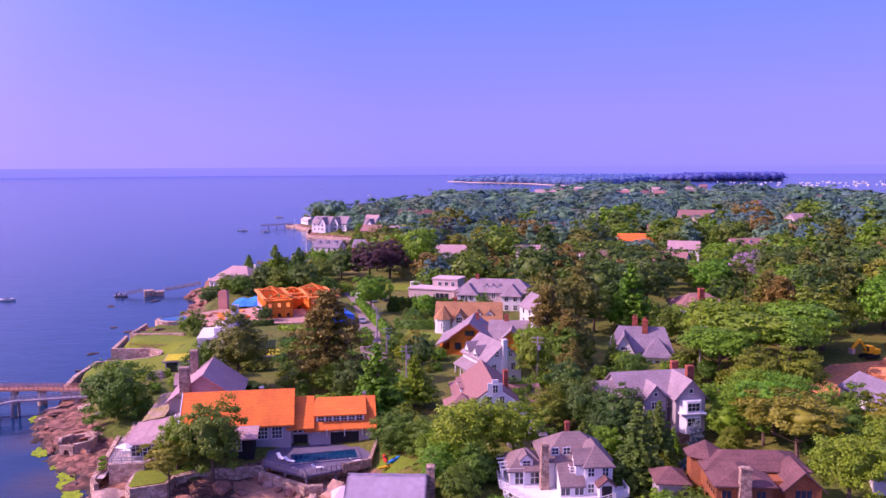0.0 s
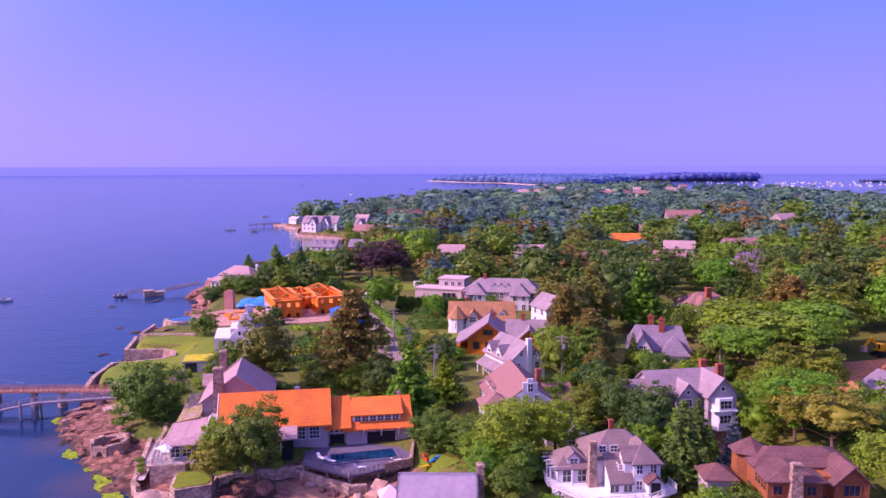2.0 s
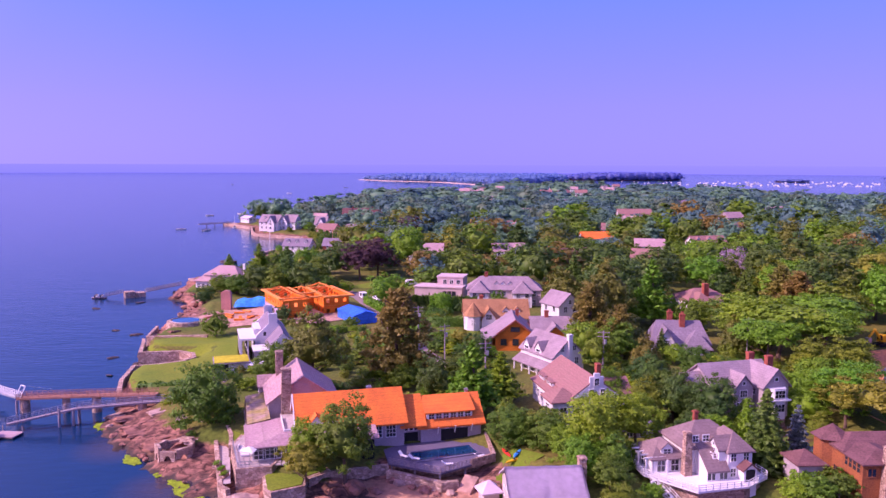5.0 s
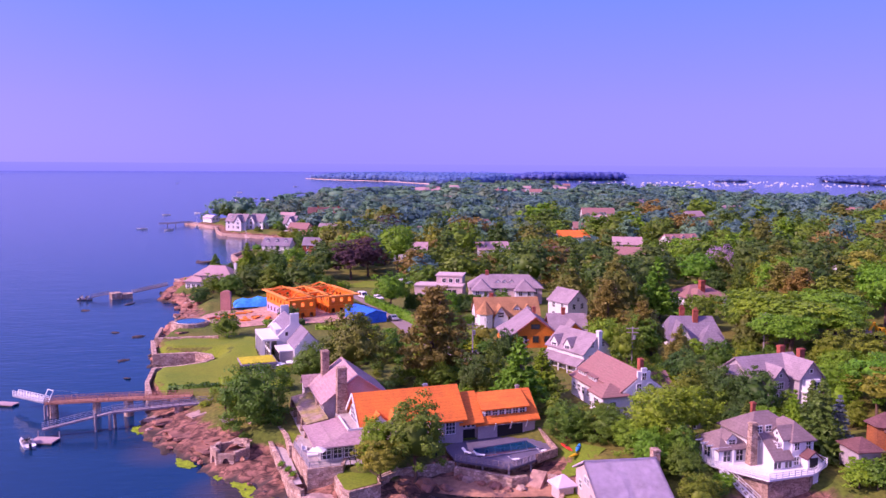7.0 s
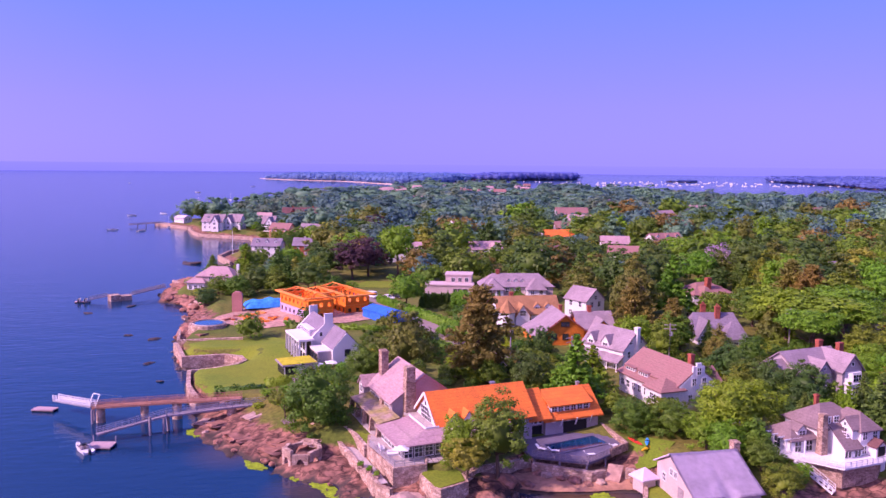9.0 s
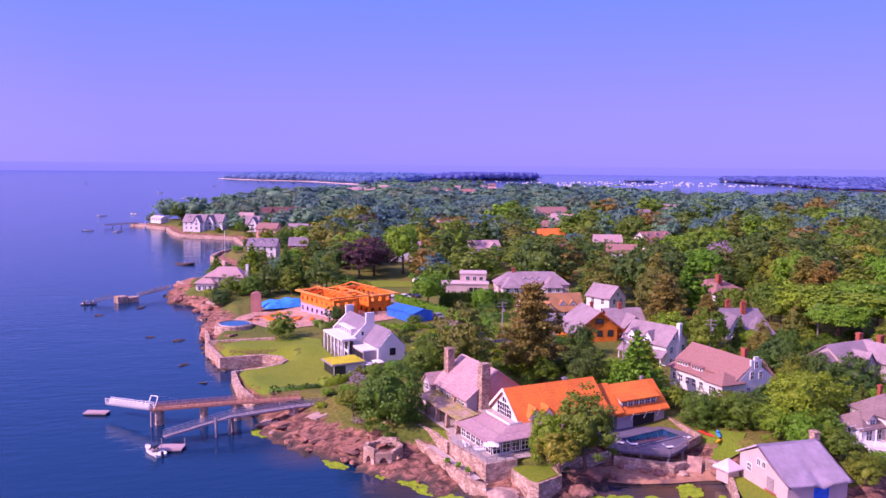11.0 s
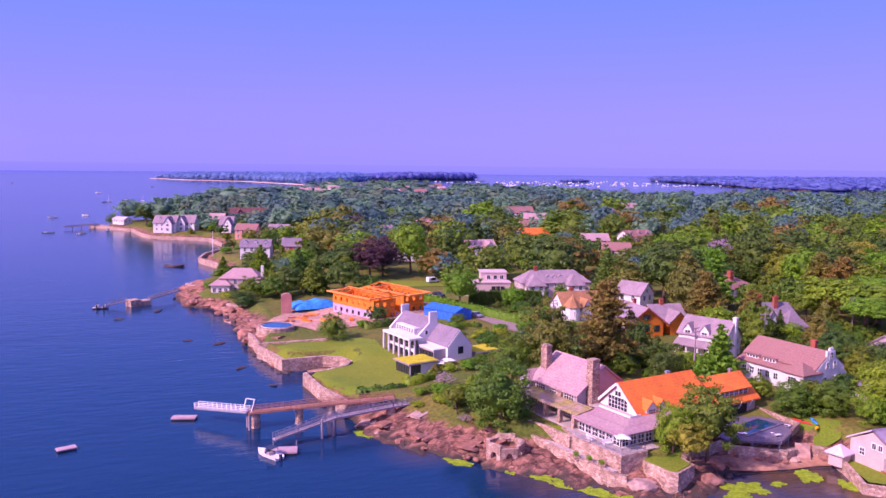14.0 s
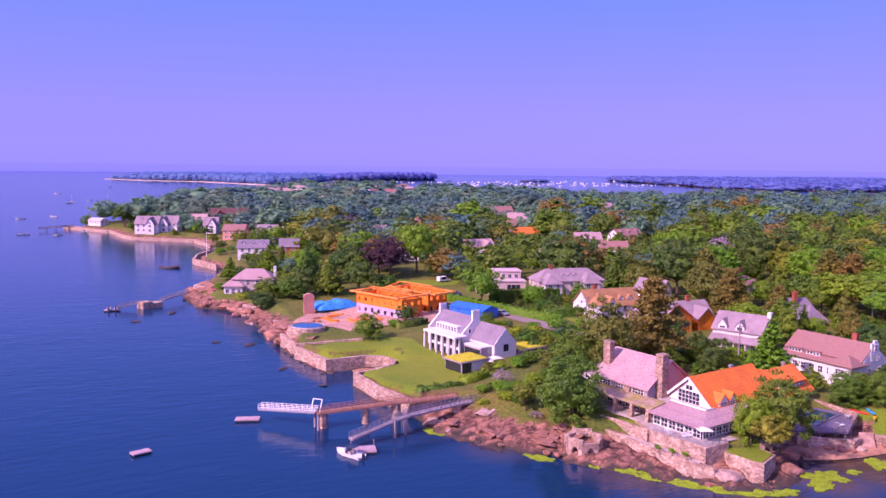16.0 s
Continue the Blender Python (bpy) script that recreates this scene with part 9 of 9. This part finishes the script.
def far_land(name, pts, label, hmin, hmax, s, seed, beach=None):
    """Low wooded land far across the water, with a pale beach where it has one."""
    poly = np.array(pts, float)
    bm = bmesh.new()
    flat_slab(bm, pts, -0.5, 1.2)
    bmesh.ops.recalc_face_normals(bm, faces=bm.faces)
    single(name, bm, BEACH if beach else GROUND, label, "land", kind="structure")
    rng = np.random.default_rng(seed)
    form = []
    for i in range(5):
        clumps, _ = crown_plan(rng, 18, zc=0.46, high=0.50, bottom=-0.85, s=(0.10, 0.20), uneven=0.1)
        form.append(crown_arrays(clumps, 9, 0.07, rng, core=(LOW_V * np.array([0.36, 0.36, 0.50]) + np.array([0, 0, 0.42]), LOW_F)))
    V, Fc, off = [], [], 0
    (x0, y0), (x1, y1) = poly.min(0), poly.max(0)
    for x in np.arange(x0, x1, s):
        for y in np.arange(y0, y1, s):
            a, b = x + rng.uniform(-0.4, 0.4) * s, y + rng.uniform(-0.4, 0.4) * s
            if not inside(np.array([a]), np.array([b]), poly)[0] or edge_distance(np.array([a]), np.array([b]), poly)[0] < (beach or 4):
                continue
            if s > 20 and edge_distance(np.array([a]), np.array([b]), poly)[0] > 240 and rng.uniform() < 0.7:
                continue
            k = min(1.0, 0.45 + (a - x0) / 260)
            h, r = rng.uniform(hmin, hmax) * k, s * rng.uniform(1.0, 1.5)
            if rng.uniform() > 0.55 + 0.5 * k:
                continue
            v, f = form[rng.integers(len(form))]
            v = v * np.array([r / 0.42, r / 0.42, h]) + np.array([a, b, 1.0])
            V.append(v), Fc.append(f + off)
            off += len(v)
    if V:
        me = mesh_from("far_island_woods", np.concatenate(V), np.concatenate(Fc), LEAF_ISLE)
        tagged(new("far_island_woods", me), "woods on far low land, blue haze painted into the leaf colour", "woods", kind="stuff")


far_land("far_island", [(15, 2640), (97, 2430), (228, 2270), (318, 1900), (400, 1890), (500, 2050), (650, 2350), (640, 2520), (300, 2660), (80, 2700)], "low wooded island with a long sandy beach", 19, 25, 15, 5, 22)
far_land("far_island", [(670, 2560), (860, 2520), (1060, 2560), (1140, 2680), (900, 2760), (690, 2700)], "low wooded island beyond the anchorage", 22, 28, 16, 6)
far_land("far_shore", [(1733, 2378), (1560, 1900), (1390, 1570), (1385, 1390), (1510, 1290), (1620, 1230), (2600, 900), (3300, 1100), (3300, 2500), (2400, 2700), (1850, 2560)], "long low wooded shore across the bay", 13, 21, 27, 7)
far_land("far_island", [(1290, 2330), (1340, 2290), (1400, 2320), (1360, 2380)], "small wooded islet among anchored boats", 8, 13, 15, 8)

# hazy distance at the horizon: a glowing ring coloured from far water to haze
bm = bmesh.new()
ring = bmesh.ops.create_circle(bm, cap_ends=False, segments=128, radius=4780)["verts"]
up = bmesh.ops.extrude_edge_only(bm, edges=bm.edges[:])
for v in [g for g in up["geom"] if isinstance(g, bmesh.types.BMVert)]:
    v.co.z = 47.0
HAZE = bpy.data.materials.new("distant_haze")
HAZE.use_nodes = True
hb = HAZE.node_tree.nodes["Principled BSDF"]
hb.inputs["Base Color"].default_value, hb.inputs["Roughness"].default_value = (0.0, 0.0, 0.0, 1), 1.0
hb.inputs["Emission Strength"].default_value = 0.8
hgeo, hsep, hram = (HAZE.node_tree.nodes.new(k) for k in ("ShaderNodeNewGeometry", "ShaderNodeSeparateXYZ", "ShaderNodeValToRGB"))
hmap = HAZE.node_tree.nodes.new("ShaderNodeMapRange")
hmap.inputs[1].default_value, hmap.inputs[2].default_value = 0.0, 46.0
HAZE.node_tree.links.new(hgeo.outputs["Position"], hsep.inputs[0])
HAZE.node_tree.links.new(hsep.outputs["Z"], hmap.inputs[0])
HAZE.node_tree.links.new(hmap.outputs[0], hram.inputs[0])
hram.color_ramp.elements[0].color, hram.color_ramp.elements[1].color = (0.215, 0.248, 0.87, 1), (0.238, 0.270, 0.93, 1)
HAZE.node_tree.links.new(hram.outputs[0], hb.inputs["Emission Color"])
single("backdrop", bm, HAZE, "glowing band painted as hazy far water and shore at the horizon", "horizon", kind="structure")
